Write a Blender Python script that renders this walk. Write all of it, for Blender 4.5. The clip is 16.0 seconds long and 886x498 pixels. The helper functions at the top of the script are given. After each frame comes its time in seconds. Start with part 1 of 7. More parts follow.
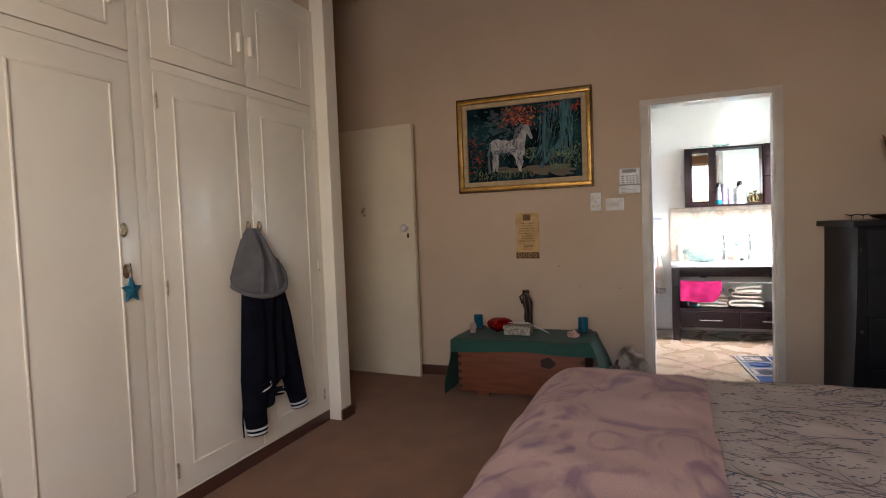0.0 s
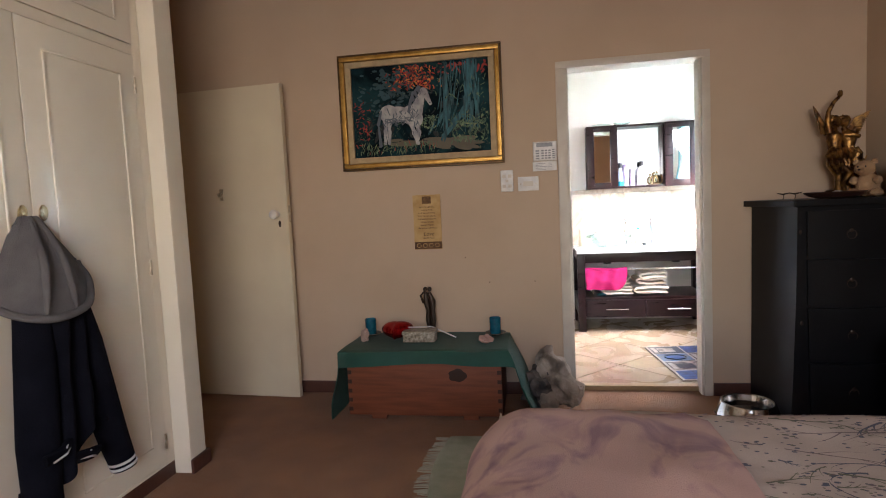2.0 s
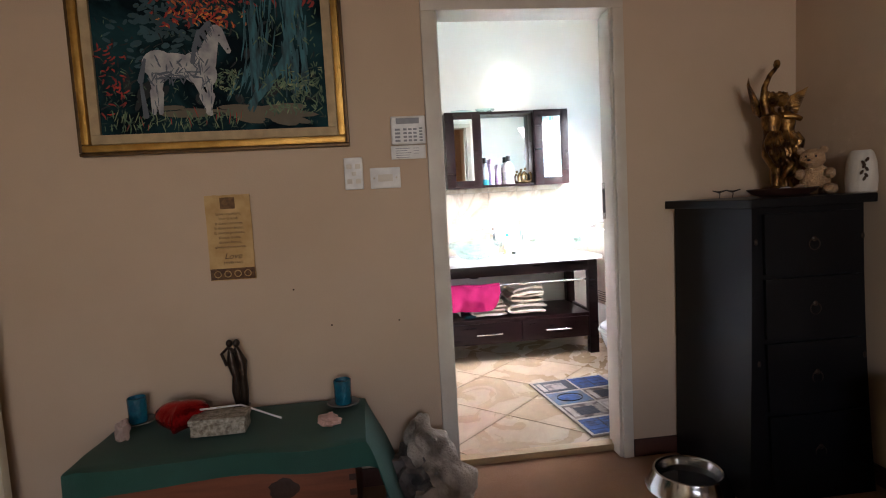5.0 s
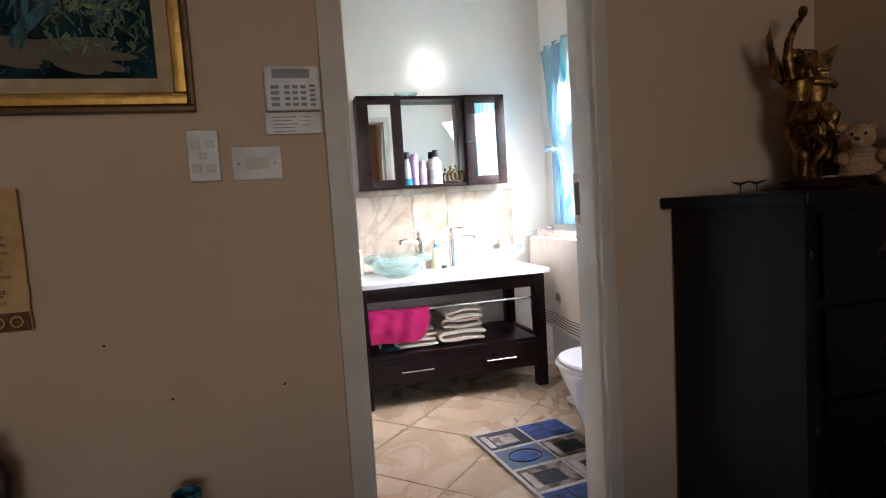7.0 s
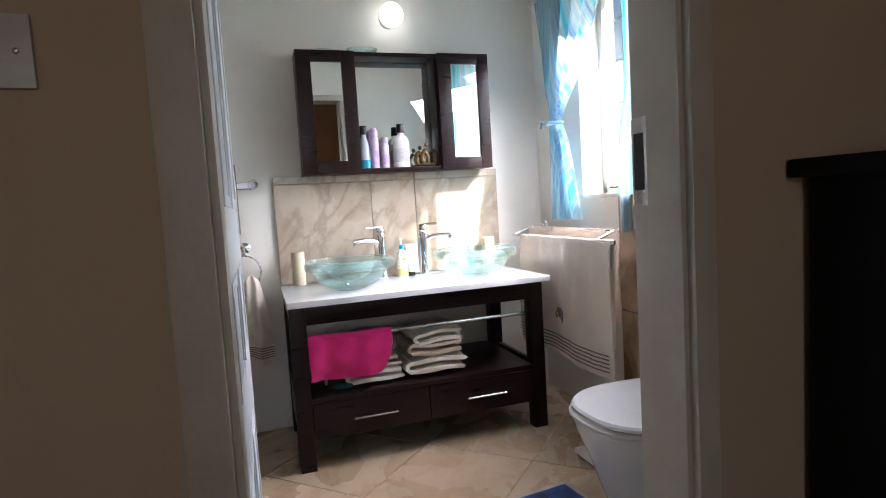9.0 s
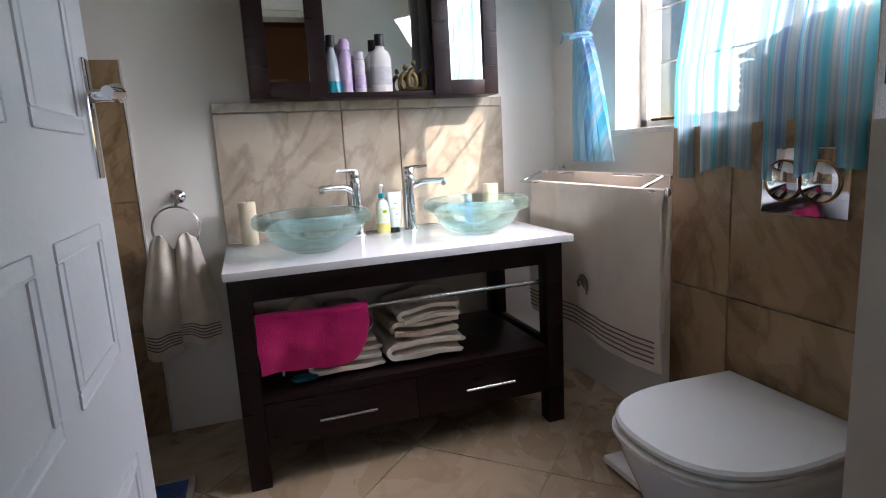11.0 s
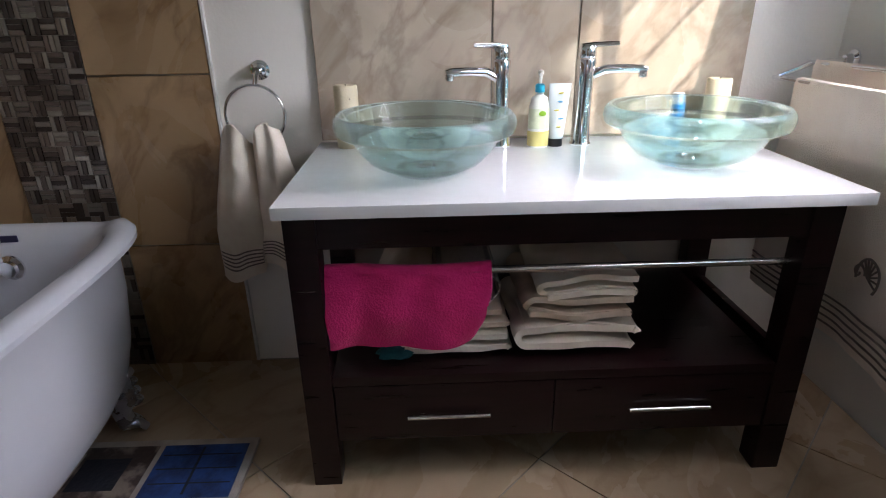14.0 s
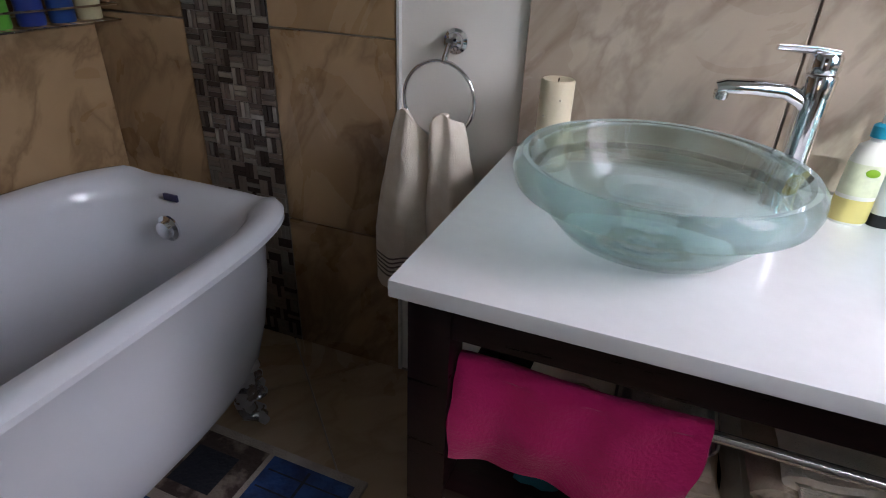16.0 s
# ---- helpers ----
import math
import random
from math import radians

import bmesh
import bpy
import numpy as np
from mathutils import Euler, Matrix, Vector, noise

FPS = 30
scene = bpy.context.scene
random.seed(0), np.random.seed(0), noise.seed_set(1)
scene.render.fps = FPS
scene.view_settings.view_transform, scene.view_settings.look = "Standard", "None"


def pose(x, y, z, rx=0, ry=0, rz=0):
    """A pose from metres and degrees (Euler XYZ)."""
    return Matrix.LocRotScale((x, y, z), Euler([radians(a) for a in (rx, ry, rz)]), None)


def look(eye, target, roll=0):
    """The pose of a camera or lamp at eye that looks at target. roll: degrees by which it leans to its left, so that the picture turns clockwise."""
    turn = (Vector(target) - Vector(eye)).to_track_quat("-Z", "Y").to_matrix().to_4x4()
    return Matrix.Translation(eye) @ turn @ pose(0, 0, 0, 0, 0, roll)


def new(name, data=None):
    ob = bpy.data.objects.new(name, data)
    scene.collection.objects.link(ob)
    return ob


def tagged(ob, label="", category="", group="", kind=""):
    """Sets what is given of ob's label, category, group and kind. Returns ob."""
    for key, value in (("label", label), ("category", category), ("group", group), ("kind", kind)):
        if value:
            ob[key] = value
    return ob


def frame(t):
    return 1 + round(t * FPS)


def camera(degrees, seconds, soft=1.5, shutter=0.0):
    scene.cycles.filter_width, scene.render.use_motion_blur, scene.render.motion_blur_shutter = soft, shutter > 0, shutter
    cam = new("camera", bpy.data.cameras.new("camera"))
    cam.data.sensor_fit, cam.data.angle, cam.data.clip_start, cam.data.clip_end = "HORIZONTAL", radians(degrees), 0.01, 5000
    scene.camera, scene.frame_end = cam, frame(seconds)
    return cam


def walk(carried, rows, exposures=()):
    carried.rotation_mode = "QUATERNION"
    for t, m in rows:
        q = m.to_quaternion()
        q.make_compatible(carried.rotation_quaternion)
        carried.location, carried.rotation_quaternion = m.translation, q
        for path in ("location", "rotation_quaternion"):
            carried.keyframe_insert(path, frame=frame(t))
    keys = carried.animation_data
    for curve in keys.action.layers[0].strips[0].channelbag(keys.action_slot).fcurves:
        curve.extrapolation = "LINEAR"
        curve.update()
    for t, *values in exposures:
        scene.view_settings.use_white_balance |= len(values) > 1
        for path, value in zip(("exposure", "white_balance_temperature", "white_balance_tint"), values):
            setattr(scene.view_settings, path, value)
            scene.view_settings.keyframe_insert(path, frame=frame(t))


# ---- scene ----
cam = camera(76.3, 16.0, soft=1.05)
PATH = [
    (0, (0.161, -0.62, 1.264), (-0.574, 1.238, 1.172), -2.2),
    (0.5, (0.075, -0.449, 1.263), (-0.569, 1.441, 1.149), -2.3),
    (1, (-0.02, -0.275, 1.262), (-0.567, 1.644, 1.129), -2.4),
    (1.5, (-0.081, -0.104, 1.252), (-0.517, 1.843, 1.104), -2.6),
    (2, (-0.135, 0.091, 1.246), (-0.467, 2.057, 1.09), -2.7),
    (2.5, (-0.167, 0.266, 1.255), (-0.411, 2.245, 1.096), -2.7),
    (3, (-0.224, 0.451, 1.251), (-0.354, 2.44, 1.089), -2.8),
    (3.5, (-0.233, 0.647, 1.252), (-0.268, 2.639, 1.084), -2.8),
    (4, (-0.248, 0.851, 1.258), (-0.191, 2.842, 1.084), -2.9),
    (6.5, (-0.162, 1.87, 1.222), (0.294, 3.81, 1.058), -3.5),
    (7, (-0.108, 2.076, 1.214), (0.406, 4.002, 1.052), -3.6),
    (7.5, (-0.023, 2.29, 1.192), (0.528, 4.206, 1.032), -3.5),
    (8, (0.041, 2.502, 1.176), (0.613, 4.412, 1.02), -3.4),
    (8.5, (0.087, 2.7, 1.157), (0.683, 4.603, 1.007), -3.4),
    (11, (0.297, 3.478, 1.11), (0.937, 5.34, 0.758), -3.1),
    (11.5, (0.37, 3.602, 1.104), (0.989, 5.452, 0.663), -3.2),
    (12, (0.417, 3.728, 1.096), (1.0, 5.567, 0.57), -3.0),
    (12.5, (0.468, 3.867, 1.096), (0.975, 5.706, 0.494), -2.8),
    (13, (0.489, 3.989, 1.105), (0.876, 5.834, 0.437), -2.3),
    (13.5, (0.503, 4.092, 1.106), (0.728, 5.947, 0.393), -1.7),
    (14, (0.507, 4.203, 1.112), (0.566, 6.051, 0.35), -0.9),
    (14.5, (0.496, 4.328, 1.122), (0.385, 6.147, 0.298), -0.1),
    (15, (0.505, 4.438, 1.127), (0.245, 6.216, 0.248), 0.6),
    (15.5, (0.519, 4.567, 1.155), (0.086, 6.281, 0.221), 1.4),
    (16, (0.497, 4.684, 1.173), (-0.125, 6.322, 0.209), 2.2),
]
EXPOSURES = [(0, 3.17), (1.0, 3.32), (2.5, 3.62), (3.5, 3.67), (4, 3.47), (6.5, 2.6), (7.5, 2.15), (8.5, 1.75), (11, 0.76), (12.5, 0.76), (14.5, 0.61), (16, 0.43)]
walk(cam, [(t, look(eye, target, roll)) for t, eye, target, roll in PATH], EXPOSURES)

# ---- light ----
world = bpy.data.worlds.new("sky")
scene.world = world
world.use_nodes = True
SUN = Vector((-0.50, 0.70, -0.56)).normalized()
sky = world.node_tree.nodes.new("ShaderNodeTexSky")
sky.sky_type, sky.sun_disc = "NISHITA", False
sky.sun_elevation = math.asin(-SUN.z)
sky.sun_rotation = math.atan2(-SUN.x, -SUN.y)
world.node_tree.links.new(sky.outputs[0], world.node_tree.nodes["Background"].inputs[0])
world.node_tree.nodes["Background"].inputs[1].default_value = 0.05

sun = new("sun", bpy.data.lights.new("sun", "SUN"))
sun.data.energy, sun.data.angle, sun.data.color = 5.0, radians(0.6), (1.0, 0.95, 0.88)
sun.matrix_world = look((8, -4, 8), Vector((8, -4, 8)) + SUN)


def window_light(name, eye, target, w, h, watts, colour, spread=180):
    lamp = new(name, bpy.data.lights.new(name, "AREA"))
    lamp.data.shape, lamp.data.size, lamp.data.size_y = "RECTANGLE", w, h
    lamp.data.energy, lamp.data.color = watts, colour
    lamp.data.spread = radians(spread)
    lamp.matrix_world = look(eye, target)
    return lamp


# daylight of the bathroom window and of the bedroom window behind the walker
window_light("window_light_bathroom", (1.885, 5.17, 1.66), (0.95, 5.48, 0.50), 0.46, 0.94, 8.4, (0.99, 0.935, 1.09), 112)
window_light("window_light_curtain", (1.885, 4.52, 1.66), (0.98, 5.22, 0.35), 0.80, 0.94, 5.2, (1.0, 0.93, 1.03), 118)
window_light("window_light_sky", (0.1, -2.16, 1.95), (-1.4, 1.6, -0.3), 1.9, 0.7, 5.6, (0.74, 0.775, 0.96), 170)
window_light("window_light_ground", (0.1, -2.16, 1.2), (-0.5, 3.0, 3.2), 1.9, 0.7, 2.3, (1.0, 0.74, 0.47))


# ---- materials ----
def mat(name, col, rough=0.5, metal=0.0, col2=None, scale=6.0, stretch=(1, 1, 1), detail=5.0, bump=0.15, bump_scale=80.0,
        coat=0.0, sheen=0.0, transmission=0.0, ior=1.45, lo=0.35, hi=0.65, rand=0.0, distort=0.0, rough_var=0.08, alpha=1.0):
    """A surface of two tones mixed by noise, with fine relief and uneven gloss."""
    m = bpy.data.materials.new(name)
    m.use_nodes = True
    t = m.node_tree
    b = t.nodes["Principled BSDF"]
    co = t.nodes.new("ShaderNodeTexCoord")
    mp = t.nodes.new("ShaderNodeMapping")
    mp.inputs["Scale"].default_value = stretch
    t.links.new(co.outputs["Object"], mp.inputs["Vector"])
    n = t.nodes.new("ShaderNodeTexNoise")
    n.inputs["Scale"].default_value, n.inputs["Detail"].default_value = scale, detail
    n.inputs["Distortion"].default_value = distort
    t.links.new(mp.outputs[0], n.inputs["Vector"])
    ramp = t.nodes.new("ShaderNodeValToRGB")
    ramp.color_ramp.elements[0].position, ramp.color_ramp.elements[1].position = lo, hi
    c2 = col2 or tuple(c * 0.82 for c in col)
    ramp.color_ramp.elements[0].color, ramp.color_ramp.elements[1].color = (*c2, 1), (*col, 1)
    t.links.new(n.outputs["Fac"], ramp.inputs["Fac"])
    out = ramp.outputs["Color"]
    if rand:
        info = t.nodes.new("ShaderNodeObjectInfo")
        add = t.nodes.new("ShaderNodeVectorMath")
        add.operation = "MULTIPLY_ADD"
        add.inputs[1].default_value = (7.3, 3.1, 5.7)
        t.links.new(info.outputs["Random"], add.inputs[0])
        t.links.new(co.outputs["Object"], add.inputs[2])
        t.links.new(add.outputs[0], mp.inputs["Vector"])
        hsv = t.nodes.new("ShaderNodeHueSaturation")
        mul = t.nodes.new("ShaderNodeMapRange")
        mul.inputs["To Min"].default_value, mul.inputs["To Max"].default_value = 1 - rand, 1 + rand
        t.links.new(info.outputs["Random"], mul.inputs["Value"])
        t.links.new(mul.outputs[0], hsv.inputs["Value"])
        t.links.new(out, hsv.inputs["Color"])
        out = hsv.outputs["Color"]
    t.links.new(out, b.inputs["Base Color"])
    fine = t.nodes.new("ShaderNodeTexNoise")
    fine.inputs["Scale"].default_value, fine.inputs["Detail"].default_value = bump_scale, 4
    t.links.new(co.outputs["Object"], fine.inputs["Vector"])
    if bump:
        bm_ = t.nodes.new("ShaderNodeBump")
        bm_.inputs["Strength"].default_value, bm_.inputs["Distance"].default_value = bump, 0.01
        t.links.new(fine.outputs["Fac"], bm_.inputs["Height"])
        t.links.new(bm_.outputs[0], b.inputs["Normal"])
    rr = t.nodes.new("ShaderNodeMapRange")
    rr.inputs["To Min"].default_value, rr.inputs["To Max"].default_value = max(0.0, rough - rough_var), min(1.0, rough + rough_var)
    t.links.new(n.outputs["Fac"], rr.inputs["Value"])
    t.links.new(rr.outputs[0], b.inputs["Roughness"])
    b.inputs["Metallic"].default_value = metal
    b.inputs["Coat Weight"].default_value = coat
    b.inputs["Sheen Weight"].default_value = sheen
    b.inputs["Transmission Weight"].default_value = transmission
    b.inputs["IOR"].default_value = ior
    b.inputs["Alpha"].default_value = alpha
    return m


def veined_tile(name, col, col2, vein, amount=0.33, long=0.9):
    """Glazed stone-look tile with slanting veins, different on each tile."""
    m = mat(name, col, 0.28, col2=col2, scale=2.6, stretch=(1.2, 1.0, 0.9), detail=8, bump=0.03, bump_scale=30, rand=0.05, distort=1.2, coat=0.15)
    t = m.node_tree
    b = t.nodes["Principled BSDF"]
    src = b.inputs["Base Color"].links[0].from_socket
    mapped = [n for n in t.nodes if n.bl_idname == "ShaderNodeMapping"][0]
    rot = t.nodes.new("ShaderNodeMapping")
    turn = t.nodes.new("ShaderNodeMapping")
    turn.inputs["Rotation"].default_value = (radians(38), radians(-38), radians(50))
    rot.inputs["Scale"].default_value = (3.4, 3.0, long)
    t.links.new(mapped.outputs[0], turn.inputs["Vector"])
    t.links.new(turn.outputs[0], rot.inputs["Vector"])
    n = t.nodes.new("ShaderNodeTexNoise")
    n.inputs["Scale"].default_value, n.inputs["Detail"].default_value, n.inputs["Distortion"].default_value = 1.5, 5, 0.5
    n.inputs["Roughness"].default_value = 0.55
    t.links.new(rot.outputs[0], n.inputs["Vector"])
    ramp = t.nodes.new("ShaderNodeValToRGB")
    e = ramp.color_ramp.elements
    e[0].position, e[0].color = 0.43, (0, 0, 0, 1)
    e[1].position, e[1].color = 0.56, (0, 0, 0, 1)
    mid = e.new(0.5)
    mid.color = (1, 1, 1, 1)
    t.links.new(n.outputs["Fac"], ramp.inputs["Fac"])
    mix = t.nodes.new("ShaderNodeMix")
    mix.data_type = "RGBA"
    mix.inputs["B"].default_value = (*vein, 1)
    mul = t.nodes.new("ShaderNodeMath")
    mul.operation, mul.inputs[1].default_value = "MULTIPLY", amount
    t.links.new(ramp.outputs[0], mul.inputs[0])
    t.links.new(mul.outputs[0], mix.inputs[0])
    t.links.new(src, mix.inputs[6])
    t.links.new(mix.outputs[2], b.inputs["Base Color"])
    mix.inputs[7].default_value = (*vein, 1)
    return m


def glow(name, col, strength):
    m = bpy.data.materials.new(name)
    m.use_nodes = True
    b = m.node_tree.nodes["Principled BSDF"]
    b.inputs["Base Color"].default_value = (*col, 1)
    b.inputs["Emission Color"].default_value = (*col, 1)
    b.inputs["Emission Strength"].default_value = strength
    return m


WALL = mat("tan_plaster", (0.565, 0.432, 0.312), 0.75, col2=(0.52, 0.392, 0.276), scale=2.0, bump=0.10, bump_scale=140)
CARPET = mat("brown_carpet", (0.335, 0.15, 0.058), 0.95, col2=(0.26, 0.112, 0.042), scale=5, bump=0.8, bump_scale=420, sheen=0.2)
CEIL = mat("dark_wood_ceiling", (0.20, 0.12, 0.07), 0.6, scale=4, stretch=(1, 8, 8))
SKIRT = mat("redbrown_skirting", (0.085, 0.032, 0.022), 0.45, scale=10)
CREAM = mat("cream_gloss_paint", (0.79, 0.735, 0.62), 0.33, col2=(0.75, 0.69, 0.57), scale=3, bump=0.06, bump_scale=45, coat=0.1)
DOORPAINT = mat("yellowed_door_paint", (0.70, 0.62, 0.46), 0.4, col2=(0.66, 0.57, 0.42), scale=3, bump=0.08, bump_scale=30)
FRAMEPAINT = mat("offwhite_frame_paint", (0.62, 0.57, 0.48), 0.42, col2=(0.56, 0.50, 0.42), scale=7, bump=0.12, bump_scale=60)
WHITEWALL = mat("white_plaster", (0.81, 0.775, 0.715), 0.7, col2=(0.775, 0.735, 0.67), scale=2, bump=0.08, bump_scale=120)
WHITEDOOR = mat("white_door_paint", (0.74, 0.76, 0.79), 0.38, col2=(0.71, 0.73, 0.76), scale=3, bump=0.1, bump_scale=50)
TILE = veined_tile("beige_stone_tile", (0.42, 0.285, 0.16), (0.33, 0.215, 0.115), (0.15, 0.085, 0.04), 0.58, 0.7)
TILE_PALE = veined_tile("pale_stone_tile", (0.475, 0.405, 0.325), (0.395, 0.325, 0.25), (0.20, 0.145, 0.105), 0.50, 0.7)
TILE_FLOOR = veined_tile("floor_stone_tile", (0.40, 0.30, 0.20), (0.36, 0.265, 0.17), (0.22, 0.14, 0.08), 0.34, 0.8)
GROUT = mat("grey_grout", (0.30, 0.27, 0.235), 0.9, scale=30)
WENGE = mat("dark_wenge_wood", (0.015, 0.0054, 0.0060), 0.30, col2=(0.010, 0.0038, 0.0041), scale=6, stretch=(1, 12, 12), bump=0.03, ior=1.33)
BLACKWOOD = mat("black_lacquer", (0.006, 0.006, 0.007), 0.38, col2=(0.004, 0.004, 0.005), scale=5, bump=0.01, ior=1.28)
QUARTZ = mat("white_quartz", (0.82, 0.82, 0.83), 0.12, col2=(0.80, 0.80, 0.81), scale=40, bump=0.0, coat=0.3)
CERAMIC = mat("white_ceramic", (0.80, 0.80, 0.80), 0.10, col2=(0.79, 0.79, 0.79), scale=5, bump=0.0, coat=0.4)
# white tub; the shade over it is put into this grey-blue base colour
ACRYLIC = mat("shaded_white_acrylic", (0.62, 0.63, 0.675), 0.16, col2=(0.60, 0.61, 0.655), scale=4, bump=0.0, coat=0.3)
CHROME = mat("chrome", (0.82, 0.82, 0.84), 0.07, 1.0, col2=(0.78, 0.78, 0.80), scale=8, bump=0.0, rough_var=0.03)
STEEL = mat("brushed_steel", (0.62, 0.61, 0.59), 0.25, 1.0, scale=30, stretch=(1, 20, 20), bump=0.02)
PEWTER = mat("tarnished_metal", (0.70, 0.64, 0.52), 0.32, 0.85, col2=(0.38, 0.32, 0.23), scale=40)
HANDLE = mat("bright_cast_metal", (0.86, 0.76, 0.56), 0.2, 1.0, col2=(0.55, 0.44, 0.27), scale=60, bump=0.3, bump_scale=150)
BRASS = mat("antique_gold", (0.46, 0.25, 0.075), 0.34, 0.85, col2=(0.075, 0.034, 0.014), scale=22, bump=0.4, bump_scale=60, lo=0.42, hi=0.66)
BRONZE = mat("dark_bronze", (0.045, 0.030, 0.021), 0.32, 0.5, scale=20, bump=0.3, bump_scale=60)
GOLDFRAME = mat("gilt_frame", (0.50, 0.29, 0.07), 0.36, 0.65, col2=(0.34, 0.18, 0.035), scale=18, bump=0.2)
DARKGILT = mat("dark_gilt", (0.11, 0.058, 0.016), 0.42, 0.5, col2=(0.06, 0.03, 0.01), scale=18)
LINER = mat("linen_slip", (0.50, 0.38, 0.22), 0.8, scale=25, bump=0.3, bump_scale=300)
CHESTWOOD = mat("reddish_pine", (0.20, 0.06, 0.025), 0.5, col2=(0.14, 0.04, 0.017), scale=4, stretch=(1.2, 10, 14), bump=0.1)
BURN = mat("scorched_wood", (0.045, 0.02, 0.012), 0.7, scale=20)
GREENCLOTH = mat("green_satin_cloth", (0.013, 0.078, 0.055), 0.6, col2=(0.009, 0.055, 0.038), scale=5, bump=0.25, bump_scale=300, sheen=0.05)
MIRROR = mat("mirror_glass", (0.9, 0.91, 0.91), 0.01, 1.0, col2=(0.9, 0.91, 0.91), bump=0.0, rough_var=0.0)
AQUAGLASS = mat("aqua_glass", (0.76, 0.965, 0.955), 0.0, col2=(0.76, 0.965, 0.955), bump=0.0, transmission=1.0, ior=1.36, rough_var=0.0)
clear_mix, tinted = AQUAGLASS.node_tree.nodes.new("ShaderNodeMixShader"), AQUAGLASS.node_tree.nodes.new("ShaderNodeBsdfTransparent")
tinted.inputs["Color"].default_value, clear_mix.inputs[0].default_value = (0.90, 0.985, 0.98, 1), 0.45
AQUAGLASS.node_tree.links.new(AQUAGLASS.node_tree.nodes["Principled BSDF"].outputs[0], clear_mix.inputs[1])
AQUAGLASS.node_tree.links.new(tinted.outputs[0], clear_mix.inputs[2])
AQUAGLASS.node_tree.links.new(clear_mix.outputs[0], AQUAGLASS.node_tree.nodes["Material Output"].inputs["Surface"])
CLEARGLASS = mat("clear_glass", (0.97, 0.99, 0.99), 0.01, col2=(0.97, 0.99, 0.99), bump=0.0, transmission=1.0, ior=1.45, rough_var=0.005)
TOWEL = mat("cream_terry", (0.88, 0.785, 0.67), 0.95, col2=(0.80, 0.69, 0.57), scale=20, bump=0.45, bump_scale=320, sheen=0.3)
TAUPE = mat("taupe_stripe", (0.24, 0.19, 0.165), 0.95, scale=20, bump=0.8, bump_scale=320)
TANTERRY = mat("tan_terry", (0.66, 0.53, 0.41), 0.95, scale=20, bump=0.5, bump_scale=320)
PINK = mat("magenta_terry", (0.60, 0.012, 0.155), 0.95, col2=(0.52, 0.008, 0.12), scale=14, bump=0.35, bump_scale=190, sheen=0.15)
RUG = mat("pale_green_rug", (0.46, 0.46, 0.34), 0.95, col2=(0.36, 0.38, 0.27), scale=12, bump=1.0, bump_scale=200)
FRINGE = mat("cream_fringe", (0.42, 0.38, 0.29), 0.95, scale=30)
WHITEPLASTIC = mat("white_plastic", (0.72, 0.70, 0.67), 0.35, scale=20, bump=0.0)
GREYPLASTIC = mat("grey_plastic", (0.25, 0.25, 0.26), 0.4, scale=20, bump=0.0)
BLACKPLASTIC = mat("black_plastic", (0.012, 0.012, 0.014), 0.35, scale=20, bump=0.0)
PAPER = mat("aged_parchment", (0.66, 0.46, 0.22), 0.8, col2=(0.45, 0.27, 0.10), scale=9, bump=0.15)
INK = mat("brown_ink", (0.06, 0.033, 0.018), 0.8, scale=30)


# ---- building helpers ----
def part(name, bm, material, parent=None, label="", smooth=True):
    """Links a bmesh as one mesh object, under a thing or a part."""
    me = bpy.data.meshes.new(name)
    bm.normal_update()
    bm.to_mesh(me)
    bm.free()
    for m in material if isinstance(material, (list, tuple)) else [material]:
        me.materials.append(m)
    if smooth:
        me.polygons.foreach_set("use_smooth", [True] * len(me.polygons))
        me.set_sharp_from_angle(angle=radians(38))
    ob = new(name, me)
    if parent is not None:
        ob.parent = parent
        if parent.parent is None:
            ob.matrix_parent_inverse = parent.matrix_basis.inverted()
    if label:
        ob["label"] = label
    return ob


def thing(name, base, label, category, group="", kind=""):
    ob = new(name)
    ob.empty_display_size = 0.1
    ob.matrix_basis = Matrix.Translation(base)
    return tagged(ob, label, category, group, kind)


def setting(name, bm, material, label="", smooth=False):
    return tagged(part(name, bm, material, smooth=smooth), label, "", "", "structure")


def box(bm, x0, x1, y0, y1, z0, z1, bev=0.0, seg=2, m=None):
    made = bmesh.ops.create_cube(bm, size=1.0)["verts"]
    bmesh.ops.transform(bm, verts=made, matrix=Matrix.LocRotScale(((x0 + x1) / 2, (y0 + y1) / 2, (z0 + z1) / 2), None, (x1 - x0, y1 - y0, z1 - z0)))
    if m is not None:
        bmesh.ops.transform(bm, verts=made, matrix=m)
    if bev:
        edges = list({e for v in made for e in v.link_edges})
        bmesh.ops.bevel(bm, geom=edges, offset=bev, segments=seg, profile=0.7, affect="EDGES")
    return bm


def boxes(*rows, bev=0.0):
    bm = bmesh.new()
    for r in rows:
        box(bm, *r, bev=bev)
    return bm


def one(x0, x1, y0, y1, z0, z1, bev=0.0, seg=2, m=None):
    return box(bmesh.new(), x0, x1, y0, y1, z0, z1, bev, seg, m)


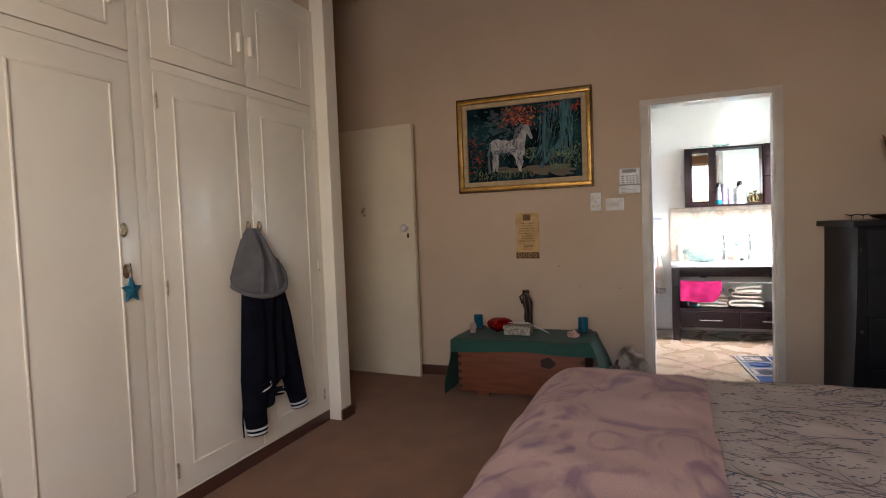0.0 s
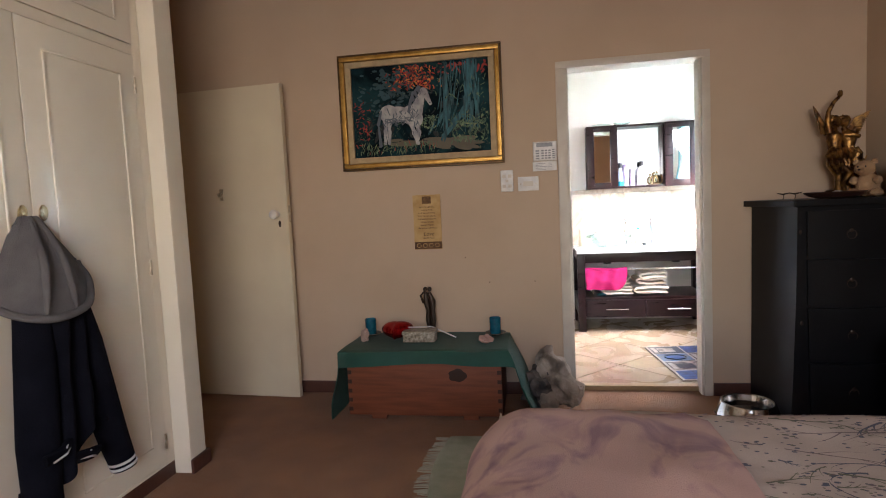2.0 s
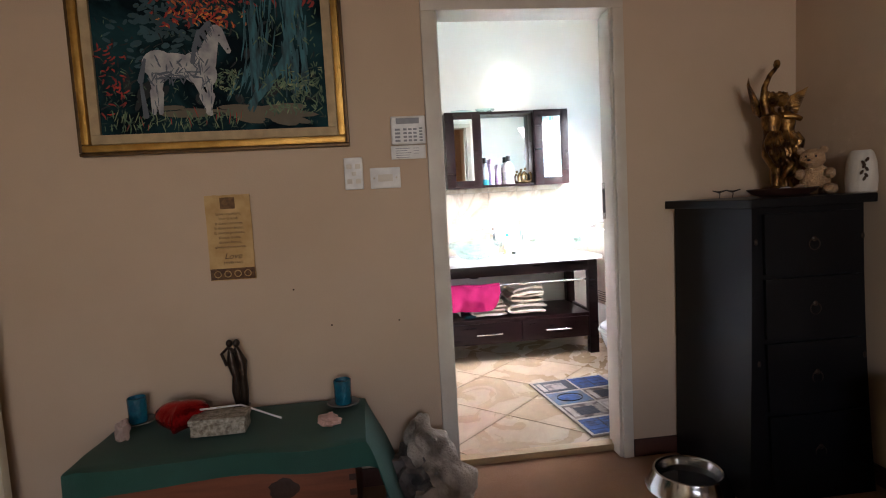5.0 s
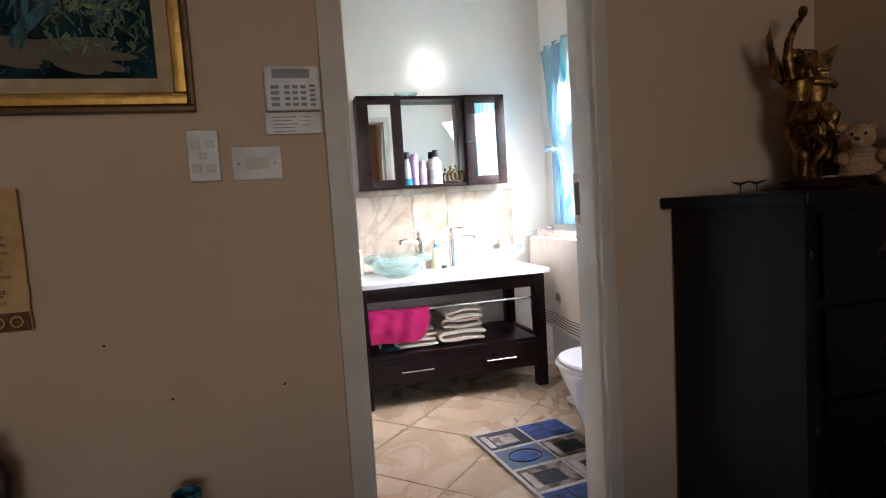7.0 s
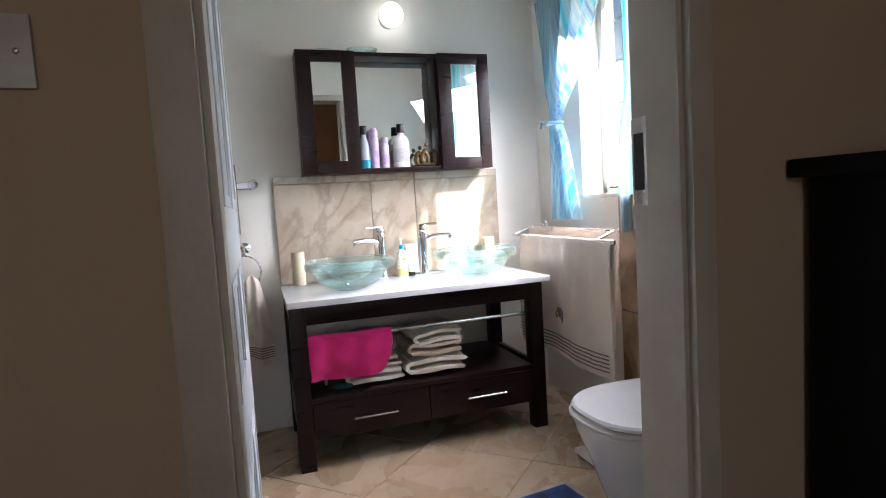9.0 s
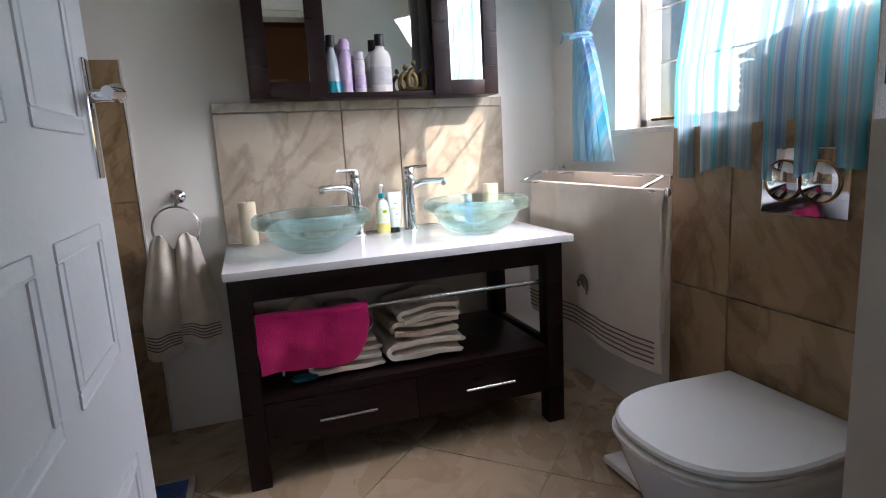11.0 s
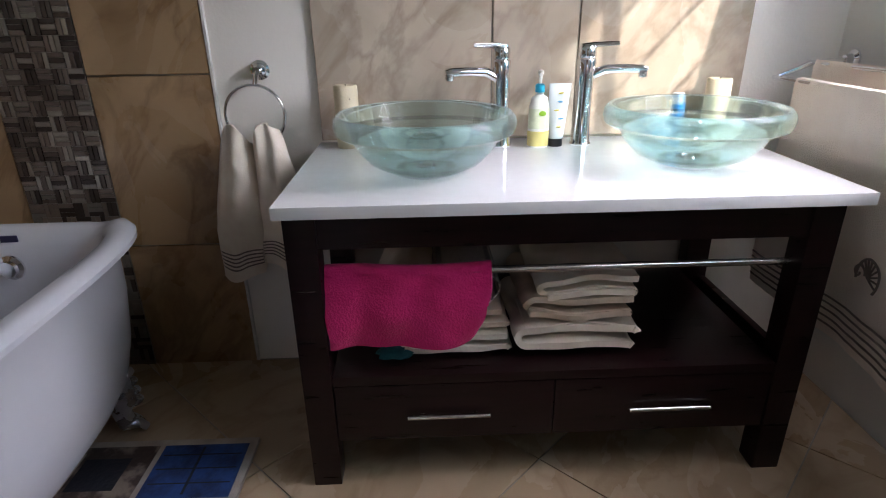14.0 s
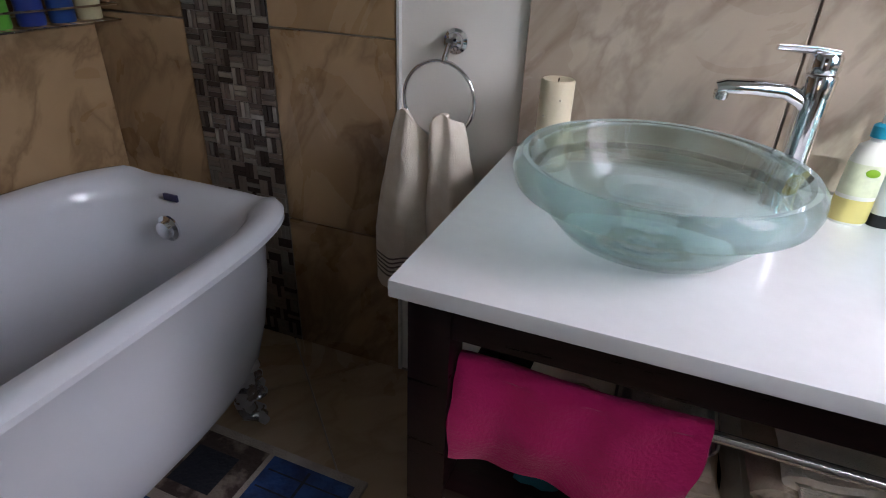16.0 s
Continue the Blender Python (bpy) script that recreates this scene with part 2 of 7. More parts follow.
def lathe(profile, centre=(0, 0, 0), steps=40, m=None, squash=(1, 1)):
    """Turns a profile of (radius, height) round the upright axis."""
    bm = bmesh.new()
    rings = []
    for r, z in profile:
        if r < 1e-5:
            rings.append([bm.verts.new((0, 0, z))])
        else:
            rings.append([bm.verts.new((r * squash[0] * math.cos(a), r * squash[1] * math.sin(a), z)) for a in np.linspace(0, 2 * math.pi, steps, False)])
    for a, b in zip(rings, rings[1:]):
        for i in range(steps):
            j = (i + 1) % steps
            if len(a) == 1 and len(b) > 1:
                bm.faces.new((a[0], b[j], b[i]))
            elif len(b) == 1 and len(a) > 1:
                bm.faces.new((a[i], a[j], b[0]))
            elif len(a) > 1:
                bm.faces.new((a[i], a[j], b[j], b[i]))
    if m is not None:
        bmesh.ops.transform(bm, verts=bm.verts, matrix=m)
    bmesh.ops.transform(bm, verts=bm.verts, matrix=Matrix.Translation(centre))
    bmesh.ops.recalc_face_normals(bm, faces=bm.faces)
    return bm


def tube(points, radii, steps=12, closed=False, bm=None, flat=1.0):
    """A round bar swept along points; radii one number or one a point."""
    bm = bm or bmesh.new()
    pts = [Vector(p) for p in points]
    n = len(pts)
    rad = [radii] * n if isinstance(radii, (int, float)) else list(radii)
    up = None
    rings = []
    for i, p in enumerate(pts):
        a, b = (pts[i - 1], pts[(i + 1) % n]) if closed else (pts[max(i - 1, 0)], pts[min(i + 1, n - 1)])
        d = (b - a).normalized()
        if up is None:
            up = d.orthogonal().normalized()
        up = (up - d * up.dot(d)).normalized()
        side = d.cross(up)
        rings.append([bm.verts.new(p + rad[i] * (math.cos(t) * up + flat * math.sin(t) * side)) for t in np.linspace(0, 2 * math.pi, steps, False)])
    pairs = list(zip(rings, rings[1:])) + ([(rings[-1], rings[0])] if closed else [])
    for a, b in pairs:
        for i in range(steps):
            j = (i + 1) % steps
            bm.faces.new((a[i], a[j], b[j], b[i]))
    if not closed:
        bm.faces.new(rings[0][::-1])
        bm.faces.new(rings[-1])
    bmesh.ops.recalc_face_normals(bm, faces=bm.faces)
    return bm


def sheet(fn, nu, nv, thick=0.0, bm=None):
    """A cloth over the unit square given by fn(u, v), with thickness along its normals."""
    bm = bm or bmesh.new()
    grid = [[Vector(fn(i / nu, j / nv)) for j in range(nv + 1)] for i in range(nu + 1)]
    layers = [[[bm.verts.new(p) for p in row] for row in grid]]
    if thick:
        off = []
        for i in range(nu + 1):
            row = []
            for j in range(nv + 1):
                du = grid[min(i + 1, nu)][j] - grid[max(i - 1, 0)][j]
                dv = grid[i][min(j + 1, nv)] - grid[i][max(j - 1, 0)]
                nrm = du.cross(dv)
                row.append(bm.verts.new(grid[i][j] + (nrm.normalized() if nrm.length > 1e-9 else Vector((0, 0, 1))) * thick))
            off.append(row)
        layers.append(off)
    for k, lay in enumerate(layers):
        for i in range(nu):
            for j in range(nv):
                f = (lay[i][j], lay[i + 1][j], lay[i + 1][j + 1], lay[i][j + 1])
                bm.faces.new(f if k else f[::-1])
    if thick:
        a, b = layers
        rim = [(i, 0) for i in range(nu)] + [(nu, j) for j in range(nv)] + [(i, nv) for i in range(nu, 0, -1)] + [(0, j) for j in range(nv, 0, -1)]
        for (i, j), (k, l) in zip(rim, rim[1:] + rim[:1]):
            bm.faces.new((a[i][j], a[k][l], b[k][l], b[i][j]))
    bmesh.ops.recalc_face_normals(bm, faces=bm.faces)
    return bm


def blob(centre, size, rough=0.0, m=None, seed=0.0, sub=3, bm=None, freq=2.0):
    """An uneven rounded lump."""
    bm = bm or bmesh.new()
    vs = bmesh.ops.create_icosphere(bm, subdivisions=sub, radius=1.0)["verts"]
    for v in vs:
        k = 1 + rough * noise.noise(v.co * freq + Vector((seed, seed * 1.7, 3.1)))
        v.co = Vector((v.co.x * size[0], v.co.y * size[1], v.co.z * size[2])) * k
    if m is not None:
        bmesh.ops.transform(bm, verts=vs, matrix=m)
    bmesh.ops.transform(bm, verts=vs, matrix=Matrix.Translation(centre))
    return bm


def fnoise(x, y, z=0.0):
    return noise.noise(Vector((x, y, z)))


# ---- the place: bedroom ----
XR, YN, ZC = 1.73, 3.70, 3.25
setting("floor_bedroom", one(-2.7, XR + 0.15, -2.35, 3.795, -0.12, 0.0), CARPET, "brown cut-pile bedroom carpet")
setting("ceiling_bedroom", boxes((-2.7, XR + 0.15, -2.35, 3.83, ZC, ZC + 0.12), *[(-2.69, XR + 0.14, y, y + 0.11, ZC - 0.16, ZC - 0.001) for y in (-1.6, -0.4, 0.8, 2.0, 3.2)]), CEIL)
setting("wall_north", boxes((-2.7, 0.045, YN, 3.83, 0, ZC), (0.855, XR, YN, 3.83, 0, ZC), (0.045, 0.855, YN, 3.83, 2.045, ZC)), WALL, "tan plastered bedroom wall with scuffs")
setting("wall_east", one(XR, XR + 0.15, -2.35, 3.83, 0, ZC), WALL)
setting("wall_west", one(-2.7, -2.55, -2.35, 3.70, 0, ZC), WALL)
setting("wall_south", boxes((-2.55, -1.0, -2.35, -2.2, 0, ZC), (1.2, XR, -2.35, -2.2, 0, ZC), (-1.0, 1.2, -2.35, -2.2, 0, 0.75), (-1.0, 1.2, -2.35, -2.2, 2.4, ZC)), WALL)
setting("wall_pier", one(-2.55, -1.83, 2.50, 2.625, 0.0, ZC, 0.008), CREAM, "cream painted pier beside the wardrobe")
setting("wall_above_wardrobe", one(-2.55, -1.93, -2.2, 2.50, 2.64, ZC), WALL)
setting("wall_wardrobe_end", one(-2.55, -1.90, -2.2, -1.36, 0, 2.64), WALL)
for r in ((-2.54, 0.0, YN - 0.016, YN, 0.0, 0.08), (0.90, XR, YN - 0.016, YN, 0.0, 0.08), (-1.83, -1.814, 2.495, 2.641, 0, 0.07), (-2.5, -1.83, 2.625, 2.641, 0, 0.07), (XR - 0.016, XR, -2.2, YN - 0.016, 0, 0.08)):
    setting("baseboard", one(*r, bev=0.004), SKIRT, smooth=True)

# bathroom door frame, with a stop and a strike plate
frame_1 = thing("door_frame", (0.45, 3.76, 0), "off-white painted door frame with chipped edges", "door frame", kind="structure")
for nm, r in (("jamb", (0.005, 0.065, 3.682, 3.848, 0, 2.04)), ("jamb", (0.846, 0.895, 3.682, 3.848, 0, 2.04)), ("head", (0.005, 0.895, 3.682, 3.848, 2.04, 2.083))):
    part(nm, one(*r, bev=0.006), FRAMEPAINT, frame_1)
part("stop", one(0.834, 0.846, 3.70, 3.79, 0, 2.04, 0.003), FRAMEPAINT, frame_1)
part("stop", one(0.065, 0.077, 3.70, 3.79, 0, 2.04, 0.003), FRAMEPAINT, frame_1)
part("strike_plate", one(0.841, 0.8455, 3.795, 3.842, 1.115, 1.285, 0.001), STEEL, frame_1, "worn steel strike plate")
part("latch_slot", one(0.840, 0.8415, 3.806, 3.834, 1.145, 1.255), BLACKPLASTIC, frame_1, "dark latch slot")
setting("threshold_strip", one(0.066, 0.845, 3.772, 3.83, 0.0, 0.033, 0.004), mat("pale_wood_strip", (0.42, 0.29, 0.15), 0.5, scale=8, stretch=(1, 8, 8)), "pale wooden threshold strip", True)

# ---- the place: bathroom ----
BX0, BX1, BY0, BY1, BZ = -1.02, 1.72, 3.83, 5.89, 2.75
BF = 0.028  # tiled floor, a low step above the carpet
setting("floor_bathroom", one(BX0 - 0.1, 2.2, 3.831, BY1 + 0.12, -0.12, BF - 0.004), GROUT)
setting("ceiling_bathroom", boxes((BX0 - 0.1, BX1 + 0.25, BY0, BY1 + 0.12, BZ, BZ + 0.1)), WHITEWALL)
setting("wall_bath_north", one(BX0 - 0.1, BX1 + 0.25, BY1, BY1 + 0.12, 0, BZ), WHITEWALL)
setting("wall_bath_west", one(BX0 - 0.12, BX0, BY0, BY1, 0, BZ), WHITEWALL)
setting("wall_bath_south", boxes((BX0, 0.004, BY0, BY0 + 0.02, 0, BZ), (0.896, BX1, BY0, BY0 + 0.02, 0, BZ), (0.004, 0.896, BY0, BY0 + 0.02, 2.084, BZ)), WHITEWALL)
WY0, WY1, WZ0, WZ1 = 4.12, 5.42, 1.145, 2.16
setting("wall_bath_east", boxes((BX1, BX1 + 0.22, BY0 + 0.02, WY0, 0, BZ), (BX1, BX1 + 0.22, WY1, BY1, 0, BZ), (BX1, BX1 + 0.22, WY0, WY1, 0, WZ0), (BX1, BX1 + 0.22, WY0, WY1, WZ1, BZ)), WHITEWALL)
cor = bmesh.new()
for r in ((BX0, BX1, BY1 - 0.05, BY1, BZ - 0.055, BZ), (BX1 - 0.05, BX1, BY0 + 0.02, BY1 - 0.05, BZ - 0.055, BZ), (BX0, BX0 + 0.05, BY0 + 0.02, BY1 - 0.05, BZ - 0.055, BZ)):
    box(cor, *r, bev=0.018, seg=3)
setting("cornice", cor, WHITEWALL, smooth=True)

# cistern box below the window
setting("cistern_box", one(1.60, BX1, BY0 + 0.02, 4.935, 0, 1.125), GROUT, "tiled cistern box behind the toilet")

window_1 = thing("window_1", (1.9, 4.77, WZ0), "white steel casement window with louvred bars", "window", kind="structure")
for r in ((1.84, 1.87, WY0, WY0 + 0.04, WZ0, WZ1), (1.84, 1.87, WY1 - 0.04, WY1, WZ0, WZ1), (1.84, 1.87, WY0, WY1, WZ0, WZ0 + 0.035), (1.84, 1.87, WY0, WY1, WZ1 - 0.035, WZ1), (1.84, 1.87, 4.72, 4.755, WZ0, WZ1)):
    part("window_frame", one(*r, bev=0.003), WHITEPLASTIC, window_1)
for z in (1.38, 1.58, 1.78, 1.98):
    part("glazing_bar", one(1.85, 1.857, WY0 + 0.04, WY1 - 0.04, z, z + 0.006), WHITEPLASTIC, window_1)
part("window_sill", one(1.70, 1.84, 4.94, WY1 + 0.015, WZ0 - 0.022, WZ0, 0.004), WHITEPLASTIC, window_1, "white painted sill")
part("stay_bar", tube([(1.80, 4.98, WZ0 + 0.03), (1.80, 5.30, WZ0 + 0.03)], 0.006, 8), BRASS, window_1, "brass window stay")
part("stay_peg", one(1.785, 1.815, 5.13, 5.15, WZ0, WZ0 + 0.05, 0.003), BRASS, window_1)
for y0, y1 in ((WY0 + 0.04, 4.72), (4.755, WY1 - 0.04)):
    for z0, z1 in ((1.18, 1.38), (1.392, 1.58), (1.592, 1.78), (1.792, 1.98), (1.992, 2.125)):
        g = part("pane", one(1.852, 1.856, y0, y1, z0, z1), CLEARGLASS, window_1)
        g.visible_shadow = False
# added glowing panel, stands in for the overexposed daylight outside the window
setting("backdrop_daylight", one(9.0, 9.1, -1, 13, -1.0, 5.5), glow("daylight_glow", (1.0, 1.0, 0.98), 1.6))
setting("ground_outside", one(1.96, 60, -40, 40, -0.3, -0.12), mat("dry_lawn", (0.22, 0.2, 0.10), 0.9, scale=1.5))

# unseen slab, added to keep direct sun out of the bedroom window
setting("sun_blocker_slab", one(-3.2, 2.4, -4.6, -2.36, 2.6, 2.7), CEIL)
bed_win = thing("window_2", (0.1, -2.3, 0.75), "wide white framed bedroom window", "window", kind="structure")
for r in ((-1.0, -0.95, -2.32, -2.28, 0.75, 2.4), (1.15, 1.2, -2.32, -2.28, 0.75, 2.4), (-0.95, 1.15, -2.32, -2.28, 0.75, 0.8), (-0.95, 1.15, -2.32, -2.28, 2.35, 2.4)):
    part("window_frame", one(*r), WHITEPLASTIC, bed_win)


# ---- bedroom: built-in wardrobe ----
def bead(x, y0, y1, z0, z1, w=0.012, d=0.007):
    """A thin raised moulding round a door panel."""
    bm = bmesh.new()
    for r in ((y0, y1, z0, z0 + w), (y0, y1, z1 - w, z1), (y0, y0 + w, z0 + w, z1 - w), (y1 - w, y1, z0 + w, z1 - w)):
        box(bm, x, x + d, *r, bev=0.003, seg=1)
    return bm


def bow_handle(x, y, z0, z1, parent):
    pts = [(x + 0.006, y, z0)] + [(x + 0.006 + 0.034 * math.sin(math.pi * k / 8), y, z0 + (z1 - z0) * k / 8) for k in range(9)] + [(x + 0.006, y, z1)]
    h = part("handle", tube(pts, [0.007] * 2 + [0.011] * 7 + [0.007] * 2, 10), HANDLE, parent, "ornate bright bow handle")
    for z in (z0, z1):
        part("rosette", blob((x + 0.004, y, z), (0.007, 0.020, 0.030), 0.15), HANDLE, h)
    return h


def wardrobe(y0, y1, split, pulls):
    """A floor-to-ceiling unit with two tall doors below and two short ones above."""
    x = -1.91
    w = thing("wardrobe", ((x - 2.55) / 2, (y0 + y1) / 2, 0), "cream painted built-in wardrobe with panelled doors", "wardrobe", "built-in wardrobes")
    part("carcass", boxes((-2.545, x - 0.02, y0, y1, 0.0, 2.64)), CREAM, w)
    part("face_frame", boxes((x - 0.02, x - 0.004, y0, y0 + 0.055, 0.07, 2.64), (x - 0.02, x - 0.004, y1 - 0.055, y1, 0.07, 2.64), (x - 0.02, x - 0.004, y0 + 0.055, y1 - 0.055, 1.985, 2.03),
         (x - 0.02, x - 0.004, y0 + 0.055, y1 - 0.055, 2.555, 2.64), (x - 0.02, x - 0.004, y0 + 0.055, y1 - 0.055, 0.07, 0.085), bev=0.003), CREAM, w)
    part("plinth", one(x - 0.03, x - 0.006, y0, y1, 0.0, 0.07, 0.003), SKIRT, w, "red-brown skirting")
    for k, (a, b) in enumerate(((y0 + 0.055, split), (split, y1 - 0.055))):
        d = part("door", one(x - 0.02, x, a + 0.003, b - 0.003, 0.088, 1.983, 0.004), CREAM, w)
        part("moulding", bead(x, a + 0.10, b - 0.095, 0.185, 1.89), CREAM, d)
        bow_handle(x, pulls[k], 1.115, 1.285, d)
        for z in (0.19, 1.02, 1.85):
            hy = a + 0.008 if pulls[k] > (a + b) / 2 else b - 0.008
            part("hinge", tube([(x + 0.003, hy, z - 0.035), (x + 0.003, hy, z + 0.035)], 0.006, 8), PEWTER, d)
        u = part("upper_door", one(x - 0.02, x, a + 0.003, b - 0.003, 2.033, 2.553, 0.004), CREAM, w)
        part("moulding", bead(x, a + 0.10, b - 0.095, 2.11, 2.47), CREAM, u)
        hy = pulls[k]
        part("pull", one(x, x + 0.022, hy - 0.011, hy + 0.011, 2.20, 2.30, 0.006), CREAM, u, "painted wooden pull")
    return w


wardrobe(1.19, 2.497, 1.845, (1.80, 1.885))
wardrobe(-0.09, 1.189, 0.54, (0.49, 1.055))
wardrobe(-1.36, -0.091, -0.72, (-0.77, -0.67))

# blue star on the handle
star = bmesh.new()
ring_o = []
for k in range(10):
    r = 0.047 if k % 2 == 0 else 0.022
    a = math.pi / 2 + k * math.pi / 5
    ring_o.append((r * math.cos(a), r * math.sin(a) * 1.15))
fr = [star.verts.new((-1.893, 1.068 + p[0], 1.035 + p[1])) for p in ring_o]
bk = [star.verts.new((-1.905, 1.068 + p[0], 1.035 + p[1])) for p in ring_o]
cf = star.verts.new((-1.886, 1.068, 1.035))
for k in range(10):
    j = (k + 1) % 10
    star.faces.new((fr[k], fr[j], cf))
    star.faces.new((fr[j], fr[k], bk[k], bk[j]))
star.faces.new(bk)
st = part("star_ornament", star, mat("teal_felt", (0.01, 0.13, 0.21), 0.8, scale=40, bump=0.5, bump_scale=300), smooth=False)
tagged(st, "small teal felt star hanging from a wardrobe handle", "ornament")
part("cord", tube([(-1.893, 1.068, 1.085), (-1.882, 1.06, 1.12), (-1.884, 1.056, 1.15)], 0.0022, 6), INK, st)

# ---- bedroom: hooded jacket on the wardrobe handles ----
NAVY = mat("black_navy_jersey", (0.0065, 0.007, 0.012), 0.95, col2=(0.004, 0.0045, 0.008), scale=12, bump=0.4, bump_scale=260, ior=1.15)
GREYJ = mat("grey_jersey", (0.125, 0.12, 0.125), 0.95, col2=(0.095, 0.09, 0.095), scale=12, bump=0.5, bump_scale=260)
STRIPE = mat("white_ribbing", (0.62, 0.62, 0.63), 0.9, scale=20, bump=0.4, bump_scale=200)
jacket = thing("hooded_jacket", (-1.88, 1.9, 1.2), "black jacket with grey hood and striped cuffs, hung on wardrobe handles", "jacket")


def hood(u, v):
    a = -0.15 + u * (math.pi + 0.3)
    w = 0.03 + 0.148 * min(1, v * 1.1) ** 0.85
    d = 0.03 + 0.11 * v ** 0.7
    fold = (0.004 + 0.010 * v * (1 - v) * 4) * math.sin(u * 21 + 1.4 * v) + 0.008 * fnoise(u * 5, v * 5)
    rim = 1.0 + 0.11 * u - 0.125 * math.sin(math.pi * u)
    z = 1.285 + (rim - 1.285) * v
    return (-1.902 + (d + fold) * max(0.0, math.sin(a)), 1.855 - math.cos(a) * w + 0.015 * v, z)


hd = part("hood", sheet(hood, 40, 22, 0.012), GREYJ, jacket, "grey hood")
part("hood_hem", tube([Vector(hood(0.02 + 0.96 * k / 24, 1.0)) + Vector((0.008, 0, 0.006)) for k in range(25)], 0.014, 10), GREYJ, hd, "thick rolled hood edge")
for k in range(2):
    u0 = 0.34 + 0.22 * k
    part("hood_fold", tube([Vector(hood(u0 + 0.03 * math.sin(3 * q / 8 + k), 0.06 + 0.9 * q / 8)) + Vector((0.004, 0, 0)) for q in range(9)], [0.004, 0.008, 0.011, 0.013, 0.014, 0.014, 0.013, 0.010, 0.006], 10), GREYJ, hd)


def body(u, v):
    y = 1.765 + 0.25 * u + (u - 0.3) * 0.07 * v
    fold = 0.018 * math.sin(u * 20 + 1.5 * v) + 0.02 * fnoise(u * 4, v * 3, 2.0)
    d = 0.035 + 0.06 * math.sin(math.pi * min(1, max(0, u))) ** 0.6 + fold
    z = 1.02 - v * (0.60 + 0.09 * math.sin(u * 5.5 + 0.5))
    return (-1.897 + max(0.004, d * min(1.0, 0.3 + v * 4)), y, z)


part("torso", sheet(body, 44, 26, 0.01), NAVY, jacket)


def sleeve(pts, rad, cuffs):
    s = part("sleeve", tube(pts, rad, 16, flat=0.62), NAVY, jacket)
    a, b = Vector(pts[-2]), Vector(pts[-1])
    d = (b - a).normalized()
    for k in cuffs:
        part("cuff_stripe", tube([b - d * k, b - d * (k - 0.011)], rad[-1] * 1.07, 16, flat=0.66), STRIPE, s, "white cuff stripe")


sleeve([(-1.86, 1.80, 1.03), (-1.85, 1.785, 0.8), (-1.85, 1.765, 0.5), (-1.855, 1.765, 0.32), (-1.86, 1.785, 0.20)], [0.05, 0.062, 0.066, 0.060, 0.052], (0.02, 0.045))
sleeve([(-1.86, 1.95, 1.03), (-1.84, 1.99, 0.8), (-1.845, 2.06, 0.5), (-1.855, 2.11, 0.36), (-1.86, 2.155, 0.235)], [0.05, 0.06, 0.06, 0.055, 0.05], (0.02, 0.045))
for y, z, tilt in ((1.80, 0.485, 0.35), (1.905, 0.43, -0.25)):
    hem = part("hem", tube([(-1.815, y - 0.055, z - 0.03 - 0.03 * tilt), (-1.80, y, z - 0.03), (-1.815, y + 0.055, z - 0.03 + 0.05 * tilt)], 0.035, 12, flat=0.5), NAVY, jacket)
    for k in (-0.006, 0.016):
        part("hem_stripe", tube([(-1.795, y - 0.038, z + k - 0.03 - 0.035 * tilt), (-1.777, y, z + k - 0.026), (-1.795, y + 0.038, z + k - 0.03 + 0.055 * tilt)], 0.0042, 8), STRIPE, hem, "white hem stripe")
part("drawcord", tube([(-1.87, 1.695, 0.36), (-1.872, 1.69, 0.29), (-1.872, 1.694, 0.21)], 0.004, 6), NAVY, jacket)
jacket.matrix_basis = pose(-1.88, 1.85, 1.19)

# ---- bedroom: open door against the far wall ----
door_1 = thing("door_1", (-2.1, 3.62, 0), "yellowed cream flush door standing open, white knob", "door", kind="structure")
door_1.matrix_basis = pose(-2.52, 3.662, 0, 0, 0, -4.4)
leaf = bmesh.new()
box(leaf, 0, 0.79, -0.04, 0.0, 0.008, 2.075, 0.003)


def under(ob_name, bm, material, parent, label=""):
    """A part built in its parent's own coordinates."""
    ob = part(ob_name, bm, material, parent, label)
    ob.matrix_parent_inverse = Matrix.Identity(4)
    return ob


lf = under("leaf", leaf, DOORPAINT, door_1)
under("door_knob", lathe([(0.0, 0.0), (0.02, 0.0), (0.02, 0.006), (0.009, 0.01), (0.009, 0.028), (0.026, 0.034), (0.032, 0.048), (0.027, 0.062), (0.012, 0.069), (0, 0.07)], (0, 0, 0), 28, pose(0.715, -0.04, 1.235, 90)), WHITEPLASTIC, lf, "white ceramic knob")
under("keyhole_cover", blob((0.728, -0.0405, 1.172), (0.010, 0.003, 0.022)), BRONZE, lf, "dark keyhole")
under("latch", one(0.7895, 0.793, -0.03, -0.01, 1.18, 1.29), PEWTER, lf)
under("coat_hook", tube([(0.31, -0.04, 1.405), (0.31, -0.055, 1.39), (0.31, -0.075, 1.37), (0.31, -0.078, 1.39)], 0.006, 8), PEWTER, lf, "small metal hook")
under("hook_plate", one(0.297, 0.323, -0.0445, -0.04, 1.34, 1.42, 0.002), PEWTER, lf)

# ---- bedroom: painting ----
paint = thing("painting", (-0.848, 3.68, 1.87), "gilt framed painting of a white horse in a dark forest", "painting")
PX0, PX1, PZ0, PZ1 = -1.377, -0.320, 1.492, 2.234


